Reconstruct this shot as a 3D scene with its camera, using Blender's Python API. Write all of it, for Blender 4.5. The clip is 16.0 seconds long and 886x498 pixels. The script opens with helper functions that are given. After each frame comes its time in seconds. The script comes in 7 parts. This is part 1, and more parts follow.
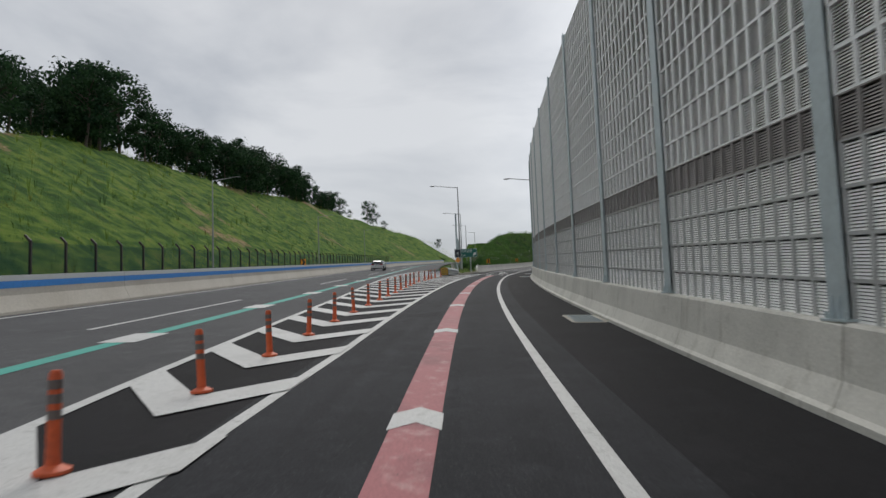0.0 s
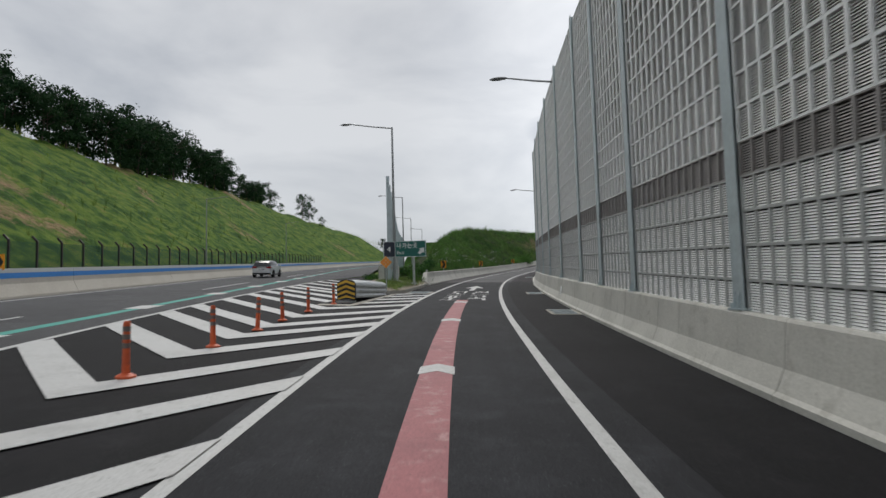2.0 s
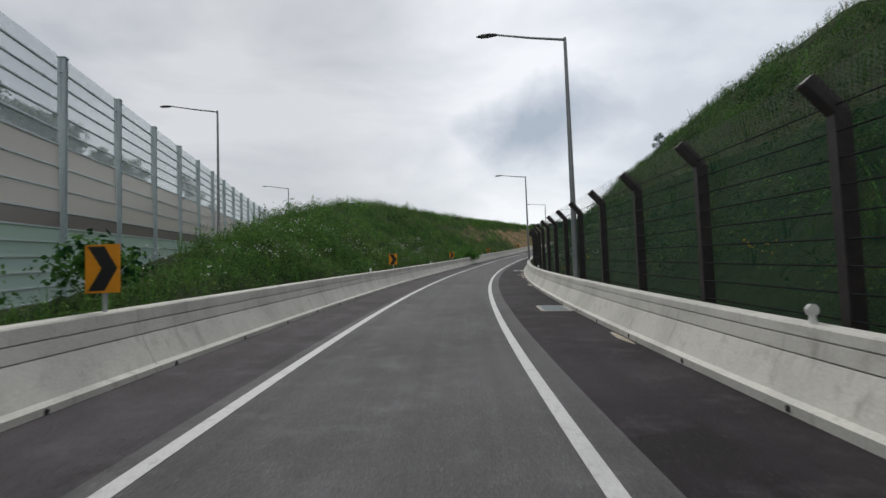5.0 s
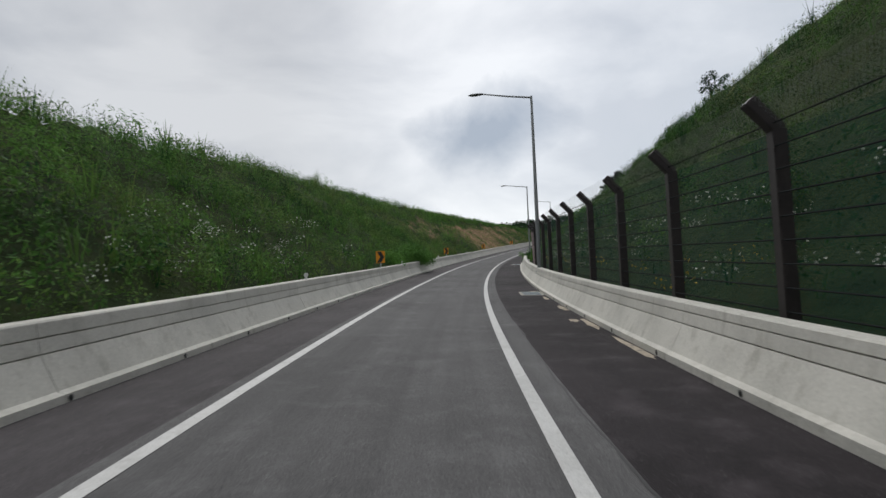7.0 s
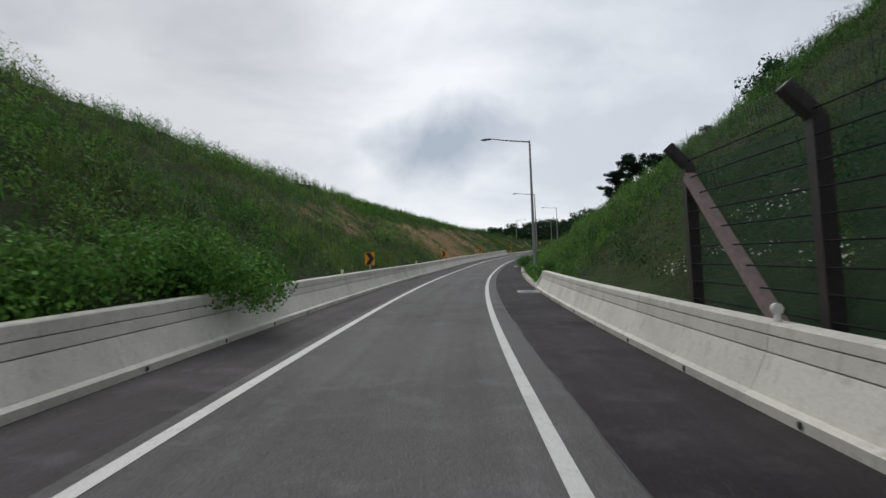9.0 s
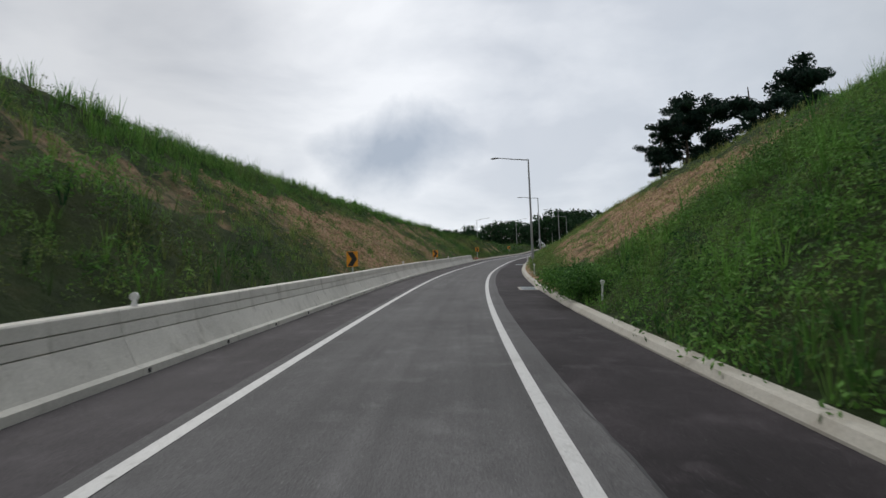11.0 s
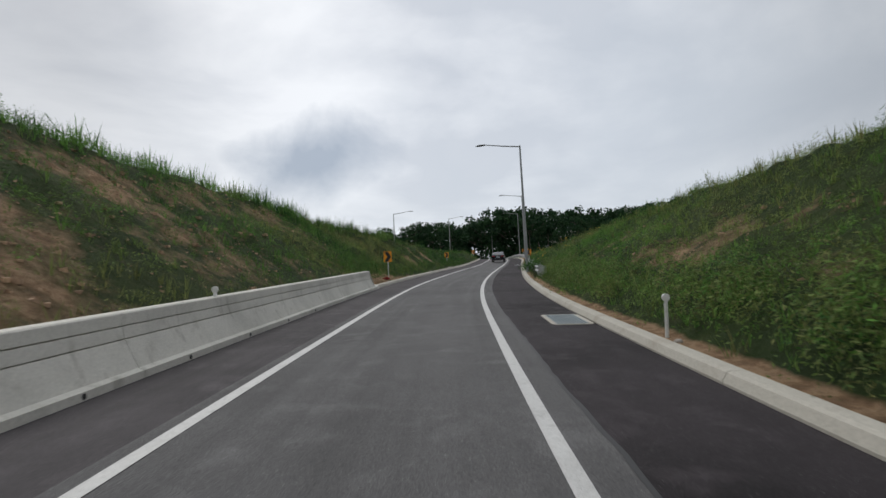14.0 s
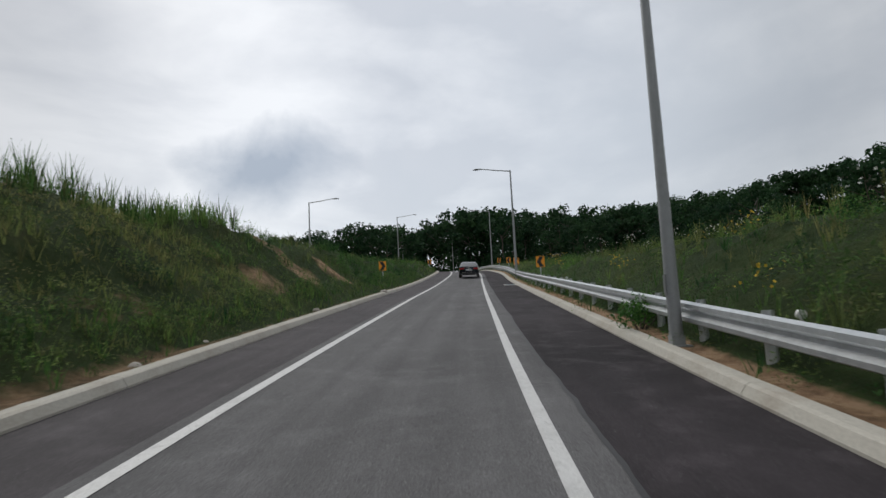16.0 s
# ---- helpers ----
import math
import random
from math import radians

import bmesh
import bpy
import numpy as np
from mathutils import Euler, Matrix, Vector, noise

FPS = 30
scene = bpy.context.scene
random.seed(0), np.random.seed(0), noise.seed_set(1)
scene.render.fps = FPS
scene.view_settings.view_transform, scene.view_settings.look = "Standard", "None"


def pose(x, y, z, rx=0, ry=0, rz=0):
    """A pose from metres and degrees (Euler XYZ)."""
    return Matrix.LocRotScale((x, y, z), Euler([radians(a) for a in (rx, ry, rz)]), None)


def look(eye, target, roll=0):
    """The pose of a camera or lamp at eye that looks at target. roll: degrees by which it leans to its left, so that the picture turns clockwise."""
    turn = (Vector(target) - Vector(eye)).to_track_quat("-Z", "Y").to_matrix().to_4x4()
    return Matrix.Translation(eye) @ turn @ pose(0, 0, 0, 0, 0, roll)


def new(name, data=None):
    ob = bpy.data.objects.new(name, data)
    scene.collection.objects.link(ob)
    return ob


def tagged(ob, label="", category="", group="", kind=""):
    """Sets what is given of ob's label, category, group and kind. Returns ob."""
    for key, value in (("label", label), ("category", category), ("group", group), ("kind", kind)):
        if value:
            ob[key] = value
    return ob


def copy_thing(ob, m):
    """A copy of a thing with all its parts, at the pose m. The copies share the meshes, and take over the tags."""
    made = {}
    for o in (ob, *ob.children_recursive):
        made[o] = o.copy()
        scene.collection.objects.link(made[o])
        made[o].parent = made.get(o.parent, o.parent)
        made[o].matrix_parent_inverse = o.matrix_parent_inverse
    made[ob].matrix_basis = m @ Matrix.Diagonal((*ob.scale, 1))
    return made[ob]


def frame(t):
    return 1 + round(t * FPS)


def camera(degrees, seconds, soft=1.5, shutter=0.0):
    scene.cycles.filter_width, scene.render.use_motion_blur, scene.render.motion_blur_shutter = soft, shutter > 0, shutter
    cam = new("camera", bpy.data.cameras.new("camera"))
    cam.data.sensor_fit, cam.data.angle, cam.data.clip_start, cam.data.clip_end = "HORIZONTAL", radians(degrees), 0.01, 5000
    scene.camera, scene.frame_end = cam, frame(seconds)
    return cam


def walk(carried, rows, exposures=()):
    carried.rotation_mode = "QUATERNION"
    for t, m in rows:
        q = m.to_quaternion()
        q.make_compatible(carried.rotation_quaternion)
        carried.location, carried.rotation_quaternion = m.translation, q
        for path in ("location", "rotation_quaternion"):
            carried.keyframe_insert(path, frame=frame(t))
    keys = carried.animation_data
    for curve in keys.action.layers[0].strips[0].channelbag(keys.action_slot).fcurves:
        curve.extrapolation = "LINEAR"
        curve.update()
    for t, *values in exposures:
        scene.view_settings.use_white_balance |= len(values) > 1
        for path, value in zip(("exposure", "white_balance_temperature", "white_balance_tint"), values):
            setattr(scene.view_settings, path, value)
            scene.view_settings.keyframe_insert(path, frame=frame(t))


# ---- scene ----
cam = camera(74.01, 16.0, soft=1.5, shutter=0.1)
PATH = [
    (0.0, pose(0.004, 0.270, 1.487, 94.322, 2.119, 0.159)),
    (0.5, pose(0.167, 8.507, 1.937, 94.302, 1.221, -1.000)),
    (1.0, pose(0.514, 16.571, 2.380, 94.209, 1.041, -2.395)),
    (1.5, pose(1.012, 24.110, 2.814, 94.251, 1.528, -3.654)),
    (2.0, pose(1.669, 31.464, 3.236, 94.321, 1.546, -5.057)),
    (2.5, pose(2.453, 38.467, 3.623, 94.240, 1.742, -6.304)),
    (3.0, pose(3.400, 45.459, 3.986, 94.102, 2.097, -7.407)),
    (3.5, pose(4.529, 52.514, 4.334, 93.888, 1.879, -8.551)),
    (4.0, pose(5.771, 59.278, 4.663, 93.671, 1.937, -10.080)),
    (4.5, pose(7.127, 65.932, 4.980, 93.621, 2.034, -11.316)),
    (5.0, pose(8.649, 72.717, 5.303, 93.635, 2.000, -12.581)),
    (5.5, pose(10.363, 79.699, 5.640, 93.648, 1.972, -13.768)),
    (6.0, pose(12.285, 86.883, 5.991, 93.644, 1.939, -14.932)),
    (6.5, pose(14.418, 94.235, 6.360, 93.683, 1.954, -16.200)),
    (7.0, pose(16.752, 101.689, 6.752, 93.862, 2.097, -17.403)),
    (7.5, pose(19.242, 109.099, 7.164, 94.082, 2.156, -18.545)),
    (8.0, pose(21.873, 116.426, 7.587, 94.222, 1.765, -19.724)),
    (8.5, pose(24.722, 123.882, 8.063, 94.491, 1.753, -20.860)),
    (9.0, pose(27.770, 131.412, 8.582, 94.813, 1.772, -21.927)),
    (9.5, pose(31.017, 138.996, 9.144, 95.110, 1.782, -23.078)),
    (10.0, pose(34.458, 146.601, 9.737, 95.196, 1.835, -24.283)),
    (10.5, pose(38.063, 154.146, 10.350, 95.262, 1.884, -25.507)),
    (11.0, pose(41.790, 161.544, 10.973, 95.338, 1.931, -26.749)),
    (11.5, pose(45.596, 168.723, 11.604, 95.420, 1.990, -27.944)),
    (12.0, pose(49.455, 175.654, 12.248, 95.572, 2.458, -29.225)),
    (12.5, pose(53.399, 182.395, 12.917, 95.795, 2.770, -30.496)),
    (13.0, pose(57.499, 189.068, 13.611, 95.947, 2.933, -31.788)),
    (13.5, pose(61.701, 195.574, 14.311, 96.010, 2.928, -33.066)),
    (14.0, pose(66.047, 201.981, 15.006, 96.082, 2.805, -34.399)),
    (14.5, pose(70.530, 208.281, 15.695, 96.299, 2.777, -35.691)),
    (15.0, pose(75.205, 214.549, 16.430, 96.426, 2.842, -36.903)),
    (15.5, pose(79.778, 220.406, 17.185, 96.698, 2.690, -37.905)),
    (16.0, pose(84.432, 226.130, 17.892, 96.908, 2.769, -38.807)),
]
walk(cam, PATH)

# ---- sky and sun: a bright overcast day ----
scene.view_settings.exposure = 0.0
THIN_AZ = radians(38)
SUN_AZ, SUN_EL = radians(0), radians(48)
world = bpy.data.worlds.new("world")
scene.world = world
world.use_nodes = True
wn, wl = world.node_tree.nodes, world.node_tree.links
wn.clear()


def wnode(kind, **kw):
    n = wn.new(kind)
    for k, v in kw.items():
        n.inputs[k].default_value = v
    return n


w_out = wn.new("ShaderNodeOutputWorld")
w_bg = wn.new("ShaderNodeBackground")
w_bg.inputs["Strength"].default_value = 1.0
w_sky = wn.new("ShaderNodeTexSky")
w_sky.sky_type, w_sky.sun_disc = "NISHITA", False
w_sky.sun_elevation, w_sky.sun_rotation = SUN_EL, SUN_AZ
w_tc = wn.new("ShaderNodeTexCoord")
w_map = wn.new("ShaderNodeMapping")
w_map.inputs["Scale"].default_value = (1.0, 1.0, 2.6)
wl.new(w_tc.outputs["Generated"], w_map.inputs["Vector"])
w_n1 = wnode("ShaderNodeTexNoise", Scale=2.2, Detail=7.0, Roughness=0.52, Distortion=0.35)
w_n2 = wnode("ShaderNodeTexNoise", Scale=5.5, Detail=6.0, Roughness=0.55, Distortion=0.2)
wl.new(w_map.outputs[0], w_n1.inputs["Vector"])
wl.new(w_tc.outputs["Generated"], w_n2.inputs["Vector"])
w_r1 = wn.new("ShaderNodeValToRGB")
w_r1.color_ramp.elements[0].position, w_r1.color_ramp.elements[0].color = 0.36, (0.53, 0.555, 0.595, 1)
w_r1.color_ramp.elements[1].position, w_r1.color_ramp.elements[1].color = 0.6, (0.79, 0.805, 0.825, 1)
wl.new(w_n1.outputs["Fac"], w_r1.inputs["Fac"])
# one low grey cloud ahead, with ragged edges
w_dir = wn.new("ShaderNodeVectorMath")
w_dir.operation = "SUBTRACT"
w_dir.inputs[1].default_value = (0.386, 0.884, 0.255)
wl.new(w_tc.outputs["Generated"], w_dir.inputs[0])
w_sc = wn.new("ShaderNodeVectorMath")
w_sc.operation = "MULTIPLY"
w_sc.inputs[1].default_value = (6.8, 6.8, 12.0)
wl.new(w_dir.outputs[0], w_sc.inputs[0])
w_len = wn.new("ShaderNodeVectorMath")
w_len.operation = "LENGTH"
wl.new(w_sc.outputs[0], w_len.inputs[0])
w_add = wn.new("ShaderNodeMath")
w_add.operation = "MULTIPLY_ADD"
w_add.inputs[1].default_value = 1.7
wl.new(w_n2.outputs["Fac"], w_add.inputs[0])
wl.new(w_len.outputs["Value"], w_add.inputs[2])
w_r2 = wn.new("ShaderNodeValToRGB")
w_r2.color_ramp.elements[0].position, w_r2.color_ramp.elements[0].color = 0.0, (1, 1, 1, 1)
w_r2.color_ramp.elements[1].position, w_r2.color_ramp.elements[1].color = 1.0, (0, 0, 0, 1)
w_rng = wn.new("ShaderNodeMapRange")
w_rng.inputs["From Min"].default_value, w_rng.inputs["From Max"].default_value = 1.12, 1.82
wl.new(w_add.outputs[0], w_rng.inputs["Value"])
wl.new(w_rng.outputs[0], w_r2.inputs["Fac"])
w_mc = wn.new("ShaderNodeMix")
w_mc.data_type = "RGBA"
w_mc.inputs["B"].default_value = (0.30, 0.345, 0.41, 1)
w_mf = wn.new("ShaderNodeMath")
w_mf.operation = "MULTIPLY"
w_mf.inputs[1].default_value = 0.9
wl.new(w_r2.outputs["Color"], w_mf.inputs[0])
wl.new(w_mf.outputs[0], w_mc.inputs["Factor"])
wl.new(w_r1.outputs["Color"], w_mc.inputs["A"])
# a broad, paler bank of cloud to the right of it
w_d3 = wn.new("ShaderNodeVectorMath")
w_d3.operation = "SUBTRACT"
w_d3.inputs[1].default_value = (0.86, 0.41, 0.28)
wl.new(w_tc.outputs["Generated"], w_d3.inputs[0])
w_s3 = wn.new("ShaderNodeVectorMath")
w_s3.operation = "MULTIPLY"
w_s3.inputs[1].default_value = (2.6, 2.6, 5.0)
wl.new(w_d3.outputs[0], w_s3.inputs[0])
w_l3 = wn.new("ShaderNodeVectorMath")
w_l3.operation = "LENGTH"
wl.new(w_s3.outputs[0], w_l3.inputs[0])
w_a3 = wn.new("ShaderNodeMath")
w_a3.operation = "MULTIPLY_ADD"
w_a3.inputs[1].default_value = 1.6
wl.new(w_n2.outputs["Fac"], w_a3.inputs[0])
wl.new(w_l3.outputs["Value"], w_a3.inputs[2])
w_g3 = wn.new("ShaderNodeMapRange")
w_g3.inputs["From Min"].default_value, w_g3.inputs["From Max"].default_value = 1.0, 2.3
w_g3.inputs["To Min"].default_value, w_g3.inputs["To Max"].default_value = 0.75, 0.0
wl.new(w_a3.outputs[0], w_g3.inputs["Value"])
w_m3 = wn.new("ShaderNodeMix")
w_m3.data_type = "RGBA"
w_m3.inputs["B"].default_value = (0.45, 0.49, 0.54, 1)
wl.new(w_g3.outputs[0], w_m3.inputs["Factor"])
wl.new(w_mc.outputs["Result"], w_m3.inputs["A"])
w_sm = wn.new("ShaderNodeMix")
w_sm.data_type, w_sm.blend_type = "RGBA", "ADD"
w_sm.inputs["Factor"].default_value = 0.012
wl.new(w_m3.outputs["Result"], w_sm.inputs["A"])
wl.new(w_sky.outputs[0], w_sm.inputs["B"])
# the cover is thinner, and so brighter, in the gap ahead
w_flat = wn.new("ShaderNodeVectorMath")
w_flat.operation = "MULTIPLY"
w_flat.inputs[1].default_value = (1, 1, 0)
wl.new(w_tc.outputs["Generated"], w_flat.inputs[0])
w_nrm = wn.new("ShaderNodeVectorMath")
w_nrm.operation = "NORMALIZE"
wl.new(w_flat.outputs[0], w_nrm.inputs[0])
w_dot = wn.new("ShaderNodeVectorMath")
w_dot.operation = "DOT_PRODUCT"
w_dot.inputs[1].default_value = (math.sin(THIN_AZ), math.cos(THIN_AZ), 0)
wl.new(w_nrm.outputs[0], w_dot.inputs[0])
w_thin = wn.new("ShaderNodeMapRange")
w_thin.interpolation_type = "SMOOTHSTEP"
w_thin.inputs["From Min"].default_value, w_thin.inputs["From Max"].default_value = 0.78, 1.0
w_thin.inputs["To Min"].default_value, w_thin.inputs["To Max"].default_value = 0.79, 1.1
wl.new(w_dot.outputs["Value"], w_thin.inputs["Value"])
w_mul = wn.new("ShaderNodeVectorMath")
w_mul.operation = "SCALE"
wl.new(w_sm.outputs["Result"], w_mul.inputs[0])
wl.new(w_thin.outputs[0], w_mul.inputs["Scale"])
wl.new(w_mul.outputs[0], w_bg.inputs["Color"])
wl.new(w_bg.outputs[0], w_out.inputs["Surface"])

sun = new("sun", bpy.data.lights.new("sun", "SUN"))
sun.data.energy, sun.data.angle, sun.data.color = 1.3, radians(25), (1.0, 0.97, 0.92)
sun.matrix_world = look((0, 0, 100), (-math.sin(SUN_AZ) * math.cos(SUN_EL) * 10, -math.cos(SUN_AZ) * math.cos(SUN_EL) * 10, 100 - math.sin(SUN_EL) * 10))


# ---- materials ----
def material(name, base, rough=0.7, metal=0.0, grain=None, spots=None, bump=None, spec=0.5, island=0.0, obj_var=0.0, streak=None):
    """base: rgb. grain: (scale, amount) fine. spots: (scale, rgb, low, high) large patches. bump: (scale, strength, distance)."""
    m = bpy.data.materials.new(name)
    m.use_nodes = True
    nt = m.node_tree
    n, l = nt.nodes, nt.links
    b = n["Principled BSDF"]
    b.inputs["Roughness"].default_value, b.inputs["Metallic"].default_value = rough, metal
    b.inputs["Specular IOR Level"].default_value = spec
    tc = n.new("ShaderNodeTexCoord")
    geo = n.new("ShaderNodeNewGeometry")
    vec = geo.outputs["Position"]
    col = n.new("ShaderNodeRGB")
    col.outputs[0].default_value = (*base, 1)
    cur = col.outputs[0]
    if spots:
        for sc, rgb, lo, hi in spots:
            t = n.new("ShaderNodeTexNoise")
            t.inputs["Scale"].default_value, t.inputs["Detail"].default_value, t.inputs["Roughness"].default_value = sc, 5, 0.6
            l.new(vec, t.inputs["Vector"])
            r = n.new("ShaderNodeMapRange")
            r.inputs["From Min"].default_value, r.inputs["From Max"].default_value = lo, hi
            l.new(t.outputs["Fac"], r.inputs["Value"])
            mx = n.new("ShaderNodeMix")
            mx.data_type = "RGBA"
            mx.inputs["B"].default_value = (*rgb, 1)
            l.new(r.outputs[0], mx.inputs["Factor"])
            l.new(cur, mx.inputs["A"])
            cur = mx.outputs["Result"]
    if streak:
        mp = n.new("ShaderNodeMapping")
        mp.inputs["Scale"].default_value = (1, 1, 0.1)
        l.new(vec, mp.inputs["Vector"])
        t = n.new("ShaderNodeTexNoise")
        t.inputs["Scale"].default_value, t.inputs["Detail"].default_value, t.inputs["Roughness"].default_value = streak[0], 4, 0.6
        l.new(mp.outputs[0], t.inputs["Vector"])
        r = n.new("ShaderNodeMapRange")
        r.inputs["From Min"].default_value, r.inputs["From Max"].default_value = streak[2], streak[3]
        l.new(t.outputs["Fac"], r.inputs["Value"])
        mx = n.new("ShaderNodeMix")
        mx.data_type = "RGBA"
        mx.inputs["B"].default_value = (*streak[1], 1)
        l.new(r.outputs[0], mx.inputs["Factor"])
        l.new(cur, mx.inputs["A"])
        cur = mx.outputs["Result"]
    if grain:
        t = n.new("ShaderNodeTexNoise")
        t.inputs["Scale"].default_value, t.inputs["Detail"].default_value, t.inputs["Roughness"].default_value = grain[0], 3, 0.7
        l.new(vec, t.inputs["Vector"])
        r = n.new("ShaderNodeMapRange")
        r.inputs["From Min"].default_value, r.inputs["From Max"].default_value = 0.3, 0.7
        r.inputs["To Min"].default_value, r.inputs["To Max"].default_value = 1 - grain[1], 1 + grain[1]
        l.new(t.outputs["Fac"], r.inputs["Value"])
        cur = scale_color(n, l, cur, r.outputs[0])
    if island or obj_var:
        src = geo.outputs["Random Per Island"] if island else n.new("ShaderNodeObjectInfo").outputs["Random"]
        k = island or obj_var
        r = n.new("ShaderNodeMapRange")
        r.inputs["To Min"].default_value, r.inputs["To Max"].default_value = 1 - k, 1 + k
        l.new(src, r.inputs["Value"])
        cur = scale_color(n, l, cur, r.outputs[0])
    l.new(cur, b.inputs["Base Color"])
    if bump:
        t = n.new("ShaderNodeTexNoise")
        t.inputs["Scale"].default_value, t.inputs["Detail"].default_value = bump[0], 4
        l.new(vec, t.inputs["Vector"])
        bp = n.new("ShaderNodeBump")
        bp.inputs["Strength"].default_value, bp.inputs["Distance"].default_value = bump[1], bump[2]
        l.new(t.outputs["Fac"], bp.inputs["Height"])
        l.new(bp.outputs[0], b.inputs["Normal"])
    return m


def scale_color(n, l, color, value):
    v = n.new("ShaderNodeVectorMath")
    v.operation = "SCALE"
    l.new(color, v.inputs[0])
    l.new(value, v.inputs["Scale"])
    return v.outputs[0]


def asphalt(name, base, fleck, tone=0.3):
    """Bitumen with stone flecks, drawn-out streaks along the lane and broad patches."""
    m = material(name, base, 0.82, grain=(70, 0.55), spots=[(0.3, tuple(c * (1 - tone) for c in base), 0.42, 0.66), (1.6, tuple(c * (1 + tone) for c in base), 0.52, 0.74), (48, fleck, 0.62, 0.72)], bump=(80, 0.8, 0.006), spec=0.14)
    n, l = m.node_tree.nodes, m.node_tree.links
    b = n["Principled BSDF"]
    cur = b.inputs["Base Color"].links[0].from_socket
    cmb = n.new("ShaderNodeCombineXYZ")
    for k, (key, sc) in enumerate((("across", 2.6), ("along", 0.05))):
        at_ = n.new("ShaderNodeAttribute")
        at_.attribute_name = key
        mul = n.new("ShaderNodeMath")
        mul.operation = "MULTIPLY"
        mul.inputs[1].default_value = sc
        l.new(at_.outputs["Fac"], mul.inputs[0])
        l.new(mul.outputs[0], cmb.inputs[k])
    t = n.new("ShaderNodeTexNoise")
    t.inputs["Scale"].default_value, t.inputs["Detail"].default_value, t.inputs["Roughness"].default_value = 1.0, 5, 0.6
    l.new(cmb.outputs[0], t.inputs["Vector"])
    r = n.new("ShaderNodeMapRange")
    r.inputs["From Min"].default_value, r.inputs["From Max"].default_value = 0.3, 0.7
    r.inputs["To Min"].default_value, r.inputs["To Max"].default_value = 0.84, 1.16
    l.new(t.outputs["Fac"], r.inputs["Value"])
    l.new(scale_color(n, l, cur, r.outputs[0]), b.inputs["Base Color"])
    return m


ASPHALT = asphalt("asphalt_lane", (0.112, 0.110, 0.112), (0.24, 0.24, 0.235), 0.22)
ASPHALT_DARK = asphalt("asphalt_shoulder", (0.034, 0.029, 0.032), (0.13, 0.13, 0.13), 0.6)
ASPHALT_LEFT = asphalt("worn_asphalt_shoulder", (0.068, 0.062, 0.066), (0.15, 0.15, 0.15))
ASPHALT_NEW = asphalt("newer_asphalt_lane", (0.03, 0.031, 0.035), (0.11, 0.12, 0.12))
ASPHALT_BLACK = asphalt("newer_asphalt_shoulder", (0.0145, 0.014, 0.016), (0.055, 0.07, 0.07))
ASPHALT_HIGHWAY = asphalt("asphalt_highway", (0.088, 0.088, 0.092), (0.2, 0.2, 0.2), 0.2)
CRACK = material("crack_filler", (0.012, 0.012, 0.013), 0.6, grain=(30, 0.3))
WHITE_PAINT = material("white_road_paint", (0.52, 0.52, 0.51), 0.6, grain=(45, 0.18), spots=[(1.3, (0.42, 0.42, 0.41), 0.52, 0.75), (9, (0.36, 0.36, 0.35), 0.56, 0.74), (34, (0.16, 0.16, 0.16), 0.63, 0.72)])
RED_PAINT = material("red_road_paint", (0.36, 0.115, 0.125), 0.7, grain=(45, 0.25), spots=[(1.1, (0.27, 0.09, 0.10), 0.5, 0.7), (5, (0.44, 0.24, 0.23), 0.54, 0.72), (34, (0.1, 0.07, 0.07), 0.64, 0.73)])
GREEN_PAINT = material("green_road_paint", (0.05, 0.33, 0.27), 0.7, grain=(45, 0.2), spots=[(1.0, (0.06, 0.25, 0.21), 0.5, 0.7)])
CONCRETE = material("barrier_concrete", (0.60, 0.585, 0.535), 0.85, grain=(35, 0.14), spots=[(0.7, (0.47, 0.46, 0.42), 0.45, 0.7), (3.5, (0.40, 0.385, 0.34), 0.58, 0.78), (14, (0.3, 0.28, 0.24), 0.68, 0.8)], bump=(25, 0.3, 0.01), streak=(4.0, (0.33, 0.315, 0.275), 0.58, 0.8), obj_var=0.05)
KERB_CONC = material("kerb_concrete", (0.42, 0.40, 0.35), 0.9, grain=(30, 0.15), spots=[(1.2, (0.34, 0.31, 0.26), 0.48, 0.7)], bump=(25, 0.3, 0.01))
STEEL_BLUE = material("galvanized_post_steel", (0.50, 0.57, 0.59), 0.5, 0.15, grain=(12, 0.08), spots=[(2.5, (0.43, 0.49, 0.51), 0.45, 0.7)])
PANEL_LIGHT = material("white_louvre_aluminium", (0.95, 0.945, 0.93), 0.5, 0.1, grain=(8, 0.06), obj_var=0.05)
PANEL_DARK = material("grey_louvre_aluminium", (0.78, 0.77, 0.76), 0.45, 0.1, grain=(8, 0.08), obj_var=0.06)
PANEL_RIB_DARK = material("dark_grey_panel_frame", (0.52, 0.525, 0.52), 0.5, 0.2, grain=(8, 0.06))
PANEL_BROWN = material("brown_aluminium_panel", (0.36, 0.335, 0.325), 0.55, 0.1, grain=(8, 0.08), obj_var=0.08)
PANEL_RIB = material("grey_panel_frame", (0.92, 0.925, 0.92), 0.5, 0.2, grain=(8, 0.06))
PANEL_RIB_BROWN = material("brown_panel_frame", (0.32, 0.3, 0.29), 0.5, 0.1, grain=(8, 0.06))
# back sheet coloured near-black to paint in the shade between the louvres
PANEL_GAP_SHADE = material("gap_shade_back_sheet", (0.05, 0.05, 0.05), 0.9)
GALV = material("galvanized_steel", (0.52, 0.54, 0.55), 0.38, 0.7, grain=(14, 0.1), spots=[(3, (0.42, 0.44, 0.45), 0.45, 0.7)])
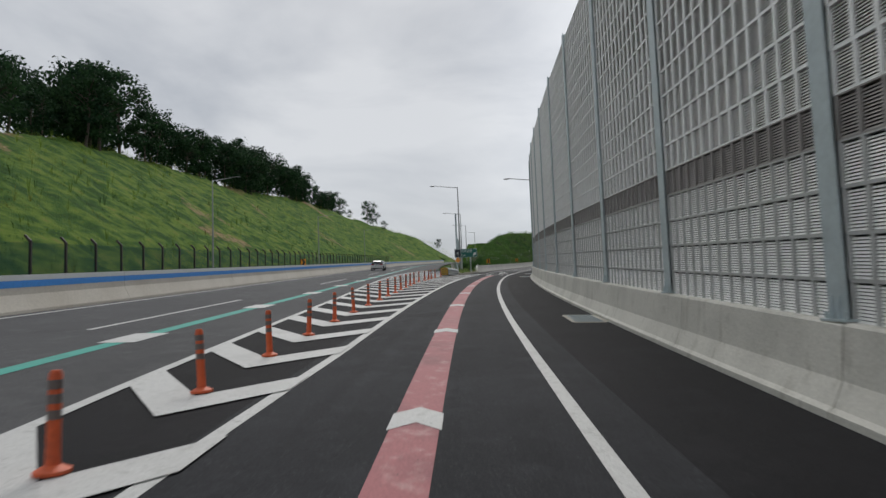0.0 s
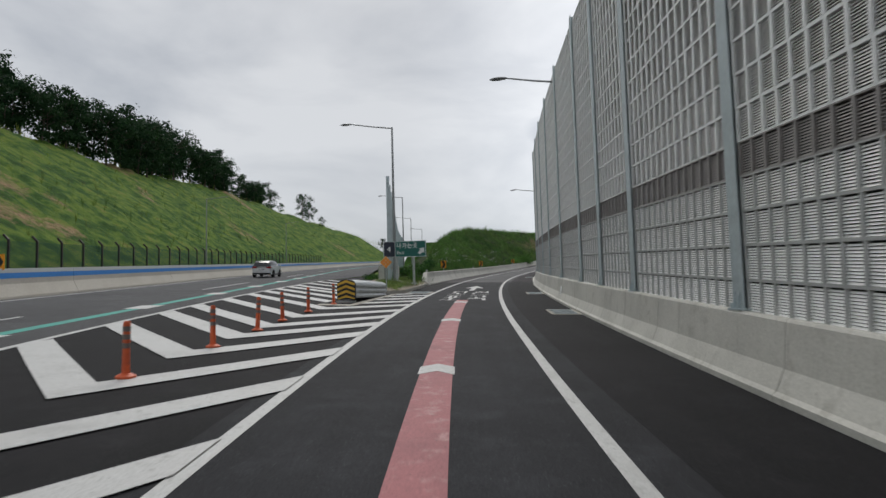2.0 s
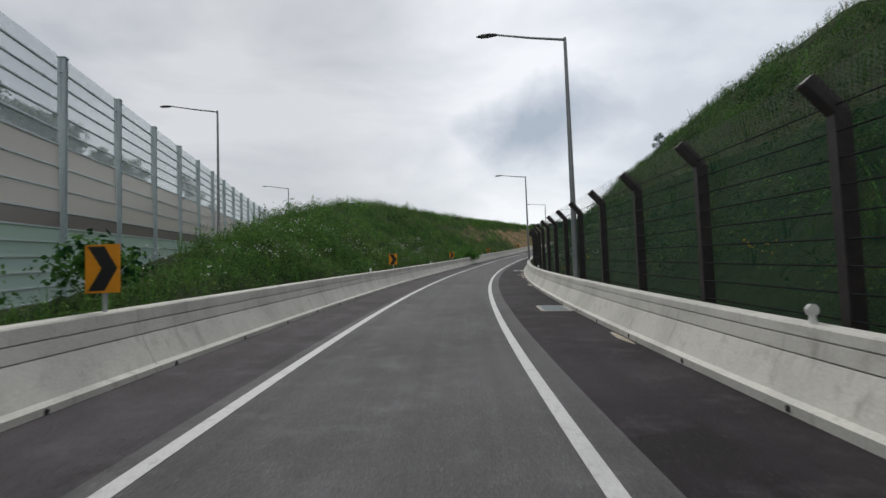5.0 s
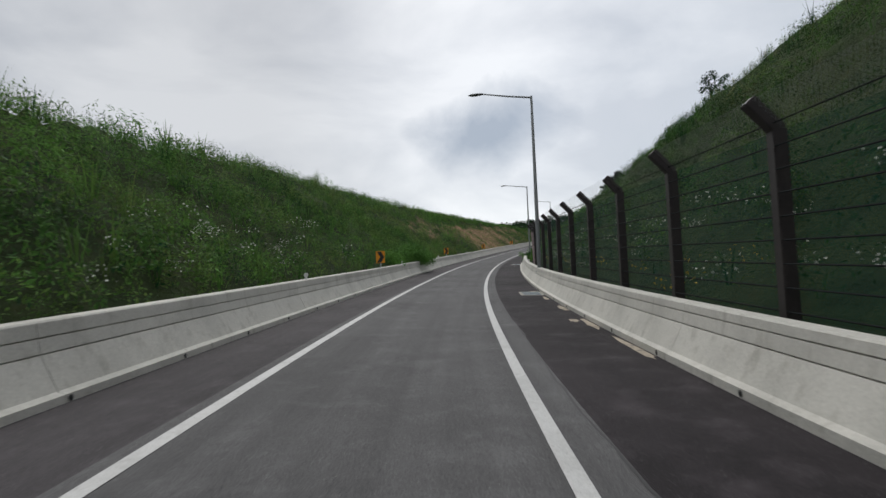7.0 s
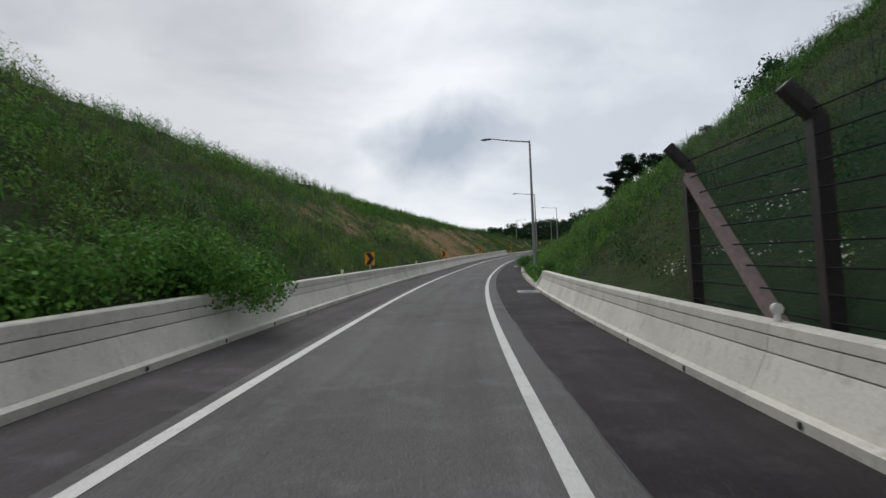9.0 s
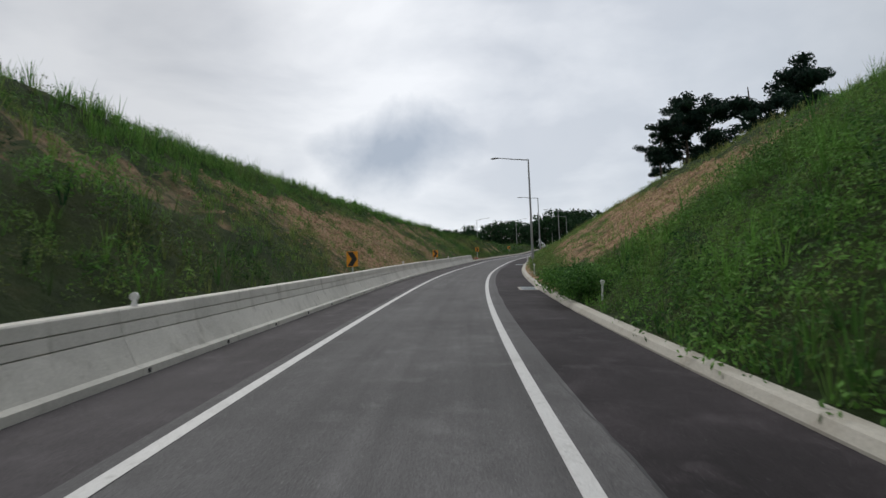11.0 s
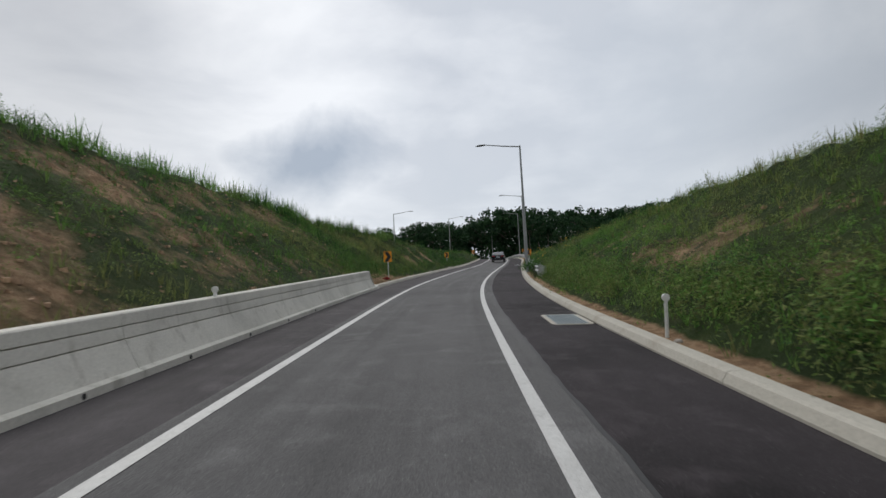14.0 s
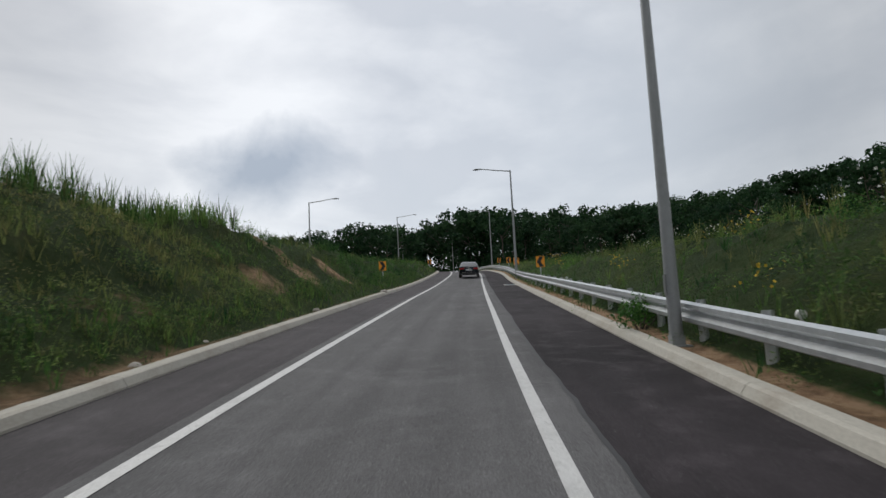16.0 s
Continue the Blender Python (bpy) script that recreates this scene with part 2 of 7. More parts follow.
LAMP_GREY = material("lamp_pole_grey", (0.27, 0.28, 0.285), 0.5, 0.3, grain=(10, 0.07))
LAMP_HEAD = material("lamp_head_grey", (0.16, 0.165, 0.17), 0.5, 0.2)
LAMP_LENS = material("lamp_lens", (0.55, 0.56, 0.55), 0.25)
ORANGE = material("orange_plastic", (0.62, 0.105, 0.03), 0.55, grain=(18, 0.15), spots=[(6, (0.45, 0.08, 0.03), 0.5, 0.72)])
REFLECT_DARK = material("grey_reflective_band", (0.16, 0.13, 0.12), 0.5)
SIGN_GREEN = material("sign_green", (0.002, 0.115, 0.095), 0.4, grain=(6, 0.06))
SIGN_NAVY = material("sign_navy", (0.008, 0.014, 0.032), 0.4)
SIGN_WHITE = material("sign_white", (0.72, 0.74, 0.74), 0.45)
YELLOW = material("sign_orange_yellow", (0.80, 0.31, 0.012), 0.45, grain=(8, 0.08))
YELLOW_BLACK = material("attenuator_yellow", (0.70, 0.42, 0.04), 0.5, grain=(12, 0.12), spots=[(5, (0.5, 0.3, 0.05), 0.5, 0.75)])
BLACK = material("sign_black", (0.014, 0.014, 0.014), 0.5)
ORANGE_SIGN = material("marker_orange", (0.78, 0.25, 0.02), 0.45)
MARKER_BACK = material("marker_pale_orange", (0.72, 0.46, 0.22), 0.45)
FENCE_BROWN = material("dark_brown_post", (0.026, 0.02, 0.02), 0.6, 0.1, grain=(10, 0.25), spots=[(3, (0.04, 0.031, 0.029), 0.5, 0.72)])
FENCE_PALE = material("weathered_brown_brace", (0.21, 0.155, 0.15), 0.7, grain=(9, 0.2))
FENCE_GREEN = material("green_mesh_wire", (0.008, 0.065, 0.048), 0.7, spec=0.2)
WIRE_DARK = material("dark_wire", (0.014, 0.016, 0.018), 0.85, spec=0.1)
BLUE_BAND = material("blue_wall_paint", (0.045, 0.25, 0.66), 0.6, grain=(10, 0.1))
CREAM_WALL = material("cream_wall_paint", (0.56, 0.52, 0.45), 0.8, grain=(12, 0.08), spots=[(0.4, (0.5, 0.46, 0.39), 0.45, 0.7)])
PALE_WALL = material("pale_wall_paint", (0.60, 0.62, 0.62), 0.8, grain=(12, 0.06))
GRATE_STEEL = material("grate_steel", (0.30, 0.35, 0.37), 0.45, 0.5, grain=(20, 0.12))
# near-black colour painted in for the shade inside pits and holes
HOLE_SHADE = material("painted_hole_shade", (0.025, 0.026, 0.027), 0.9)
WHITE_PLASTIC = material("white_plastic", (0.66, 0.66, 0.64), 0.5, grain=(15, 0.08))
CAR_DARK = material("dark_blue_black_car_paint", (0.008, 0.011, 0.018), 0.12, 0.3, spec=0.6)
CAR_SILVER = material("silver_car_paint", (0.72, 0.73, 0.73), 0.3, 0.15)
CAR_GLASS = material("car_glass", (0.012, 0.014, 0.016), 0.05, spec=0.8)
CAR_PLASTIC = material("car_black_plastic", (0.02, 0.02, 0.021), 0.6)
TYRE = material("tyre_rubber", (0.018, 0.018, 0.018), 0.85)
RIM = material("alloy_rim", (0.45, 0.46, 0.47), 0.3, 0.9)
TAIL_RED = material("red_tail_lamp", (0.33, 0.012, 0.015), 0.15)
CHROME = material("chrome_trim", (0.6, 0.6, 0.6), 0.12, 1.0)
PLATE = material("number_plate", (0.68, 0.69, 0.7), 0.45)
CLOTH = material("red_cloth", (0.75, 0.055, 0.075), 0.85, grain=(9, 0.2))
SAND = material("pale_sand", (0.42, 0.36, 0.28), 0.95, grain=(40, 0.25), spots=[(6, (0.2, 0.18, 0.16), 0.5, 0.7)], bump=(30, 0.4, 0.01))
RUBBLE = material("reddish_rubble", (0.38, 0.255, 0.165), 0.95, grain=(9, 0.3), island=0.4, bump=(8, 0.5, 0.03))
STONE = material("grey_stone", (0.36, 0.33, 0.29), 0.9, grain=(9, 0.2), bump=(8, 0.5, 0.03))
BARK = material("bark", (0.075, 0.06, 0.048), 0.9, grain=(8, 0.35), bump=(10, 0.7, 0.05))


def leaf_material(name, dark, light, dry, gloss=0.7):
    """Leaves: tint per clump from the mesh, a little light let through."""
    m = bpy.data.materials.new(name)
    m.use_nodes = True
    n, l = m.node_tree.nodes, m.node_tree.links
    b = n["Principled BSDF"]
    at_ = n.new("ShaderNodeAttribute")
    at_.attribute_name = "tint"
    sep = n.new("ShaderNodeSeparateColor")
    l.new(at_.outputs["Color"], sep.inputs[0])
    mx = n.new("ShaderNodeMix")
    mx.data_type = "RGBA"
    mx.inputs["A"].default_value, mx.inputs["B"].default_value = (*dark, 1), (*light, 1)
    l.new(sep.outputs[0], mx.inputs["Factor"])
    m2 = n.new("ShaderNodeMix")
    m2.data_type = "RGBA"
    m2.inputs["B"].default_value = (*dry, 1)
    l.new(sep.outputs[1], m2.inputs["Factor"])
    l.new(mx.outputs["Result"], m2.inputs["A"])
    geo = n.new("ShaderNodeNewGeometry")
    r = n.new("ShaderNodeMapRange")
    r.inputs["To Min"].default_value, r.inputs["To Max"].default_value = 0.7, 1.3
    l.new(geo.outputs["Random Per Island"], r.inputs["Value"])
    c = scale_color(n, l, m2.outputs["Result"], r.outputs[0])
    l.new(c, b.inputs["Base Color"])
    b.inputs["Roughness"].default_value = gloss
    b.inputs["Specular IOR Level"].default_value = 0.1
    tr = n.new("ShaderNodeBsdfTranslucent")
    l.new(c, tr.inputs["Color"])
    ms = n.new("ShaderNodeMixShader")
    ms.inputs[0].default_value = 0.3
    l.new(b.outputs[0], ms.inputs[1])
    l.new(tr.outputs[0], ms.inputs[2])
    l.new(ms.outputs[0], n["Material Output"].inputs["Surface"])
    return m


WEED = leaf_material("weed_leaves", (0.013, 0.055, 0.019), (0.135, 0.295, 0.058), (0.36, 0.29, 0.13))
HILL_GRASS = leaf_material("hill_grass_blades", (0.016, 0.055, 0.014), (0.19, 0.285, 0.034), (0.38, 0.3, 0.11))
TREE_LEAF = leaf_material("tree_leaves", (0.013, 0.036, 0.018), (0.045, 0.098, 0.034), (0.1, 0.1, 0.04))
PINE_LEAF = leaf_material("pine_needles", (0.010, 0.026, 0.020), (0.022, 0.048, 0.028), (0.06, 0.05, 0.03))
FLOWER = material("white_flowers", (0.70, 0.70, 0.64), 0.7, island=0.15)
FLOWER_YELLOW = material("yellow_flowers", (0.75, 0.50, 0.03), 0.7, island=0.15)


def soil_material(name="slope_ground", stops=((0.3, (0.12, 0.074, 0.044)), (0.46, (0.26, 0.165, 0.096)), (0.56, (0.40, 0.27, 0.165)), (0.72, (0.19, 0.122, 0.072)))):
    """Slope ground: reddish soil where the mesh says so, painted undergrowth shade on lush slopes, low green growth
    elsewhere.
    """
    m = bpy.data.materials.new(name)
    m.use_nodes = True
    n, l = m.node_tree.nodes, m.node_tree.links
    b = n["Principled BSDF"]
    b.inputs["Roughness"].default_value = 0.95
    b.inputs["Specular IOR Level"].default_value = 0.15
    geo = n.new("ShaderNodeNewGeometry")

    def noise_tex(sc, det=6, rough=0.65):
        t = n.new("ShaderNodeTexNoise")
        t.inputs["Scale"].default_value, t.inputs["Detail"].default_value, t.inputs["Roughness"].default_value = sc, det, rough
        l.new(geo.outputs["Position"], t.inputs["Vector"])
        return t.outputs["Fac"]

    def ramp(src, stops):
        r = n.new("ShaderNodeValToRGB")
        while len(r.color_ramp.elements) < len(stops):
            r.color_ramp.elements.new(0.5)
        for e, (p, c) in zip(r.color_ramp.elements, stops):
            e.position, e.color = p, (*c, 1)
        l.new(src, r.inputs["Fac"])
        return r.outputs["Color"]

    soil = ramp(noise_tex(2.2), list(stops))
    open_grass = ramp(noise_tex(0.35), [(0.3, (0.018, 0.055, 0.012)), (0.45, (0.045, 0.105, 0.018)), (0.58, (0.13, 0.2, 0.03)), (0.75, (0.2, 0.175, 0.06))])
    # near-black tone puts the shade between the weeds into the ground colour
    shaded_litter = ramp(noise_tex(1.6), [(0.3, (0.012, 0.021, 0.008)), (0.55, (0.03, 0.048, 0.015)), (0.8, (0.065, 0.06, 0.028))])
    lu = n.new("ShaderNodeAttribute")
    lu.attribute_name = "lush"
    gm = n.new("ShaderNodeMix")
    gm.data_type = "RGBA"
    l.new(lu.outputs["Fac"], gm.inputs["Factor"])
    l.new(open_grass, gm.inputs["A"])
    l.new(shaded_litter, gm.inputs["B"])
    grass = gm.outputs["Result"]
    at_ = n.new("ShaderNodeAttribute")
    at_.attribute_name = "bare"
    add = n.new("ShaderNodeMath")
    add.operation = "MULTIPLY_ADD"
    add.inputs[1].default_value = 1.1
    l.new(noise_tex(0.9), add.inputs[0])
    l.new(at_.outputs["Fac"], add.inputs[2])
    r = n.new("ShaderNodeMapRange")
    r.inputs["From Min"].default_value, r.inputs["From Max"].default_value = 0.85, 1.15
    l.new(add.outputs[0], r.inputs["Value"])
    mx = n.new("ShaderNodeMix")
    mx.data_type = "RGBA"
    l.new(r.outputs[0], mx.inputs["Factor"])
    l.new(grass, mx.inputs["A"])
    l.new(soil, mx.inputs["B"])
    l.new(mx.outputs["Result"], b.inputs["Base Color"])
    bp = n.new("ShaderNodeBump")
    bp.inputs["Strength"].default_value, bp.inputs["Distance"].default_value = 1.0, 0.22
    l.new(noise_tex(4.5, 8, 0.7), bp.inputs["Height"])
    l.new(bp.outputs[0], b.inputs["Normal"])
    return m


SOIL = soil_material()
ISLAND_SOIL = soil_material("sandy_island_ground", ((0.3, (0.24, 0.2, 0.15)), (0.48, (0.36, 0.31, 0.24)), (0.6, (0.46, 0.41, 0.33)), (0.75, (0.28, 0.24, 0.18))))

# ---- the line of the road: the right-hand edge line of the slip road ----
NODES = np.array([(0.16, -60.01, -3.31), (0.74, -25.02, -1.4), (1.15, -0.02, -0.03), (2.32, 24.11, 1.31), (4.55, 45.29, 2.48), (8.14, 65.72, 3.48), (13.14, 86.64, 4.5), (19.98, 108.84, 5.67), (28.47, 131.12, 7.09), (38.79, 153.79, 8.86), (50.19, 175.24, 10.75), (62.34, 195.15, 12.82), (75.77, 214.12, 14.94), (84.95, 225.7, 16.4), (99.56, 242.15, 18.48), (114.36, 258.42, 20.52), (131.76, 277.75, 23.25), (149.00, 299.81, 25.70), (166.45, 331.30, 26.65), (178.10, 374.76, 26.65)])
FALL = math.tan(radians(1.5))


def dense_line(nodes, step=0.5):
    n, pts = len(nodes), []
    for i in range(n - 1):
        a, b, c, d = nodes[max(i - 1, 0)], nodes[i], nodes[i + 1], nodes[min(i + 2, n - 1)]
        ln = np.linalg.norm(c - b)
        la, ld = np.linalg.norm(b - a) or ln, np.linalg.norm(d - c) or ln
        m1 = (c - a) / (ln + la) * ln if i > 0 else c - b
        m2 = (d - b) / (ln + ld) * ln if i < n - 2 else c - b
        k = max(2, int(ln / step))
        for w in np.arange(k) / k:
            pts.append((2 * w**3 - 3 * w**2 + 1) * b + (w**3 - 2 * w**2 + w) * m1 + (-2 * w**3 + 3 * w**2) * c + (w**3 - w**2) * m2)
    return np.array(pts + [nodes[-1]])


LINE = dense_line(NODES)
STA = np.concatenate([[0], np.cumsum(np.linalg.norm(np.diff(LINE[:, :2], axis=0), axis=1))])
STA -= STA[np.argmin(np.linalg.norm(LINE - NODES[2], axis=1))]
TAN = np.gradient(LINE, axis=0)
TAN /= np.linalg.norm(TAN[:, :2], axis=1)[:, None]
S_MIN, S_MAX = STA[0], STA[-1]


def spot(s, u, z=0.0):
    """World place at s metres along the road, u metres right of the edge line, z above the road's plane (arrays too)."""
    s, u, z = np.broadcast_arrays(np.asarray(s, float), np.asarray(u, float), np.asarray(z, float))
    q = [np.interp(s, STA, LINE[:, i]) for i in range(3)]
    t = [np.interp(s, STA, TAN[:, i]) for i in range(2)]
    k = np.hypot(*t)
    return np.stack([q[0] + u * t[1] / k, q[1] - u * t[0] / k, q[2] - u * FALL + z], -1)


def heading(s):
    """Yaw of the road in degrees, as pose() takes it."""
    return -math.degrees(math.atan2(np.interp(s, STA, TAN[:, 0]), np.interp(s, STA, TAN[:, 1])))


def stand(s, u, z=0.0, turn=0.0):
    """Pose at a place by the road: x to the right, y ahead along the road, z up."""
    x, y, h = spot(s, u, z)
    return pose(x, y, h, 0, 0, heading(s) + turn)


def road_coords(x, y):
    """s, u and the road's height there, for arrays of world places."""
    x, y = np.ravel(x), np.ravel(y)
    k = np.empty(len(x), int)
    for i in range(0, len(x), 4000):
        k[i:i + 4000] = np.argmin((x[i:i + 4000, None] - LINE[None, :, 0])**2 + (y[i:i + 4000, None] - LINE[None, :, 1])**2, axis=1)
    dx, dy = x - LINE[k, 0], y - LINE[k, 1]
    al = dx * TAN[k, 0] + dy * TAN[k, 1]
    u = dx * TAN[k, 1] - dy * TAN[k, 0]
    return STA[k] + al, u, LINE[k, 2] + al * TAN[k, 2] - u * FALL


def smooth(a, b, v):
    w = np.clip((v - a) / (b - a), 0, 1)
    return w * w * (3 - 2 * w)


# ---- the highway that the slip road leaves: one plane, straight, bending right far off ----
def bend(y):
    return 0.0004 * np.maximum(0, y - 120.0)**2


def highway_z(x, y):
    return -0.03 + y * math.tan(radians(3.25)) - (x - 1.15) * FALL


def paved_z(x, y):
    """Height of the paving at a world place: the slip road's own plane, blending into the highway's."""
    s, u, zr = road_coords(x, y)
    w = smooth(4.0, 7.0, -u) * np.clip((130 - s) / 30, 0, 1)
    return zr * (1 - w) + highway_z(np.ravel(x), np.ravel(y)) * w


def island_left(s):
    return np.interp(s, [58.8, 59.7, 60.5, 62.4, 65.7, 71.2, 80], [-5.6, -6.8, -7.2, -7.55, -8.0, -9.0, -10.8])


def left_line(s):
    """Inner edge line, from the outer one."""
    return np.interp(s, [190, 204, 219, 249, 300, 340], [-3.205, -3.215, -3.245, -3.25, -3.27, -3.25])


def left_kerb(s):
    return np.interp(s, [243, 257, 268, 282, 300, 340], [-4.96, -4.96, -4.96, -4.98, -5.0, -5.0])


LEFT_CREST = ([62, 72, 83, 95, 105, 115, 128, 140, 160, 185, 215, 228, 240, 250, 262, 280, 300, 340, 447], [0.15, 0.2, 0.75, 2.2, 3.9, 5.1, 6.0, 7.0, 7.3, 6.9, 6.3, 5.3, 4.5, 3.6, 2.9, 2.0, 1.5, 1.0, 0.8])
RIGHT_CREST = ([50, 66, 80, 100, 125, 146, 156, 163, 170, 180, 194, 205, 215, 225, 235, 245, 257, 265, 280, 320, 447], [0, 1.0, 11.5, 13, 14.5, 15, 13.7, 11.8, 9.8, 8.6, 7.5, 7.3, 6.0, 4.4, 3.4, 2.55, 2.0, 1.5, 1.1, 0.8, 0.6])
HILL = ([-60, 60, 75, 97, 126, 163, 190, 252, 289, 341, 392, 441, 473, 520], [16.5, 17.5, 18.8, 22.4, 24.4, 25.2, 24.5, 29.5, 28.5, 24.4, 21, 15, 9.5, 5])


def noise2(x, y, sc):
    """Cheap smooth noise for arrays, about -1 to 1."""
    x, y = x * sc, y * sc
    return (np.sin(x * 1.0 + 2.1 * np.sin(y * 0.7 + 0.3)) + np.sin(y * 1.3 + 1.7 * np.sin(x * 0.9 + 1.1)) + 0.6 * np.sin(x * 2.7 - y * 2.3 + 0.5) + 0.4 * np.sin(x * 4.9 + y * 5.3 + 2.0)) / 3.0


def ground_z(s, u, x, y, zr, rough=1.0):
    """Height of the natural ground at places given both ways (zr: the road plane's height)."""
    lc = np.interp(s, *LEFT_CREST)
    rc = np.interp(s, *RIGHT_CREST)
    d = -u
    bump = rough * (0.3 * noise2(x, y, 0.55) + 0.16 * noise2(x + 30, y, 1.7))
    z_left = np.minimum(0.15 + np.interp(s, [60, 75, 235, 250], [0.15, 0.35, 0.35, 0.0]) + np.maximum(0, d - np.maximum(5.5, 0.5 - left_kerb(s))) * math.tan(radians(36)), lc - 0.02 * np.maximum(0, d - 5.5 - lc / 0.727))
    # rounded masses of growth where the slopes are overgrown
    puff = 0.62 * np.sqrt(np.clip(0.5 + 0.55 * noise2(x, y, 2.4), 0, 1)) + 0.3 * np.sqrt(np.clip(0.5 + 0.55 * noise2(x + 7, y + 3, 5.0), 0, 1)) - 0.55
    lush_l = np.interp(s, [80, 95, 185, 200, 238, 250], [0.2, 1.0, 0.9, 0.35, 0.35, 0.7])
    lush_r = np.interp(s, [70, 80, 182, 194, 240, 260], [0.5, 1.0, 1.0, 0.3, 0.3, 0.6])
    z_left = z_left + (bump + puff * lush_l * rough) * smooth(6.0, 8.0, d)
    toe = np.interp(s, [150, 170], [3.75, 2.75])
    ang = np.tan(np.radians(np.interp(s, [160, 190], [41, 33])))
    low = np.interp(s, [60, 72, 150, 162], [0.0, 0.62, 0.62, 0.12])
    z_right = np.minimum(low + np.maximum(0, u - toe) * ang, low + rc + 0.03 * np.maximum(0, u - toe - rc / ang))
    z_right = z_right + (bump + puff * lush_r * rough) * smooth(toe + 0.5, toe + 2.0, u)
    z_right = z_right + 13.0 * smooth(24, 95, u) * smooth(225, 285, s)
    z_left = z_left + 5.0 * smooth(30, 80, d) * smooth(290, 340, s)
    z = zr + np.where(d > np.where(s < 242, 5.4, 0.24 - left_kerb(s)), z_left, np.where(u > np.where(s < 160, 2.66, 2.4), z_right, -0.35))
    # the highway's side
    hz = highway_z(x, y)
    wall_x = 1.9 + bend(y) + 0.022 * np.maximum(0, y - 68)
    west = (x < wall_x) & (u < -5)
    back = hz + 0.15 + np.maximum(0, x - wall_x - 0.8) * 0.75
    z = np.where((u < -5.2) & (s > 69) & (s < 200), np.minimum(z, back), z)
    z = np.where((s <= 69) & (u < -3), hz - 0.35, z)
    toe_x = -28.0 + bend(y)
    top = np.interp(y, *HILL)
    run = np.maximum(0, toe_x - x)
    hill = hz + np.where(run > 0, np.minimum(0.4 + run * math.tan(radians(33)), top + 0.06 * np.maximum(0, run - top / 0.649)) + bump * 1.6 * smooth(0, 3, run), -0.35)
    return np.where(west, hill, z)


# ---- mesh helpers ----
class Shape:
    """Collects vertices and faces of one mesh."""

    def __init__(self):
        self.v, self.f = [], []

    def add(self, verts, faces):
        o = len(self.v)
        self.v += [tuple(map(float, p)) for p in verts]
        self.f += [tuple(o + i for i in q) for q in faces]
        return self

    def box(self, c, size, m=None):
        x, y, z = (k / 2 for k in size)
        pts = [Vector((c[0] + a * x, c[1] + b * y, c[2] + d * z)) for a in (-1, 1) for b in (-1, 1) for d in (-1, 1)]
        if m is not None:
            pts = [m @ p for p in pts]
        return self.add(pts, [(0, 1, 3, 2), (4, 6, 7, 5), (0, 4, 5, 1), (2, 3, 7, 6), (0, 2, 6, 4), (1, 5, 7, 3)])

    def tube(self, p0, p1, r0, r1=None, n=10, caps=True):
        p0, p1 = Vector(p0), Vector(p1)
        r1 = r0 if r1 is None else r1
        q = (p1 - p0).to_track_quat("Z", "Y").to_matrix()
        ring = [(math.cos(2 * math.pi * i / n), math.sin(2 * math.pi * i / n)) for i in range(n)]
        pts = [p0 + q @ Vector((a * r0, b * r0, 0)) for a, b in ring] + [p1 + q @ Vector((a * r1, b * r1, 0)) for a, b in ring]
        fs = [(i, (i + 1) % n, n + (i + 1) % n, n + i) for i in range(n)]
        if caps:
            fs += [tuple(range(n - 1, -1, -1)), tuple(range(n, 2 * n))]
        return self.add(pts, fs)

    def prism(self, outline, y0, y1, m=None):
        """Outline in x, z pushed along y."""
        n = len(outline)
        pts = [Vector((x, y0, z)) for x, z in outline] + [Vector((x, y1, z)) for x, z in outline]
        if m is not None:
            pts = [m @ p for p in pts]
        return self.add(pts, [(i, (i + 1) % n, n + (i + 1) % n, n + i) for i in range(n)] + [tuple(range(n - 1, -1, -1)), tuple(range(n, 2 * n))])

    def lathe(self, profile, n=14, c=(0, 0, 0), axis="z"):
        """Profile of (radius, height) turned round an axis."""
        pts = []
        for r, h in profile:
            for i in range(n):
                a = 2 * math.pi * i / n
                p = (r * math.cos(a), r * math.sin(a), h) if axis == "z" else (h, r * math.cos(a), r * math.sin(a)) if axis == "x" else (r * math.cos(a), h, r * math.sin(a))
                pts.append((p[0] + c[0], p[1] + c[1], p[2] + c[2]))
        fs = [(j * n + i, j * n + (i + 1) % n, (j + 1) * n + (i + 1) % n, (j + 1) * n + i) for j in range(len(profile) - 1) for i in range(n)]
        fs += [tuple(range(n - 1, -1, -1)), tuple(range((len(profile) - 1) * n, len(profile) * n))]
        return self.add(pts, fs)

    def mesh(self, name, mat, round_=0.0, soft=False):
        me = bpy.data.meshes.new(name)
        me.from_pydata(self.v, [], self.f)
        bm = bmesh.new()
        bm.from_mesh(me)
        bmesh.ops.recalc_face_normals(bm, faces=bm.faces)
        if round_:
            edges = [e for e in bm.edges if len(e.link_faces) == 2 and e.calc_face_angle(0) > 0.5]
            bmesh.ops.bevel(bm, geom=edges, offset=round_, segments=2, affect="EDGES", clamp_overlap=True)
        bm.to_mesh(me)
        bm.free()
        if soft:
            me.polygons.foreach_set("use_smooth", [True] * len(me.polygons))
            me.set_sharp_from_angle(angle=radians(40))
        me.materials.append(mat)
        return me


def part(name, shape, mat, parent, label="", round_=0.0, soft=False):
    """One mesh object under a thing or a part."""
    ob = new(name, shape.mesh(name, mat, round_, soft) if isinstance(shape, Shape) else shape)
    ob.parent = parent
    return tagged(ob, label)


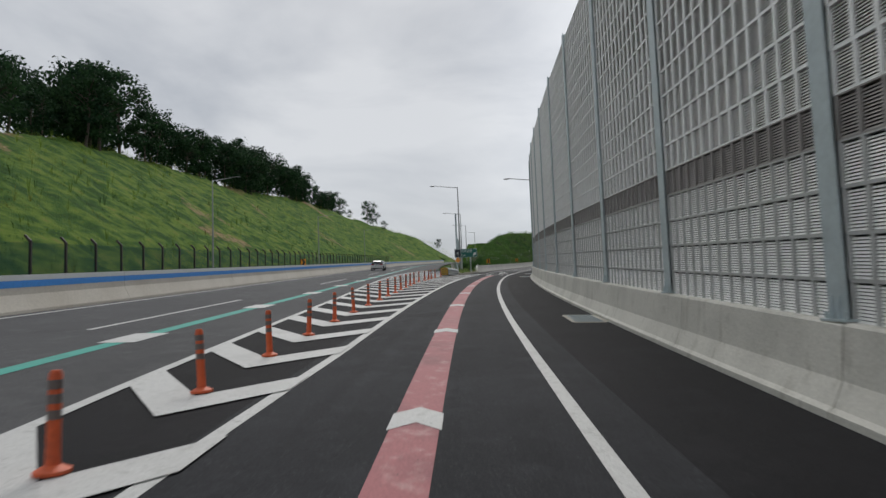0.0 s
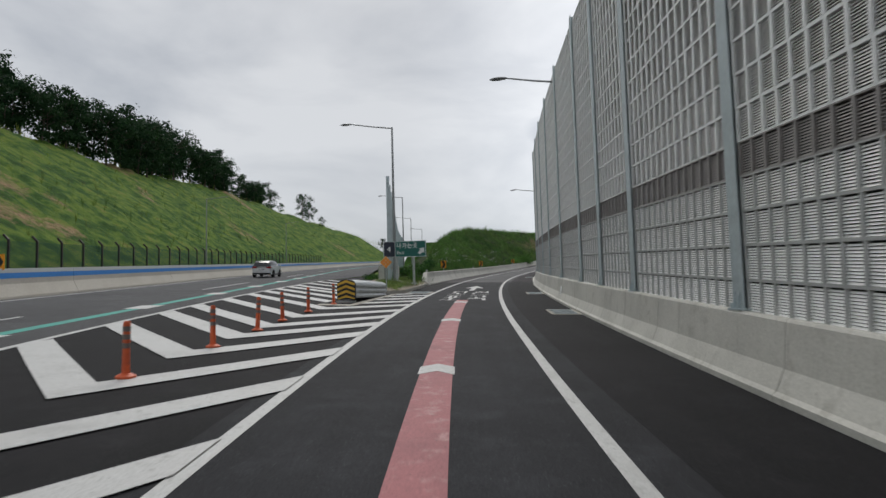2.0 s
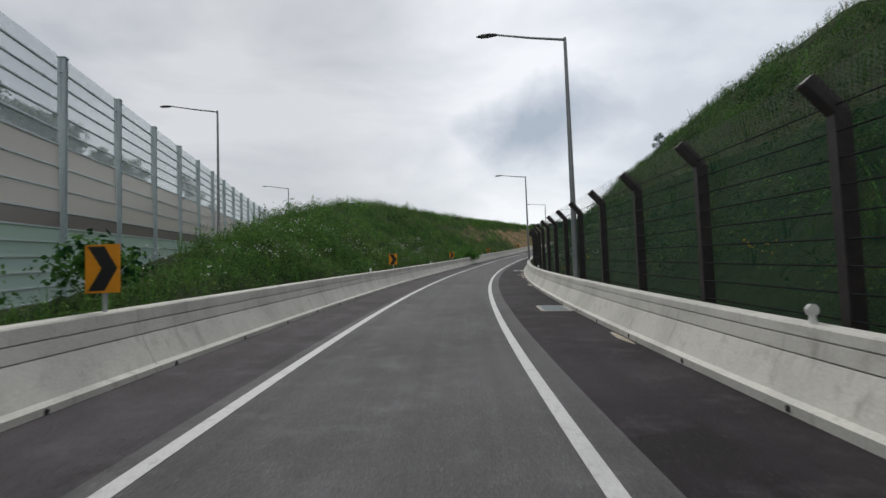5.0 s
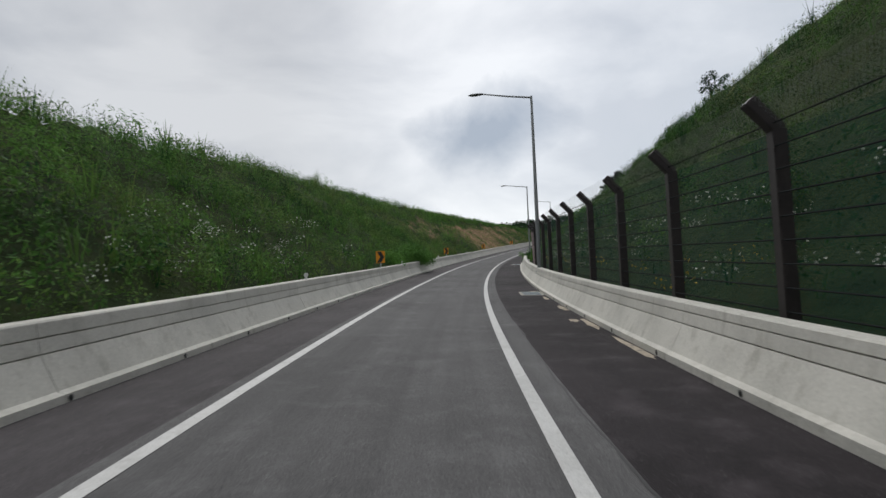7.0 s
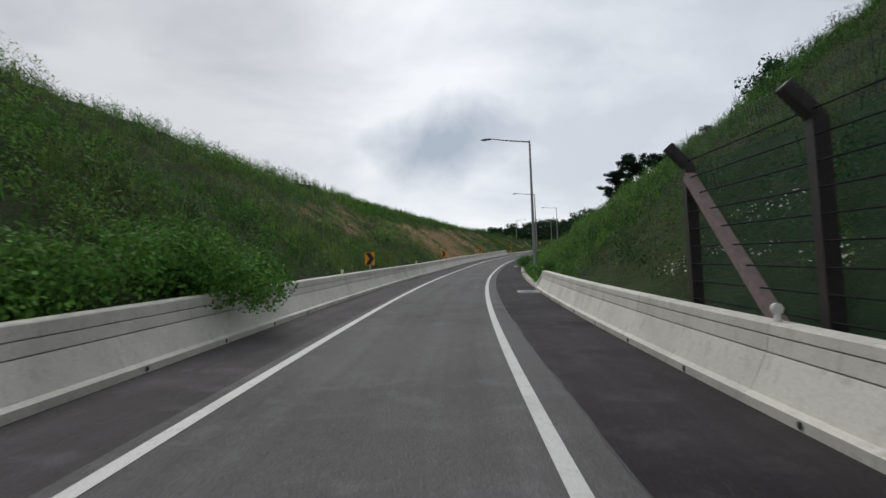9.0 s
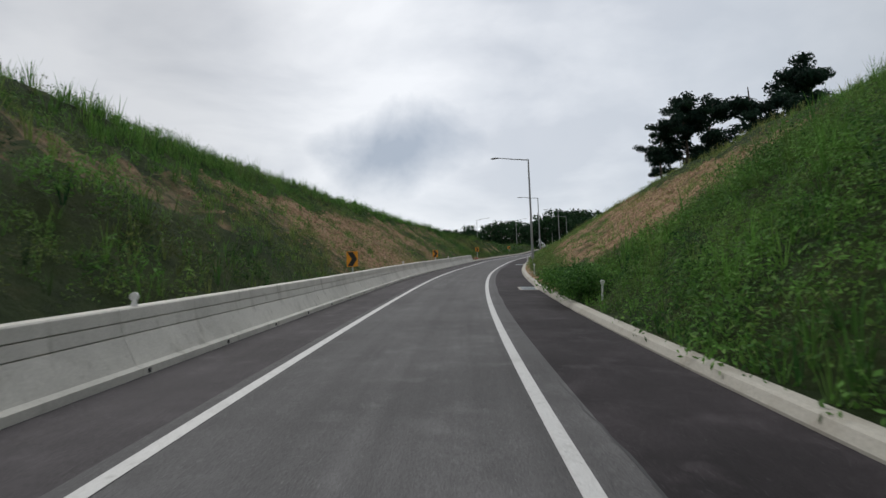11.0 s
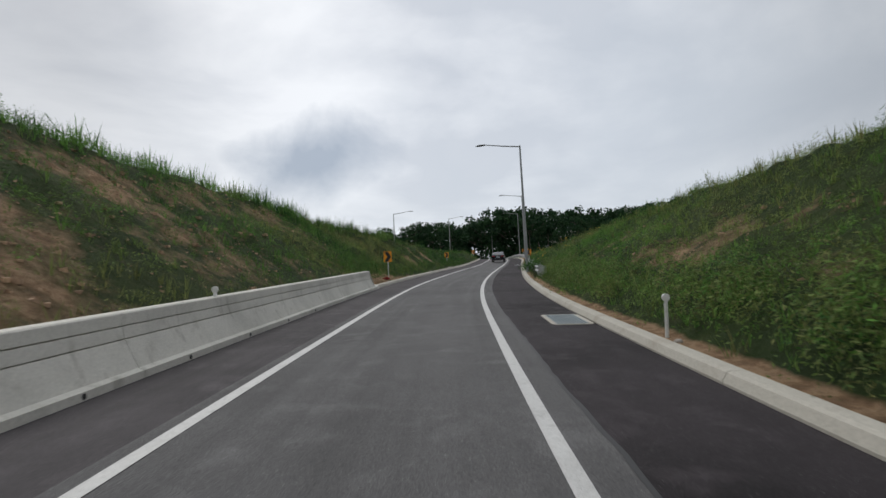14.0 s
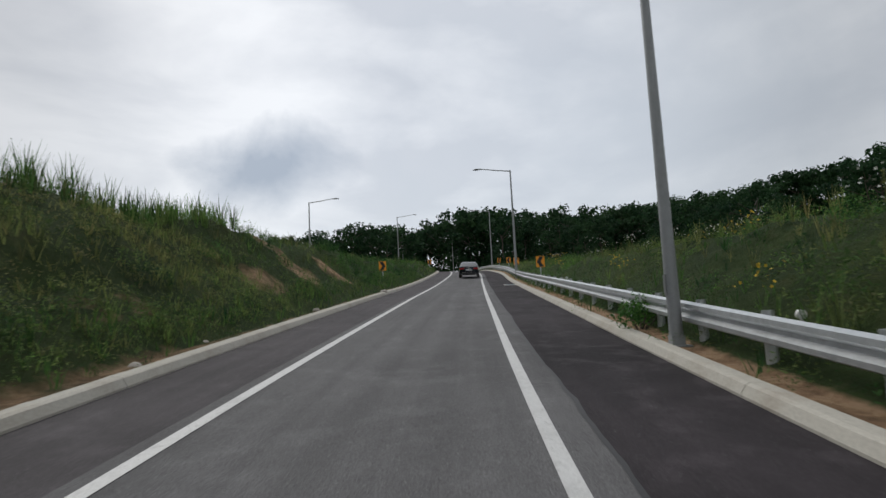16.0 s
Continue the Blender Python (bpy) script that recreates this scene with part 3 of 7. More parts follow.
def thing(name, m, label, category, group="", kind=""):
    ob = new(name)
    ob.empty_display_size = 0.2
    ob.matrix_basis = m
    return tagged(ob, label, category, group, kind)


def big_mesh(name, verts, faces, mat):
    """A mesh from arrays: verts (n, 3), faces (m, 3 or 4)."""
    verts, faces = np.asarray(verts, np.float32), np.asarray(faces, np.int32)
    me = bpy.data.meshes.new(name)
    k = faces.shape[1]
    me.vertices.add(len(verts))
    me.vertices.foreach_set("co", verts.ravel())
    me.loops.add(faces.size)
    me.loops.foreach_set("vertex_index", faces.ravel())
    me.polygons.add(len(faces))
    me.polygons.foreach_set("loop_start", np.arange(0, faces.size, k, dtype=np.int32))
    me.polygons.foreach_set("loop_total", np.full(len(faces), k, np.int32))
    me.update(calc_edges=True)
    me.validate()
    me.materials.append(mat)
    return me


def grid_faces(rows, cols):
    i = np.arange((rows - 1) * cols).reshape(rows - 1, cols)[:, :-1].ravel()
    return np.stack([i, i + 1, i + cols + 1, i + cols], 1)


def ribbon(name, s0, s1, u0, u1, mat, lift=0.0, step=1.0, parent=None, thick=0.0):
    """A strip on the road from s0 to s1; u0 and u1 are numbers or functions of s."""
    n = max(2, int(math.ceil((s1 - s0) / step)) + 1)
    s = np.linspace(s0, s1, n)
    a = u0(s) if callable(u0) else np.full(n, float(u0))
    b = u1(s) if callable(u1) else np.full(n, float(u1))
    cols = max(2, int(np.max(np.abs(b - a)) / 0.6) + 2)
    w = np.linspace(0, 1, cols)
    u = a[:, None] * (1 - w) + b[:, None] * w
    p = spot(s[:, None], u)
    p[..., 2] = paved_z(p[..., 0], p[..., 1]).reshape(p.shape[:2]) + lift
    me = big_mesh(name, p.reshape(-1, 3), grid_faces(n, cols)[:, ::-1], mat)
    me.attributes.new("along", "FLOAT", "POINT").data.foreach_set("value", np.repeat(s, cols).astype(np.float32))
    me.attributes.new("across", "FLOAT", "POINT").data.foreach_set("value", u.ravel().astype(np.float32))
    ob = new(name, me)
    ob.parent = parent
    return ob


def flat_marks(name, polys, mat, lift, parent=None):
    """Painted shapes: outlines in (s, u), a few mm thick on the paving."""
    sh = Shape()
    for poly in polys:
        q = np.array(poly, float)
        p = spot(q[:, 0], q[:, 1])
        z = paved_z(p[:, 0], p[:, 1]) + lift
        sh.add(np.column_stack([p[:, :2], z]), [tuple(range(len(q)))])
    me = bpy.data.meshes.new(name)
    me.from_pydata(sh.v, [], sh.f)
    bm = bmesh.new()
    bm.from_mesh(me)
    bmesh.ops.recalc_face_normals(bm, faces=bm.faces)
    for f in bm.faces:
        if f.normal.z < 0:
            f.normal_flip()
    bm.to_mesh(me)
    bm.free()
    me.materials.append(mat)
    ob = new(name, me)
    ob.parent = parent
    return ob


def bar(s0, u0, s1, u1, w):
    """Outline of a painted stroke from one (s, u) to another."""
    d = Vector((s1 - s0, u1 - u0)).normalized()
    n = Vector((-d.y, d.x)) * (w / 2)
    return [(s0 + n.x, u0 + n.y), (s1 + n.x, u1 + n.y), (s1 - n.x, u1 - n.y), (s0 - n.x, u0 - n.y)]


# ---- ground: one sheet to the horizon ----
def bare_amount(s, u, x, y):
    """Where the slopes show bare soil: 0 to 1."""
    d = -u
    b = np.zeros_like(s)
    lh = np.maximum(0, d - 5.5) * 0.727
    left = smooth(184, 200, s) * smooth(254, 238, s) * smooth(4.9, 3.2, lh + 0.9 * noise2(x, y, 0.35)) * smooth(-0.3, 0.2, lh) * np.clip(np.interp(s, [204, 218, 232], [0.72, 0.5, 0.32]) + 0.3 * noise2(x, y + 5, 0.5), 0, 1)
    left += 0.42 * smooth(158, 168, s) * smooth(192, 184, s) * smooth(1.8, 0.8, abs(lh - 3.4 + 0.8 * noise2(x, y, 0.3)))
    b = np.where((d > 5.4) & (d < 26), left, b)
    rt = np.interp(s, *RIGHT_CREST) / np.tan(np.radians(np.interp(s, [160, 190], [41, 33]))) + 2.75
    right = smooth(186, 192, s) * smooth(252, 238, s) * smooth(0.3, 3.2, rt - u + 1.2 * noise2(x, y, 0.3)) * smooth(3.2, 4.4, u + 0.8 * noise2(x, y, 0.6)) * smooth(-0.6, 0.15, noise2(x + 9, y, 0.45) + 0.45)
    b = np.where((u > 2.4) & (u < 24), right * np.clip(np.interp(s, [206, 218, 232], [0.7, 0.55, 0.36]) + 0.3 * noise2(x, y + 5, 0.5), 0, 1), b)
    b = np.where((s > 240) & (d > 5.1) & (d < np.interp(s, [250, 256], [0.95, 0.45]) - left_kerb(s)), np.interp(s, [250, 258], [0.62, 0.36]), b)
    b = np.where((s > 246) & (s < 275) & (d > 6) & (d < 12), 0.55 * smooth(0.1, 0.6, noise2(x, y, 0.9)), b)
    b = np.where((s > 189) & (u > 2.4) & (u < 2.9), 0.75, b)
    b = np.where((s > 66) & (s < 72) & (d > 5.2) & (d < 10), 0.8, b)
    hill = 0.55 * smooth(0.35, 0.75, noise2(x, y * 0.6, 0.16))
    return np.where((u < -20) & (x < -20 + bend(y)), hill, b)


us = np.concatenate([-np.geomspace(19, 330, 36)[::-1], np.arange(-18.5, -5.5, 0.42), [-5.48, -5.42, -5.38, -5.22, -5.15, -4.0, -1.0, 2.0, 2.3, 2.38, 2.42, 2.6, 2.65, 2.69], np.arange(2.9, 18, 0.42), np.geomspace(19, 280, 28)])
ss = np.concatenate([np.arange(S_MIN, 66, 2.0), np.arange(66, 300, 0.8), np.arange(300, S_MAX, 3.0)])
gs, gu = np.meshgrid(ss, us, indexing="ij")
p = spot(gs, gu)
gx, gy, gzr = p[..., 0].ravel(), p[..., 1].ravel(), p[..., 2].ravel()
gz = ground_z(gs.ravel(), gu.ravel(), gx, gy, gzr)
gb = bare_amount(gs.ravel(), gu.ravel(), gx, gy)
verts = np.column_stack([gx, gy, gz])
faces = grid_faces(len(ss), len(us))[:, ::-1]
R_, C_ = len(ss), len(us)
rim = np.concatenate([np.arange(C_), np.arange(1, R_) * C_ + C_ - 1, (R_ - 1) * C_ + np.arange(C_ - 2, -1, -1), np.arange(R_ - 2, 0, -1) * C_])
mid = np.array([60.0, 180.0])
away = verts[rim, :2] - mid
far_ring = mid + away / np.linalg.norm(away, axis=1)[:, None] * 3000
extra = np.column_stack([far_ring, np.full(len(rim), -20.0)])
n0, k = len(verts), len(rim)
j = np.arange(k)
faces = np.vstack([faces, np.stack([rim[j], n0 + j, n0 + (j + 1) % k, rim[(j + 1) % k]], 1)])
me = big_mesh("ground", np.vstack([verts, extra]), faces, SOIL)
me.attributes.new("bare", "FLOAT", "POINT").data.foreach_set("value", np.concatenate([gb, np.zeros(k)]).astype(np.float32))
# slopes whose ground carries the painted undergrowth shade
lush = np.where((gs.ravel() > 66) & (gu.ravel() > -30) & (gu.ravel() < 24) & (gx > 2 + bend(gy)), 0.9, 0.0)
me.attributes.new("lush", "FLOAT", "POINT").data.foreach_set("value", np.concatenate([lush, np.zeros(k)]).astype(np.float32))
me.polygons.foreach_set("use_smooth", [True] * len(me.polygons))
tagged(new("ground", me), "grassy cut slopes and reddish bare soil beside the road", "ground", kind="structure")

# ---- paving ----
ROAD_JOIN = 76.0
road_new = tagged(ribbon("road_new", S_MIN, ROAD_JOIN, -3.45, 0.42, ASPHALT_NEW), "dark newer asphalt lane beside the noise wall", "road", kind="structure")
shoulder_new = tagged(ribbon("shoulder_new", S_MIN, ROAD_JOIN, 0.42, 2.4, ASPHALT_BLACK), "black asphalt shoulder under the noise wall", "shoulder", kind="structure")
road = tagged(ribbon("road", ROAD_JOIN, S_MAX, lambda s: left_line(s) - 0.245, 0.42, ASPHALT), "worn grey asphalt lane of a curving slip road", "road", kind="structure")
shoulder_r = tagged(ribbon("shoulder_right", ROAD_JOIN, S_MAX, 0.42, 2.4, ASPHALT_DARK), "dark asphalt shoulder beside the edge line", "shoulder", kind="structure")


def gore_left(s):
    return np.interp(s, [-60, -15, 0, 7.4, 14.5, 18, 24, 27, 38.4, 50, 57, 75], [-3.4, -3.45, -4.7, -5.3, -5.8, -6.05, -6.55, -6.9, -8.4, -10.15, -11.2, -13.6])


shoulder_ln = tagged(ribbon("shoulder_left_new", 64, ROAD_JOIN, -5.25, -3.45, ASPHALT_BLACK), "black asphalt shoulder beside the kerbed island", "shoulder", kind="structure")
shoulder_l = tagged(ribbon("shoulder_left", ROAD_JOIN, S_MAX, lambda s: left_kerb(s) - 0.27, lambda s: left_line(s) - 0.245, ASPHALT_LEFT), "dark asphalt shoulder along the inner barrier", "shoulder", kind="structure")
gore = tagged(ribbon("gore_pavement", S_MIN, 64, lambda s: gore_left(s) - 0.1, -3.45, ASPHALT_BLACK), "dark asphalt gore area between highway and slip road", "road", kind="structure")
gore_b = tagged(ribbon("gore_pavement_end", 64, 88, lambda s: gore_left(s) - 0.1, island_left, ASPHALT_BLACK), "dark asphalt strip beside the kerbed island", "road", kind="structure")

ys = np.concatenate([np.arange(-60, 150, 3.0), np.arange(150, 420, 6.0)])


def highway_strip(name, xa, xb, mat, lift=0.0, cols=6, y0=-60.0, y1=420.0, parent=None):
    """Strip along the highway between two world lines (numbers or functions of y)."""
    y = ys[(ys >= y0) & (ys <= y1)]
    y = np.unique(np.concatenate([[y0], y, [y1]]))
    a = (xa(y) if callable(xa) else np.full(len(y), float(xa))) + bend(y)
    b = (xb(y) if callable(xb) else np.full(len(y), float(xb))) + bend(y)
    w = np.linspace(0, 1, cols)
    x = a[:, None] * (1 - w) + b[:, None] * w
    yy = np.repeat(y[:, None], cols, 1)
    v = np.column_stack([x.ravel(), yy.ravel(), highway_z(x, yy).ravel() + lift])
    ob = new(name, big_mesh(name, v, grid_faces(len(y), cols)[:, ::-1], mat))
    ob.parent = parent
    return ob


def gore_x(y):
    s = np.clip(y, S_MIN, 75)
    return np.where(y < 70, spot(s, gore_left(s))[:, 0], np.interp(y, [70, 76, 92], [-4.3, -3.6, -0.6]))


highway = tagged(highway_strip("highway", -12.9, lambda y: np.minimum(gore_x(y) - 0.05, 1.9), ASPHALT_HIGHWAY, cols=10), "grey asphalt highway carriageway", "road", kind="structure")

opposite = tagged(highway_strip("opposite_carriageway", -26.4, -13.4, ASPHALT_HIGHWAY, cols=6), "far carriageway behind the median wall", "road", kind="structure")

# ---- road markings ----
def edge(s):
    return np.interp(s, [-10, 0, 5, 10, 29, 60, 120, 160], [-0.15, -0.15, -0.12, 0.0, 0.05, 0.02, -0.02, 0.0])


def edge_right(s):
    return np.interp(s, [-10, 14, 29, 42, 60, 120, 160], [-0.15, -0.14, -0.09, 0.01, 0.02, -0.02, 0.0])


marks = thing("road_marking", pose(0, 0, 0), "white, green and red lines painted on asphalt", "road marking", kind="structure")
ribbon("edge_line", S_MIN, S_MAX, lambda s: edge_right(s) - 0.075, lambda s: edge_right(s) + 0.075, WHITE_PAINT, 0.006, parent=marks)
ribbon("edge_line", S_MIN, S_MAX, lambda s: edge(s) + left_line(s) - 0.075, lambda s: edge(s) + left_line(s) + 0.075, WHITE_PAINT, 0.006, parent=marks)
ribbon("gore_line", -14, 74, lambda s: gore_left(s) - 0.08, lambda s: gore_left(s) + 0.08, WHITE_PAINT, 0.012, parent=marks)
highway_strip("green_guide_line", -6.28, -5.93, GREEN_PAINT, 0.006, 2, parent=marks)
highway_strip("edge_line", -12.2, -12.02, WHITE_PAINT, 0.006, 2, parent=marks)
for k in range(10):
    highway_strip("lane_dash", -8.0, -7.86, WHITE_PAINT, 0.006, 2, -11.2 + 24.6 * k, -1.4 + 24.6 * k, parent=marks)
for k in range(12):
    highway_strip("guide_dash", -6.45, -5.75, WHITE_PAINT, 0.012, 2, 11.2 + 7.8 * k, 12.6 + 7.8 * k, parent=marks)
ribbon("red_guide_band", S_MIN, 54.3, lambda s: np.interp(s, [0, 40, 54], [-1.88, -1.73, -1.7]), lambda s: np.interp(s, [0, 40, 54], [-1.44, -1.3, -1.27]), RED_PAINT, 0.006, parent=marks)
for k in range(-8, 8):
    a = 5.4 + 6.74 * k
    c = float(np.interp(a, [0, 40, 54], [-1.66, -1.515, -1.485]))
    flat_marks("red_band_arrow", [[(a, c - 0.24), (a + 0.55, c - 0.24), (a + 0.8, c), (a + 0.55, c + 0.24), (a, c + 0.24), (a + 0.25, c)]], WHITE_PAINT, 0.011, marks)


def gore_middle(s):
    return np.interp(s, [-14, 5, 13.4, 20.8, 25.7, 30, 37.4, 60], [-3.5, -4.13, -4.4, -4.57, -4.73, -5.05, -5.6, -5.7])


# where the painted strokes meet the lane's edge line, and the tips of their chevrons
TIPS = [20.85 - 2.5 * k for k in range(11, 0, -1)] + [20.85, 23.16, 25.5, 27.9, 30.3, 32.6, 35.16, 37.64, 40.2, 42.4, 44.2, 46.54, 49.2, 51.3, 53.2, 55.2]
ENDS = [22.45, 24.9, 27.5, 30.1, 32.77, 35.51, 38.14, 40.6, 42.9, 44.8, 46.7, 48.7, 51.0, 53.1, 55.1, 57.1]
stroke_tips = []
hatch = []
for k, a in enumerate(TIPS):
    r, lw = -3.2, 0.85
    m = float(gore_middle(a))
    e = ENDS[k - 11] if k > 10 else a + 1.2 * (r - m)
    lean = (e - a) / (r - m)
    stroke_tips.append(a)
    if a < 50:
        hatch.append([(a, m), (a + lw, m), (e + lw, r), (e, r)])
    elif e < 59:
        hatch.append([(a + 0.61 * lean, m + 0.61), (a + lw + 0.61 * lean, m + 0.61), (e + lw, r), (e, r)])
    # left arm up to the gore line
    t = 0.0
    for _ in range(8):
        t = (m - float(gore_left(a + t))) * float(np.interp(a, [8, 21, 40, 46], [1.3, 1.18, 1.13, 1.3]))
    le = float(gore_left(a + t))
    if m - le > 0.15:
        if a < 50:
            hatch.append([(a, m), (a + lw, m), (a + lw + t, le + 0.02), (a + t, le)])
        else:
            i = float(island_left(min(a + 2.5, 79))) - 0.3 if a > 55 else m - 0.6
            q = (m - i) * 1.36
            if i > le + 0.3:
                hatch.append([(a + q, i), (a + lw + q, i), (a + lw + t, le + 0.02), (a + t, le)])
# strokes beside the crash cushion and the island
hatch.append([(57.65, -5.0), (58.45, -5.0), (59.1, -4.1), (58.5, -4.1)])
for a in (57.4, 59.9, 62.4, 64.9):
    b = a + 1.34 * 3.2
    for _ in range(8):
        b = a + 1.34 * (-6.3 - float(gore_left(b)))
    i = min(-6.3, float(island_left(a)) - 0.25)
    a1 = a + 1.34 * (-6.3 - i)
    if b - a1 > 1.0:
        hatch.append([(a1, i), (a1 + lw, i), (b + lw, float(gore_left(b))), (b, float(gore_left(b)))])
for poly in hatch:
    q = np.array(poly, float)
    n = 8
    pieces = [[q[0] + (q[3] - q[0]) * j / n, q[1] + (q[2] - q[1]) * j / n, q[1] + (q[2] - q[1]) * (j + 1) / n, q[0] + (q[3] - q[0]) * (j + 1) / n] for j in range(n)]
    flat_marks("gore_chevron_stroke", pieces, WHITE_PAINT, 0.018, marks)
# the pale concrete edge of the slab under the crash cushion
for q in ([(51.0, -5.25), (54.5, -5.1), (54.5, -4.85), (51.0, -4.95)], [(54.5, -5.1), (58.4, -4.95), (58.4, -4.72), (54.5, -4.85)],
          [(50.7, -6.25), (51.35, -6.25), (51.35, -4.95), (50.7, -5.05)]):
    flat_marks("slab_edge", [q], KERB_CONC, 0.026, marks)


# words painted on the lane, stroke by stroke: (x0, y0, x1, y1) in a unit cell
def letters(cell, strokes, w_along, w_across, rings=()):
    s0, s1, u0, u1 = cell
    out = []
    for x0, y0, x1, y1 in strokes:
        a, b, c, d = s0 + y0 * (s1 - s0), u0 + x0 * (u1 - u0), s0 + y1 * (s1 - s0), u0 + x1 * (u1 - u0)
        if abs(y1 - y0) < 0.02:
            out.append([(a - w_along / 2, b), (a + w_along / 2, b), (c + w_along / 2, d), (c - w_along / 2, d)])
        else:
            out.append([(a, b - w_across / 2), (a, b + w_across / 2), (c, d + w_across / 2), (c, d - w_across / 2)])
    for cx, cy, rx, ry in rings:
        for i in range(12):
            p = []
            for ang, f in ((i, 1), (i + 1, 1), (i + 1, 0.55), (i, 0.55)):
                t = 2 * math.pi * ang / 12
                p.append((s0 + (cy + ry * f * math.sin(t)) * (s1 - s0), u0 + (cx + rx * f * math.cos(t)) * (u1 - u0)))
            out.append(p)
    return out


PO = [(0.05, 0.96, 0.95, 0.96), (0.05, 0.5, 0.95, 0.5), (0.36, 0.5, 0.36, 0.96), (0.64, 0.5, 0.64, 0.96), (0.5, 0.05, 0.5, 0.42), (0.0, 0.05, 1.0, 0.05)]
GOK = [(0.05, 0.96, 0.95, 0.96), (0.88, 0.58, 0.88, 0.96), (0.45, 0.46, 0.45, 0.68), (0.0, 0.44, 1.0, 0.44), (0.0, 0.32, 1.0, 0.32), (0.9, 0.0, 0.9, 0.32)]
MO = [(0.12, 0.96, 0.98, 0.96), (0.12, 0.45, 0.98, 0.45), (0.18, 0.45, 0.18, 0.96), (0.92, 0.45, 0.92, 0.96), (0.5, 0.03, 0.5, 0.38), (0.0, 0.03, 1.0, 0.03)]
HYEON = [(0.32, 0.93, 0.42, 0.93), (0.1, 0.85, 0.62, 0.85), (0.88, 0.42, 0.88, 0.98), (0.66, 0.74, 0.88, 0.74), (0.66, 0.58, 0.88, 0.58), (0.08, 0.03, 0.08, 0.36), (0.0, 0.03, 1.0, 0.03)]
words = thing("painted_words", pose(0, 0, 0), "white Korean place names painted on the lane", "road marking", kind="structure")
flat_marks("letter", letters((54.05, 57.45, -2.38, -1.64), PO, 0.17, 0.13), WHITE_PAINT, 0.011, words)
flat_marks("letter", letters((54.05, 57.45, -1.34, -0.6), GOK, 0.17, 0.13), WHITE_PAINT, 0.011, words)
flat_marks("letter", letters((58.55, 61.45, -2.36, -1.63), MO, 0.16, 0.12), WHITE_PAINT, 0.011, words)
flat_marks("letter", letters((58.55, 61.45, -1.31, -0.52), HYEON, 0.14, 0.11, [(0.36, 0.62, 0.28, 0.17)]), WHITE_PAINT, 0.011, words)
arrow = tagged(flat_marks("painted_arrow", [[(62.3, -1.64), (65.35, -1.65), (65.35, -2.02), (68.56, -1.56), (65.35, -0.97), (65.35, -1.38), (62.3, -1.38)]], WHITE_PAINT, 0.011), "white straight-ahead arrow painted on the lane", "road marking", kind="structure")
def crack_u(s):
    return 0.40 + 0.05 * noise2(s, s * 0.3, 0.6) + 0.022 * noise2(s, s, 3.1)


for s0, s1, w in ((104, 186, 0.012), (186, 300, 0.024)):
    ribbon("crack", s0, s1, lambda s: crack_u(s) - w * (1 + 0.5 * noise2(s + 3, s, 4.1)), lambda s: crack_u(s) + w * (1 + 0.5 * noise2(s, s + 8, 5.3)), CRACK, 0.005, 0.25, parent=road)


# ---- concrete barriers and kerbs, swept along the road ----
def sweep(name, profile, s0, s1, mat, parent, step=1.0):
    """Closed (u, z) outline pushed along the road."""
    n = max(2, int(math.ceil((s1 - s0) / step)) + 1)
    k = len(profile)
    v = []
    for s in np.linspace(s0, s1, n):
        v += [spot(s, a, b) for a, b in profile]
    f = [(i * k + j, i * k + (j + 1) % k, (i + 1) * k + (j + 1) % k, (i + 1) * k + j) for i in range(n - 1) for j in range(k)]
    f += [tuple(range(k)), tuple(range((n - 1) * k + k - 1, (n - 1) * k - 1, -1))]
    return part(name, Shape().add(v, f), mat, parent)


RIGHT_WALL = [(2.05, -0.15), (2.05, 0.07), (2.1, 0.11), (2.2, 0.34), (2.245, 0.83), (2.27, 0.86), (2.62, 0.86), (2.64, 0.83), (2.66, -0.15)]


def grooved(sign, foot, top):
    """Barrier outline with two long grooves in its face."""
    a = [(foot, -0.15), (foot, 0.10), (foot + 0.09, 0.13), (foot + 0.273, 0.497), (foot + 0.315, 0.499), (foot + 0.315, 0.512), (foot + 0.277, 0.514), (foot + 0.307, 0.666), (foot + 0.35, 0.668),
         (foot + 0.35, 0.681), (foot + 0.311, 0.683), (foot + 0.325, top - 0.02), (foot + 0.345, top), (foot + 0.56, top), (foot + 0.58, top - 0.02), (foot + 0.6, -0.15)]
    return [(sign * x, z) for x, z in a]


barrier = thing("concrete_barrier", pose(0, 0, 0), "pale concrete barrier under the noise wall", "barrier")
for k in range(-5, 18):
    a, b = 1.74 + 4.0 * k, 1.74 + 4.0 * (k + 1) - 0.015
    if a < 72:
        sweep("barrier_segment", RIGHT_WALL, a, min(b, 72.3), CONCRETE, barrier)
outlet = part("outlet_plate", Shape().box((0, 0, 0), (0.02, 0.3, 0.32)), PANEL_RIB, barrier, "small rusty drain plate")
outlet.matrix_basis = stand(53.4, 2.2, 0.42) @ pose(0, 0, 0, 0, 10, 0)
fence_barrier = thing("concrete_barrier", pose(0, 0, 0), "grooved concrete barrier in front of the wire fence", "barrier")
for k in range(9):
    a, b = 72.32 + 9.8 * k, 72.32 + 9.8 * (k + 1) - 0.012
    sweep("barrier_segment", grooved(1, 2.1, 0.80), a, b, CONCRETE, fence_barrier)
left_barrier = thing("concrete_barrier", pose(0, 0, 0), "long grooved concrete barrier below a weedy slope", "barrier")
for k in range(18):
    a, b = 71.4 + 9.46 * k, 71.4 + 9.46 * (k + 1) - 0.012
    sweep("barrier_segment", grooved(-1, 4.84, 0.85), a, b, CONCRETE, left_barrier)


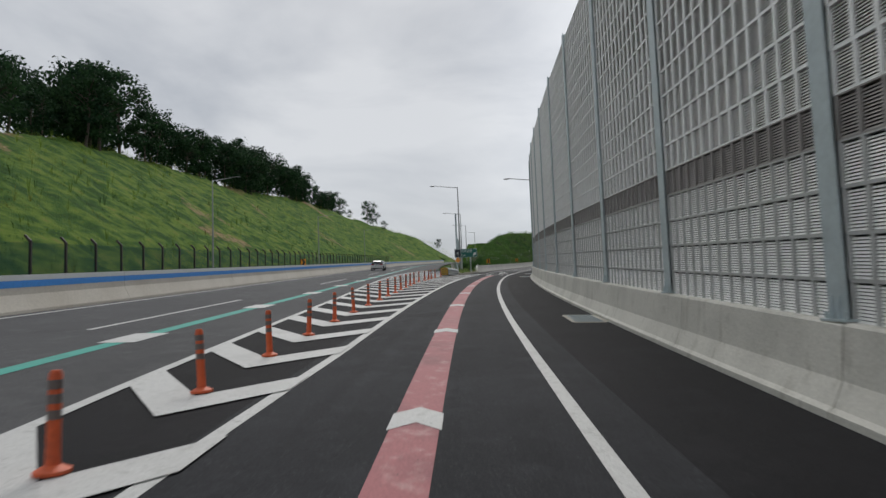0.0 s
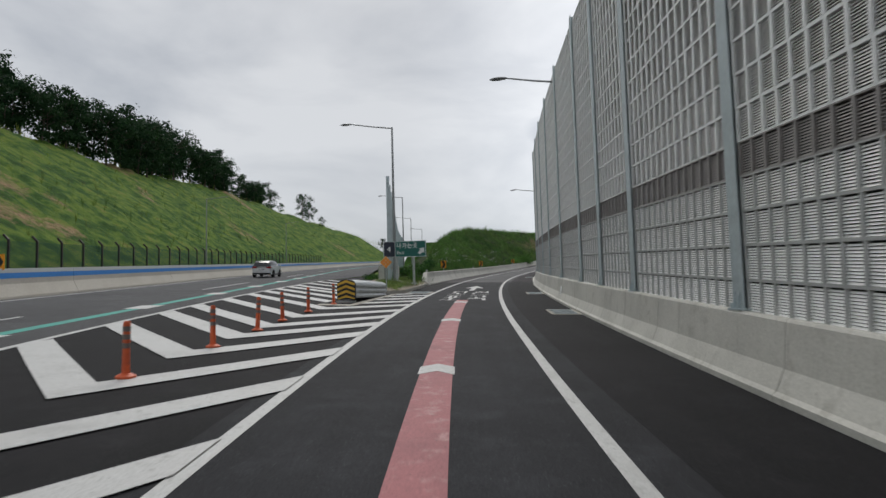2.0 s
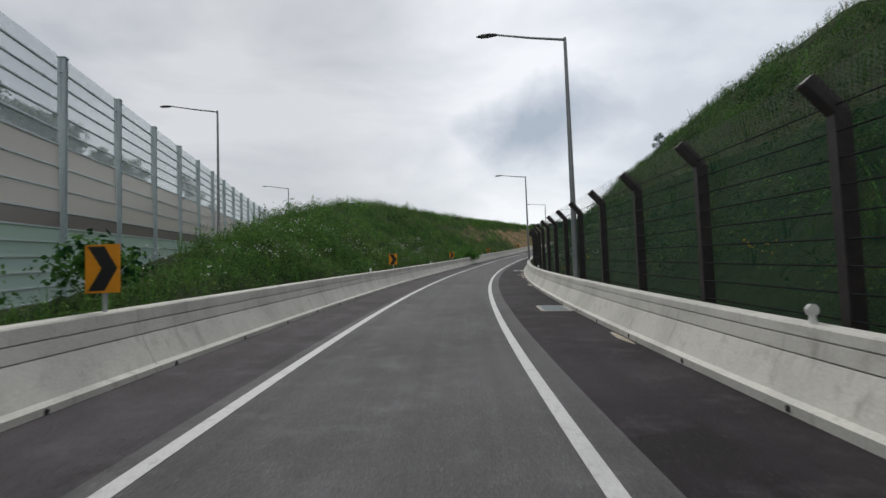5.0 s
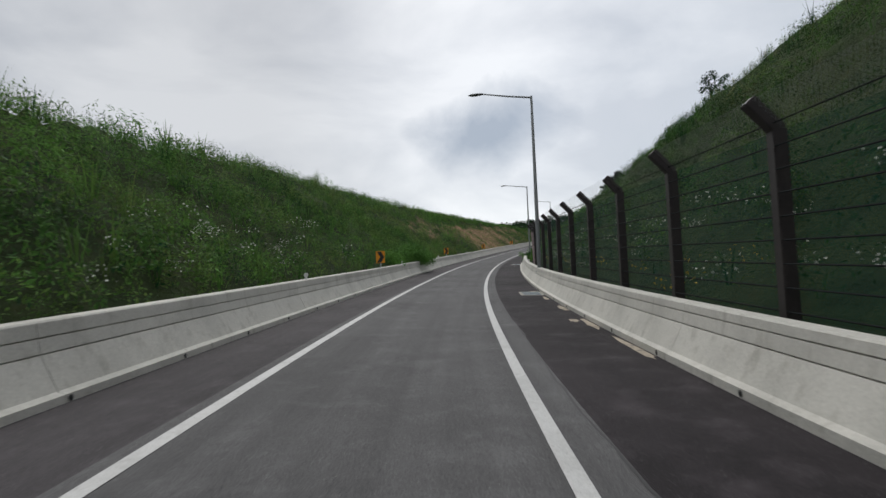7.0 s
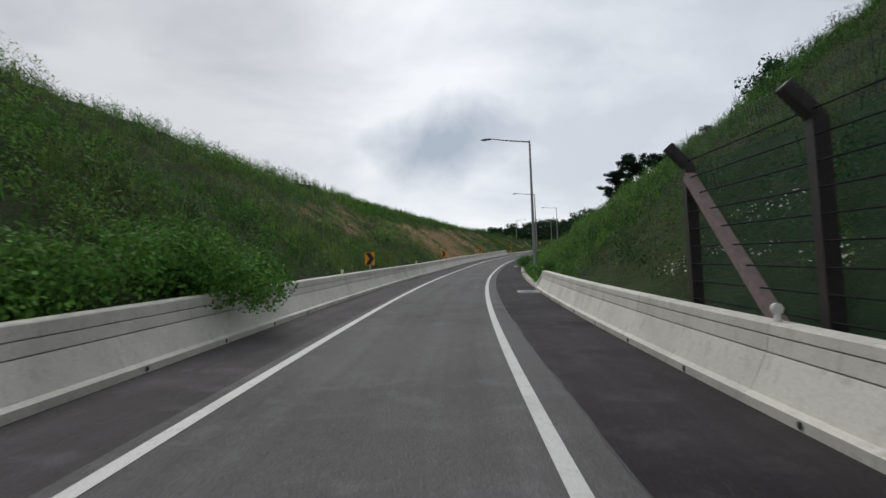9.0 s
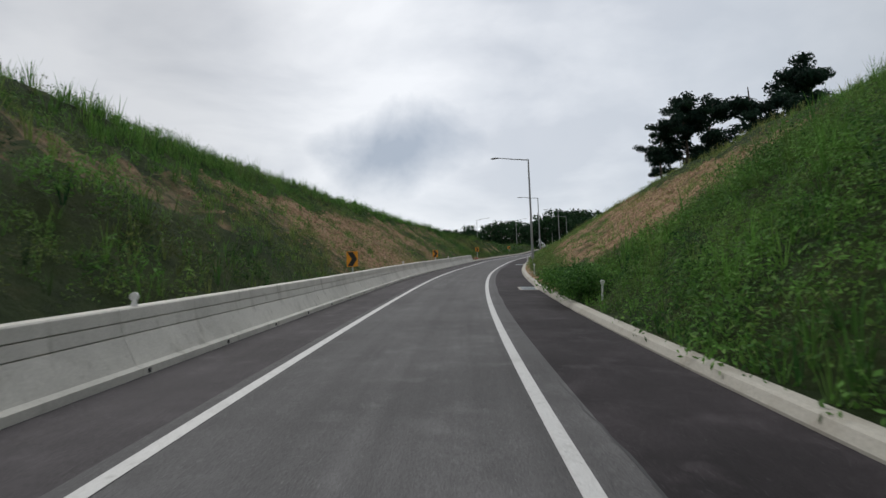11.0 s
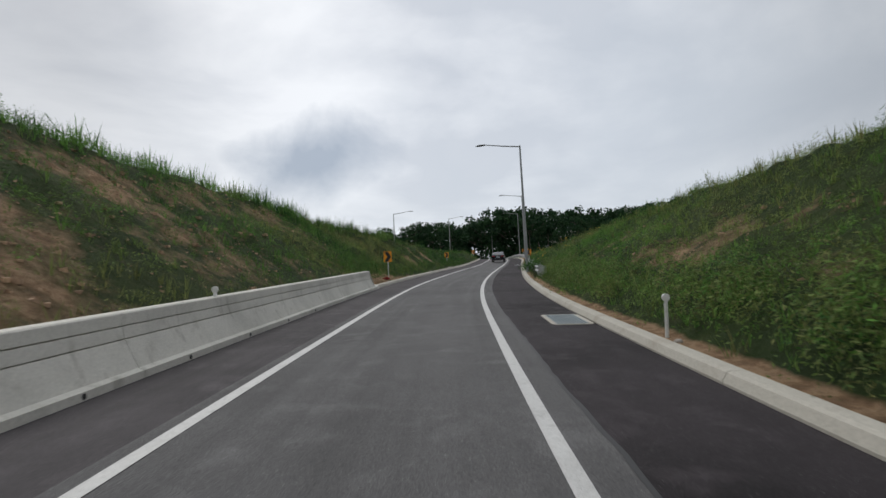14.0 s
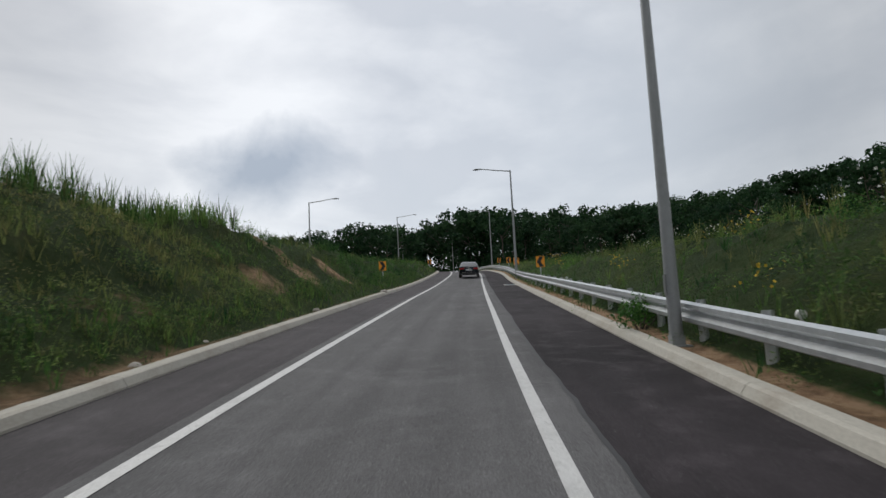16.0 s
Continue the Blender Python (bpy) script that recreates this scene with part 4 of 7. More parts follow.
def end_block(s0, s1, side, foot, z0, z1, parent):
    """Tapered end of a barrier."""
    v = []
    for s, z in ((s0, z0), (s1, z1)):
        v += [spot(s, side * foot, -0.15), spot(s, side * (foot + 0.08), min(0.12, z)), spot(s, side * (foot + 0.33), z), spot(s, side * (foot + 0.56), z), spot(s, side * (foot + 0.6), -0.15)]
    f = [(i, (i + 1) % 5, 5 + (i + 1) % 5, 5 + i) for i in range(5)] + [(0, 1, 2, 3, 4), (9, 8, 7, 6, 5)]
    part("barrier_end", Shape().add(v, f), CONCRETE, parent)


end_block(70.3, 71.39, -1, 4.84, 0.3, 0.85, left_barrier)
end_block(71.4 + 9.46 * 18, 242.6, -1, 4.84, 0.85, 0.2, left_barrier)
end_block(72.32 + 9.8 * 9, 161.6, 1, 2.1, 0.80, 0.55, fence_barrier)
KERB = [(2.14, -0.15), (2.14, 0.03), (2.2, 0.13), (2.25, 0.15), (2.42, 0.15), (2.44, 0.13), (2.44, -0.15)]
kerb_right = thing("kerb", pose(0, 0, 0), "pale concrete kerb along the outer shoulder", "kerb", kind="structure")
for k in range(29):
    a = 161.7 + 10.0 * k
    if a + 10 < S_MAX:
        sweep("kerb_stone", KERB, a, a + 9.985, KERB_CONC, kerb_right)
kerb_left = thing("kerb", pose(0, 0, 0), "pale concrete kerb along the inner shoulder", "kerb", kind="structure")
for k in range(20):
    a = 242.7 + 10.0 * k
    if a + 10 < S_MAX:
        v = []
        for w in np.linspace(0, 1, 8):
            v += [spot(a + 9.985 * w, left_kerb(a + 9.985 * w) + 2.14 - x, z) for x, z in KERB]
        n = len(KERB)
        f = [(i * n + j, i * n + (j + 1) % n, (i + 1) * n + (j + 1) % n, (i + 1) * n + j) for i in range(7) for j in range(n)] + [tuple(range(n)), tuple(range(8 * n - 1, 7 * n - 1, -1))]
        part("kerb_stone", Shape().add(v, f), KERB_CONC, kerb_left)


# ---- kerbed island at the nose of the gore ----
def island():
    right = [(58.8, -5.2), (59.25, -4.78), (60.0, -4.64), (62, -4.62), (66.7, -4.68), (70.5, -4.98), (74, -5.3)]
    left = [(74, -9.6), (71.2, -9.0), (65.7, -8.0), (62.3, -7.55), (60.3, -7.1), (59.4, -6.6), (58.85, -5.9)]
    loop = np.array(right + left)
    p = spot(loop[:, 0], loop[:, 1])
    z = paved_z(p[:, 0], p[:, 1])
    c = p[:, :2].mean(0)
    inn = p[:, :2] + (c - p[:, :2]) / np.linalg.norm(c - p[:, :2], axis=1)[:, None] * 0.2
    n = len(loop)
    top = z + 0.15
    th = thing("traffic_island", pose(0, 0, 0), "kerbed island of grass and sandy soil", "traffic island", kind="structure")
    v = [(*a, b - 0.2) for a, b in zip(p[:, :2], z)] + [(*(a + (d - a) * 0.15), b) for a, d, b in zip(p[:, :2], inn, top)] + [(*a, b) for a, b in zip(inn, top)]
    v += [(*a, b - 0.25) for a, b in zip(inn, top)]
    f = [(r * n + i, r * n + (i + 1) % n, (r + 1) * n + (i + 1) % n, (r + 1) * n + i) for r in range(3) for i in range(n)]
    part("kerb_ring", Shape().add(v, f), KERB_CONC, th)
    # planted top, domed a little
    rings, vv, ff = 7, [], []
    for r in range(rings):
        w = r / (rings - 1)
        for i in range(n):
            q = inn[i] * (1 - w) + c * w
            vv.append((*q, (top[i] - 0.02) * (1 - w) + (top.mean() + 0.22) * w + 0.03 * noise2(q[0], q[1], 2.0)))
    ff = [(r * n + i, r * n + (i + 1) % n, (r + 1) * n + (i + 1) % n, (r + 1) * n + i) for r in range(rings - 1) for i in range(n)]
    me = Shape().add(vv, ff).mesh("planted_soil", ISLAND_SOIL, soft=True)
    me.attributes.new("bare", "FLOAT", "POINT").data.foreach_set("value", np.array([0.75 if i // n < 2 else 0.35 for i in range(len(vv))], np.float32))
    part("planted_soil", me, ISLAND_SOIL, th)


island()


# ---- noise wall on the barrier ----
PANEL_KINDS = {"lower": (PANEL_LIGHT, PANEL_RIB_DARK, 0.045), "band": (PANEL_BROWN, PANEL_RIB_BROWN, 0.045), "upper": (PANEL_DARK, PANEL_RIB, 0.05)}


def louvre_panel(length, kind, cells):
    """One panel row of a bay: louvres behind a frame with upright ribs, along local y, front towards -x."""
    slat_mat, rib_mat, rib = PANEL_KINDS[kind]
    th = Shape()
    h = 0.43
    for i in range(12):
        z = 0.032 + i * 0.0318
        th.add([(-0.05, 0, z - 0.011), (-0.05, length, z - 0.011), (-0.034, length, z + 0.011), (-0.034, 0, z + 0.011), (-0.02, 0, z - 0.004), (-0.02, length, z - 0.004)], [(0, 1, 2, 3), (5, 4, 3, 2), (0, 4, 5, 1)])
    rb = Shape()
    rb.box((-0.035, length / 2, 0.009), (0.056, length, 0.018)).box((-0.035, length / 2, h - 0.008), (0.056, length, 0.015))
    for i in range(cells + 1):
        rb.box((-0.042, 0.02 + i * (length - 0.04) / cells, h / 2), (0.05, rib, h - 0.034))
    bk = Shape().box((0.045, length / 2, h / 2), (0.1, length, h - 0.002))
    return th.mesh("louvres", slat_mat), rb.mesh("panel_frame", rib_mat), bk.mesh("panel_back", PANEL_GAP_SHADE)


wall = thing("noise_wall", pose(0, 0, 0), "tall louvred aluminium noise wall with a brown band", "noise wall")
WALL_U, PANEL_Z = 2.42, 0.80
wall_posts = [5.9 - 4.66 * k for k in range(5, 0, -1)] + [5.9, 10.56, 15.25, 19.95, 24.75, 29.8, 34.35, 38.9, 43.5, 46.5, 49.4, 54.0, 58.6, 63.15, 67.5, 71.9]
post_shape = Shape()
for x in (-0.1, 0.1):
    post_shape.box((x, 0, 4.14), (0.018, 0.28, 8.28))
post_shape.box((0, 0, 4.14), (0.19, 0.012, 8.28))
post_mesh = post_shape.mesh("wall_post", STEEL_BLUE)
foot_shape = Shape().box((0, 0, 0.012), (0.34, 0.36, 0.024))
for sx in (-1, 1):
    for sy in (-1, 1):
        foot_shape.tube((sx * 0.13, sy * 0.14, 0.02), (sx * 0.13, sy * 0.14, 0.09), 0.018, n=6)
    for y in (-0.06, 0.06):
        foot_shape.prism([(sx * 0.11, 0.02), (sx * 0.165, 0.02), (sx * 0.115, 0.26)], y - 0.006, y + 0.006)
foot_mesh = foot_shape.mesh("base_plate", STEEL_BLUE)
wide = {k: louvre_panel(4.45, k, 14) for k in PANEL_KINDS}
narrow = {k: louvre_panel(2.74, k, 9) for k in PANEL_KINDS}
for s in wall_posts:
    ob = part("wall_post", post_mesh, STEEL_BLUE, wall)
    ob.matrix_basis = stand(s, WALL_U, 0.86)
    ft = part("base_plate", foot_mesh, STEEL_BLUE, ob)
for s0, s1 in zip(wall_posts, wall_posts[1:]):
    a, b = spot(s0, WALL_U, PANEL_Z), spot(s1, WALL_U, PANEL_Z)
    ln = float(np.linalg.norm(np.array(b) - np.array(a)))
    yaw = -math.degrees(math.atan2(b[0] - a[0], b[1] - a[1]))
    pitch = math.degrees(math.asin((b[2] - a[2]) / ln))
    kind, own = (wide, 4.45) if ln > 3.6 else (narrow, 2.74)
    for r in range(19):
        src = kind["lower" if r < 4 else "band" if r == 4 else "upper"]
        m = pose(a[0], a[1], a[2] + 0.01 + r * 0.4305, 0, 0, yaw) @ pose(0, 0, 0, pitch) @ pose(0, 0.13, 0) @ Matrix.Diagonal((1, (ln - 0.26) / own, 1, 1))
        ob = part("panel_back", src[2], PANEL_GAP_SHADE, wall)
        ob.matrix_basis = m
        ob.name = "panel"
        part("louvres", src[0], PANEL_LIGHT, ob)
        part("panel_frame", src[1], PANEL_RIB, ob)


# ---- highway side: median wall, far fence, translucent noise wall ----
def world_sweep(name, profile, xc, y0, y1, mat, parent, step=6.0, grade=highway_z):
    """Closed (x, z) outline pushed along the highway."""
    n = max(2, int((y1 - y0) / step) + 1)
    k, v = len(profile), []
    for y in np.linspace(y0, y1, n):
        x = xc + float(bend(y))
        v += [(x + a, y, float(grade(xc, y)) + b) for a, b in profile]
    f = [(i * k + j, i * k + (j + 1) % k, (i + 1) * k + (j + 1) % k, (i + 1) * k + j) for i in range(n - 1) for j in range(k)]
    f += [tuple(range(k)), tuple(range((n - 1) * k + k - 1, (n - 1) * k - 1, -1))]
    return part(name, Shape().add(v, f), mat, parent)


median = thing("median_wall", pose(0, 0, 0), "cream concrete median wall with a blue stripe", "wall")
for k in range(30):
    a, b = -60 + 12 * k, -60 + 12 * k + 11.98
    world_sweep("wall_segment", [(0.36, -0.1), (0.34, 0.08), (0.12, 0.55), (0.09, 1.15), (-0.09, 1.15), (-0.12, 0.55), (-0.4, -0.1)], -13.0, a, b, CREAM_WALL, median)
    world_sweep("blue_stripe", [(0.118, 0.77), (0.108, 0.98), (0.09, 0.98), (0.09, 0.77)], -13.0, a, b, BLUE_BAND, median)
    world_sweep("pale_top_band", [(0.105, 0.985), (0.10, 1.155), (0.06, 1.155), (0.06, 0.985)], -13.0, a, b, PALE_WALL, median)


def bent_post(h=2.35, arm=0.55, w=0.13):
    """Fence post with an arm leaning out at the top, towards -x."""
    sh = Shape().box((0, 0, h / 2 - 0.4), (w, w, h + 0.8))
    m = Matrix.Translation((0.02, 0, h - 0.03)) @ Matrix.Rotation(radians(-42), 4, "Y")
    sh.box((0, 0, arm / 2), (w * 0.95, w * 0.92, arm), m)
    return sh


def mesh_net(length, h, cell=0.17, r=0.004):
    """Chain-link net along y, standing at x = 0, as thin crossed wires."""
    sh = Shape()
    n = int((length + h) / cell)
    for sgn in (1, -1):
        for i in range(n):
            y0 = -h + i * cell
            a, b = max(0.0, -y0), min(h, length - y0)
            if b - a < 0.05:
                continue
            p, q = (y0 + a, a), (y0 + b, b)
            if sgn < 0:
                p, q = (length - p[0], p[1]), (length - q[0], q[1])
            d = Vector((0, q[0] - p[0], q[1] - p[1])).normalized() if True else None
            nrm = Vector((0, -d.z, d.y)) * r
            pts = [Vector((0, p[0], p[1])) - nrm, Vector((0, p[0], p[1])) + nrm, Vector((0, q[0], q[1])) + nrm, Vector((0, q[0], q[1])) - nrm]
            sh.add(pts, [(0, 1, 2, 3)])
    return sh


far_fence = thing("wire_fence", pose(0, 0, 0), "green wire fence with bent dark posts below the hill", "fence")
fp = bent_post(2.9, 0.6, 0.16).mesh("fence_post", FENCE_BROWN, 0.01)
net = mesh_net(3.6, 2.7, 0.22, 0.02).mesh("wire_net", FENCE_GREEN)
for k in range(64):
    y = 6 + 3.62 * k
    x = -27.0 + float(bend(y))
    ob = part("fence_post", fp, FENCE_BROWN, far_fence)
    ob.matrix_basis = pose(x, y, float(highway_z(x, y)) + 0.1)
    ob = part("wire_net", net, FENCE_GREEN, far_fence)
    ob.matrix_basis = pose(x, y, float(highway_z(x, y)) + 0.2) @ pose(0, 0, 0, 3.25)


clear_wall = thing("noise_wall", pose(0, 0, 0), "translucent noise wall with steel posts beside the highway", "noise wall")
cp = Shape()
for sx in (-0.09, 0.09):
    cp.box((0, sx, 3.35), (0.2, 0.014, 6.7))
cp.box((0, 0, 3.35), (0.012, 0.17, 6.7)).box((0, 0, 6.71), (0.24, 0.24, 0.03))
cp = cp.mesh("wall_post", STEEL_BLUE)
CB = 4.4
rows = [(0.0, 0.38, "a"), (0.38, 0.76, "a"), (0.76, 1.14, "a"), (1.14, 1.52, "a"), (1.52, 1.9, "a"), (1.9, 2.34, "b"), (2.34, 2.94, "c"), (2.94, 3.54, "c"), (3.54, 4.14, "c"), (4.14, 4.55, "g"), (4.55, 4.96, "g"), (4.96, 5.37, "g"), (5.37, 5.78, "g"), (5.78, 6.19, "g"), (6.19, 6.6, "g")]


def sheet(name, tint, clear, milky):
    """Plastic sheet: part see-through, part milky."""
    m = bpy.data.materials.new(name)
    m.use_nodes = True
    n, l = m.node_tree.nodes, m.node_tree.links
    b = n["Principled BSDF"]
    b.inputs["Base Color"].default_value, b.inputs["Roughness"].default_value = (*tint, 1), 0.25
    tr, tl = n.new("ShaderNodeBsdfTransparent"), n.new("ShaderNodeBsdfTranslucent")
    tr.inputs["Color"].default_value = (*[0.5 + 0.5 * c for c in tint], 1)
    tl.inputs["Color"].default_value = (*tint, 1)
    m1, m2 = n.new("ShaderNodeMixShader"), n.new("ShaderNodeMixShader")
    m1.inputs[0].default_value, m2.inputs[0].default_value = milky, clear
    l.new(b.outputs[0], m1.inputs[1])
    l.new(tl.outputs[0], m1.inputs[2])
    l.new(m1.outputs[0], m2.inputs[1])
    l.new(tr.outputs[0], m2.inputs[2])
    l.new(m2.outputs[0], n["Material Output"].inputs["Surface"])
    return m


sheets = {"a": sheet("pale_green_panel", (0.60, 0.72, 0.68), 0.35, 0.45), "b": sheet("brownish_panel", (0.30, 0.26, 0.25), 0.15, 0.3), "c": sheet("cream_panel", (0.74, 0.71, 0.67), 0.12, 0.5), "g": sheet("clear_panel", (0.80, 0.85, 0.86), 0.75, 0.5)}
panel_of, rail = {}, Shape().box((0, CB / 2, 0), (0.07, CB - 0.2, 0.035)).mesh("panel_rail", STEEL_BLUE)
for z0, z1, key in rows:
    panel_of[z0] = Shape().box((0, CB / 2, (z1 - z0) / 2), (0.012, CB - 0.2, z1 - z0 - 0.02)).mesh("panel", sheets[key])
for k in range(24):
    y = 68.4 + CB * k
    x = 1.6 + 0.022 * (y - 68) + float(bend(y))
    z = float(highway_z(x, y)) + 0.15
    yaw = -math.degrees(math.atan(0.022 + 0.0008 * max(0.0, y - 120)))
    ob = part("wall_post", cp, STEEL_BLUE, clear_wall)
    ob.matrix_basis = pose(x, y, z, 0, 0, yaw)
    if k < 23:
        m = pose(x, y, z, 0, 0, yaw) @ pose(0, 0, 0, 3.25) @ pose(0, 0.1, 0)
        for z0, z1, key in rows:
            ob = part("panel", panel_of[z0], sheets[key], clear_wall)
            ob.matrix_basis = m @ pose(0, -0.1 + 0.1, z0 + 0.1)
            if key == "g":
                ob.visible_shadow = False
            ob = part("panel_rail", rail, STEEL_BLUE, clear_wall)
            ob.matrix_basis = m @ pose(0, 0, z0 + 0.09)
world_sweep("concrete_base", [(-0.25, -0.5), (-0.25, 0.2), (0.25, 0.2), (0.25, -0.5)], 1.65, 67.6, 120, CONCRETE, clear_wall, 4.0, lambda x, y: highway_z(x, y))
abut = thing("concrete_footing", stand(68.6, -7.25, 0.1), "pale concrete footing block on the island", "footing")
part("block", Shape().box((0, 0, 0.05), (1.5, 0.9, 0.45)), CONCRETE, abut, round_=0.02)
part("upright", Shape().box((-0.55, 1.0, 0.6), (0.4, 1.2, 1.3)), CONCRETE, abut, round_=0.02)
part("lintel", Shape().box((-0.1, 1.6, 1.15), (0.9, 0.35, 0.22)), CONCRETE, abut, round_=0.02)
part("upright", Shape().box((0.26, 1.6, 0.6), (0.22, 0.35, 1.3)), CONCRETE, abut, round_=0.02)


# ---- street lamps ----
def street_lamp(m, h, arm, label, group="street lamps", tilt=0.28, head_len=0.75):
    """Tapered pole; the arm reaches towards local -x."""
    th = thing("street_lamp", m, label, "street lamp", group)
    part("base_plate", Shape().box((0, 0, 0.015), (0.36, 0.36, 0.03)).box((0, 0, 0.1), (0.2, 0.2, 0.16)), LAMP_GREY, th, round_=0.006)
    part("pole", Shape().lathe([(0.105, 0), (0.1, 0.9), (0.075, h * 0.6), (0.055, h - 0.05), (0.05, h)], 14), LAMP_GREY, th, soft=True)
    part("access_door", Shape().box((-0.1, 0, 0.95), (0.02, 0.1, 0.32)), LAMP_HEAD, th)
    e = Vector((-arm, 0, h + arm * tilt * 0.36))
    part("arm", Shape().tube((0.03, 0, h - 0.08), (-arm * 0.5, 0, h - 0.06 + arm * 0.05), 0.045, 0.038, 10).tube((-arm * 0.5, 0, h - 0.06 + arm * 0.05), e, 0.038, 0.03, 10), LAMP_GREY, th, soft=True)
    hd = Shape().lathe([(0.03, 0), (0.09, 0.06), (0.15, head_len * 0.45), (0.14, head_len * 0.75), (0.03, head_len)], 12, axis="x")
    hd.v = [(e.x + 0.08 - x, y, e.z + 0.42 * z - 0.05 * x) for x, y, z in hd.v]
    head = part("lamp_head", hd, LAMP_HEAD, th, soft=True)
    lens = Shape().lathe([(0.02, 0), (0.11, 0.06), (0.11, head_len * 0.4), (0.02, head_len * 0.5)], 10, axis="x")
    lens.v = [(e.x - 0.16 - x, y, e.z - 0.045 + 0.18 * z - 0.05 * x) for x, y, z in lens.v]
    part("lens", lens, LAMP_LENS, head, soft=True)
    return th


for s, u, low, top in ((55.0, 2.85, 0.0, 8.85), (92.9, 2.82, 0.6, 8.95), (131.0, 2.52, 0.6, 9.02), (170.5, 2.78, 0.1, 8.45), (214.5, 3.05, 0.1, 8.84), (254.6, 2.52, 0.1, 8.78), (292.0, 2.75, 0.1, 8.93), (332.0, 2.9, 0.1, 8.95), (372.0, 2.9, 0.1, 8.95)):
    street_lamp(stand(s, u, low), top - low, 2.35, "grey tapered street lamp arching over the slip road")
for x, y, top in ((1.95, 67.9, 13.75), (3.45, 108.8, 16.1), (6.0, 150.0, 18.6), (10.5, 192.0, 21.0)):
    zb = float(highway_z(x, y)) + 0.2
    street_lamp(pose(x, y, zb, 0, 0, -6), top - zb, 2.6, "grey street lamp reaching over the highway")
for x, y in ((-26.0, 66.5), (-26.0, 123.0), (-24.0, 180.0)):
    zb = float(highway_z(x, y)) - 0.1
    street_lamp(pose(x, y, zb, 0, 0, 180), 11.0, 2.6, "grey street lamp beside the far carriageway")
for x, y, z, hgt in ((110.8, 279.5, 30.3, 9.0), (135.5, 299.7, 34.0, 9.5), (152.0, 322.0, 35.5, 9.5)):
    street_lamp(pose(x, y, z - hgt, 0, 0, 140), hgt, 2.4, "grey street lamp beyond the weedy bank")


# ---- signs ----
def glyph_bars(cell, strokes, w):
    """Letter strokes as thin upright plates in x, z."""
    x0, x1, z0, z1 = cell
    sh = Shape()
    for a, b, c, d in strokes:
        p, q = Vector((x0 + a * (x1 - x0), 0, z0 + b * (z1 - z0))), Vector((x0 + c * (x1 - x0), 0, z0 + d * (z1 - z0)))
        t = (q - p).normalized() * (w / 2)
        n = Vector((-t.z, 0, t.x))
        p, q = p - t, q + t
        sh.add([p + n, q + n, q - n, p - n], [(0, 1, 2, 3)])
    return sh


NA = [(0.12, 0.35, 0.12, 0.95), (0.12, 0.35, 0.5, 0.42), (0.72, 0.0, 0.72, 1.0), (0.72, 0.55, 0.95, 0.55)]
GA = [(0.08, 0.88, 0.5, 0.88), (0.5, 0.88, 0.42, 0.5), (0.42, 0.5, 0.1, 0.2), (0.75, 0.0, 0.75, 1.0), (0.75, 0.55, 0.97, 0.55)]
NEUN = [(0.22, 0.72, 0.22, 1.0), (0.22, 0.70, 0.82, 0.70), (0.05, 0.48, 0.95, 0.48), (0.22, 0.08, 0.22, 0.3), (0.22, 0.06, 0.85, 0.06)]
GOT = [(0.2, 0.98, 0.78, 0.98), (0.78, 0.98, 0.76, 0.74), (0.5, 0.58, 0.5, 0.76), (0.05, 0.56, 0.95, 0.56), (0.5, 0.42, 0.5, 0.3), (0.5, 0.32, 0.18, 0.02), (0.5, 0.32, 0.82, 0.02)]


def text_part(word, size, x, z, mat, parent, name):
    cu = bpy.data.curves.new(name, "FONT")
    cu.body, cu.size, cu.extrude = word, size, 0.001
    tmp = bpy.data.objects.new(name, cu)
    scene.collection.objects.link(tmp)
    bpy.context.view_layer.update()
    me = bpy.data.meshes.new_from_object(tmp.evaluated_get(bpy.context.evaluated_depsgraph_get()))
    bpy.data.objects.remove(tmp)
    me.materials.clear()
    me.materials.append(mat)
    ob = part(name, me, mat, parent)
    ob.matrix_basis = pose(x, -0.03, z, 90, 0, 0)
    return ob


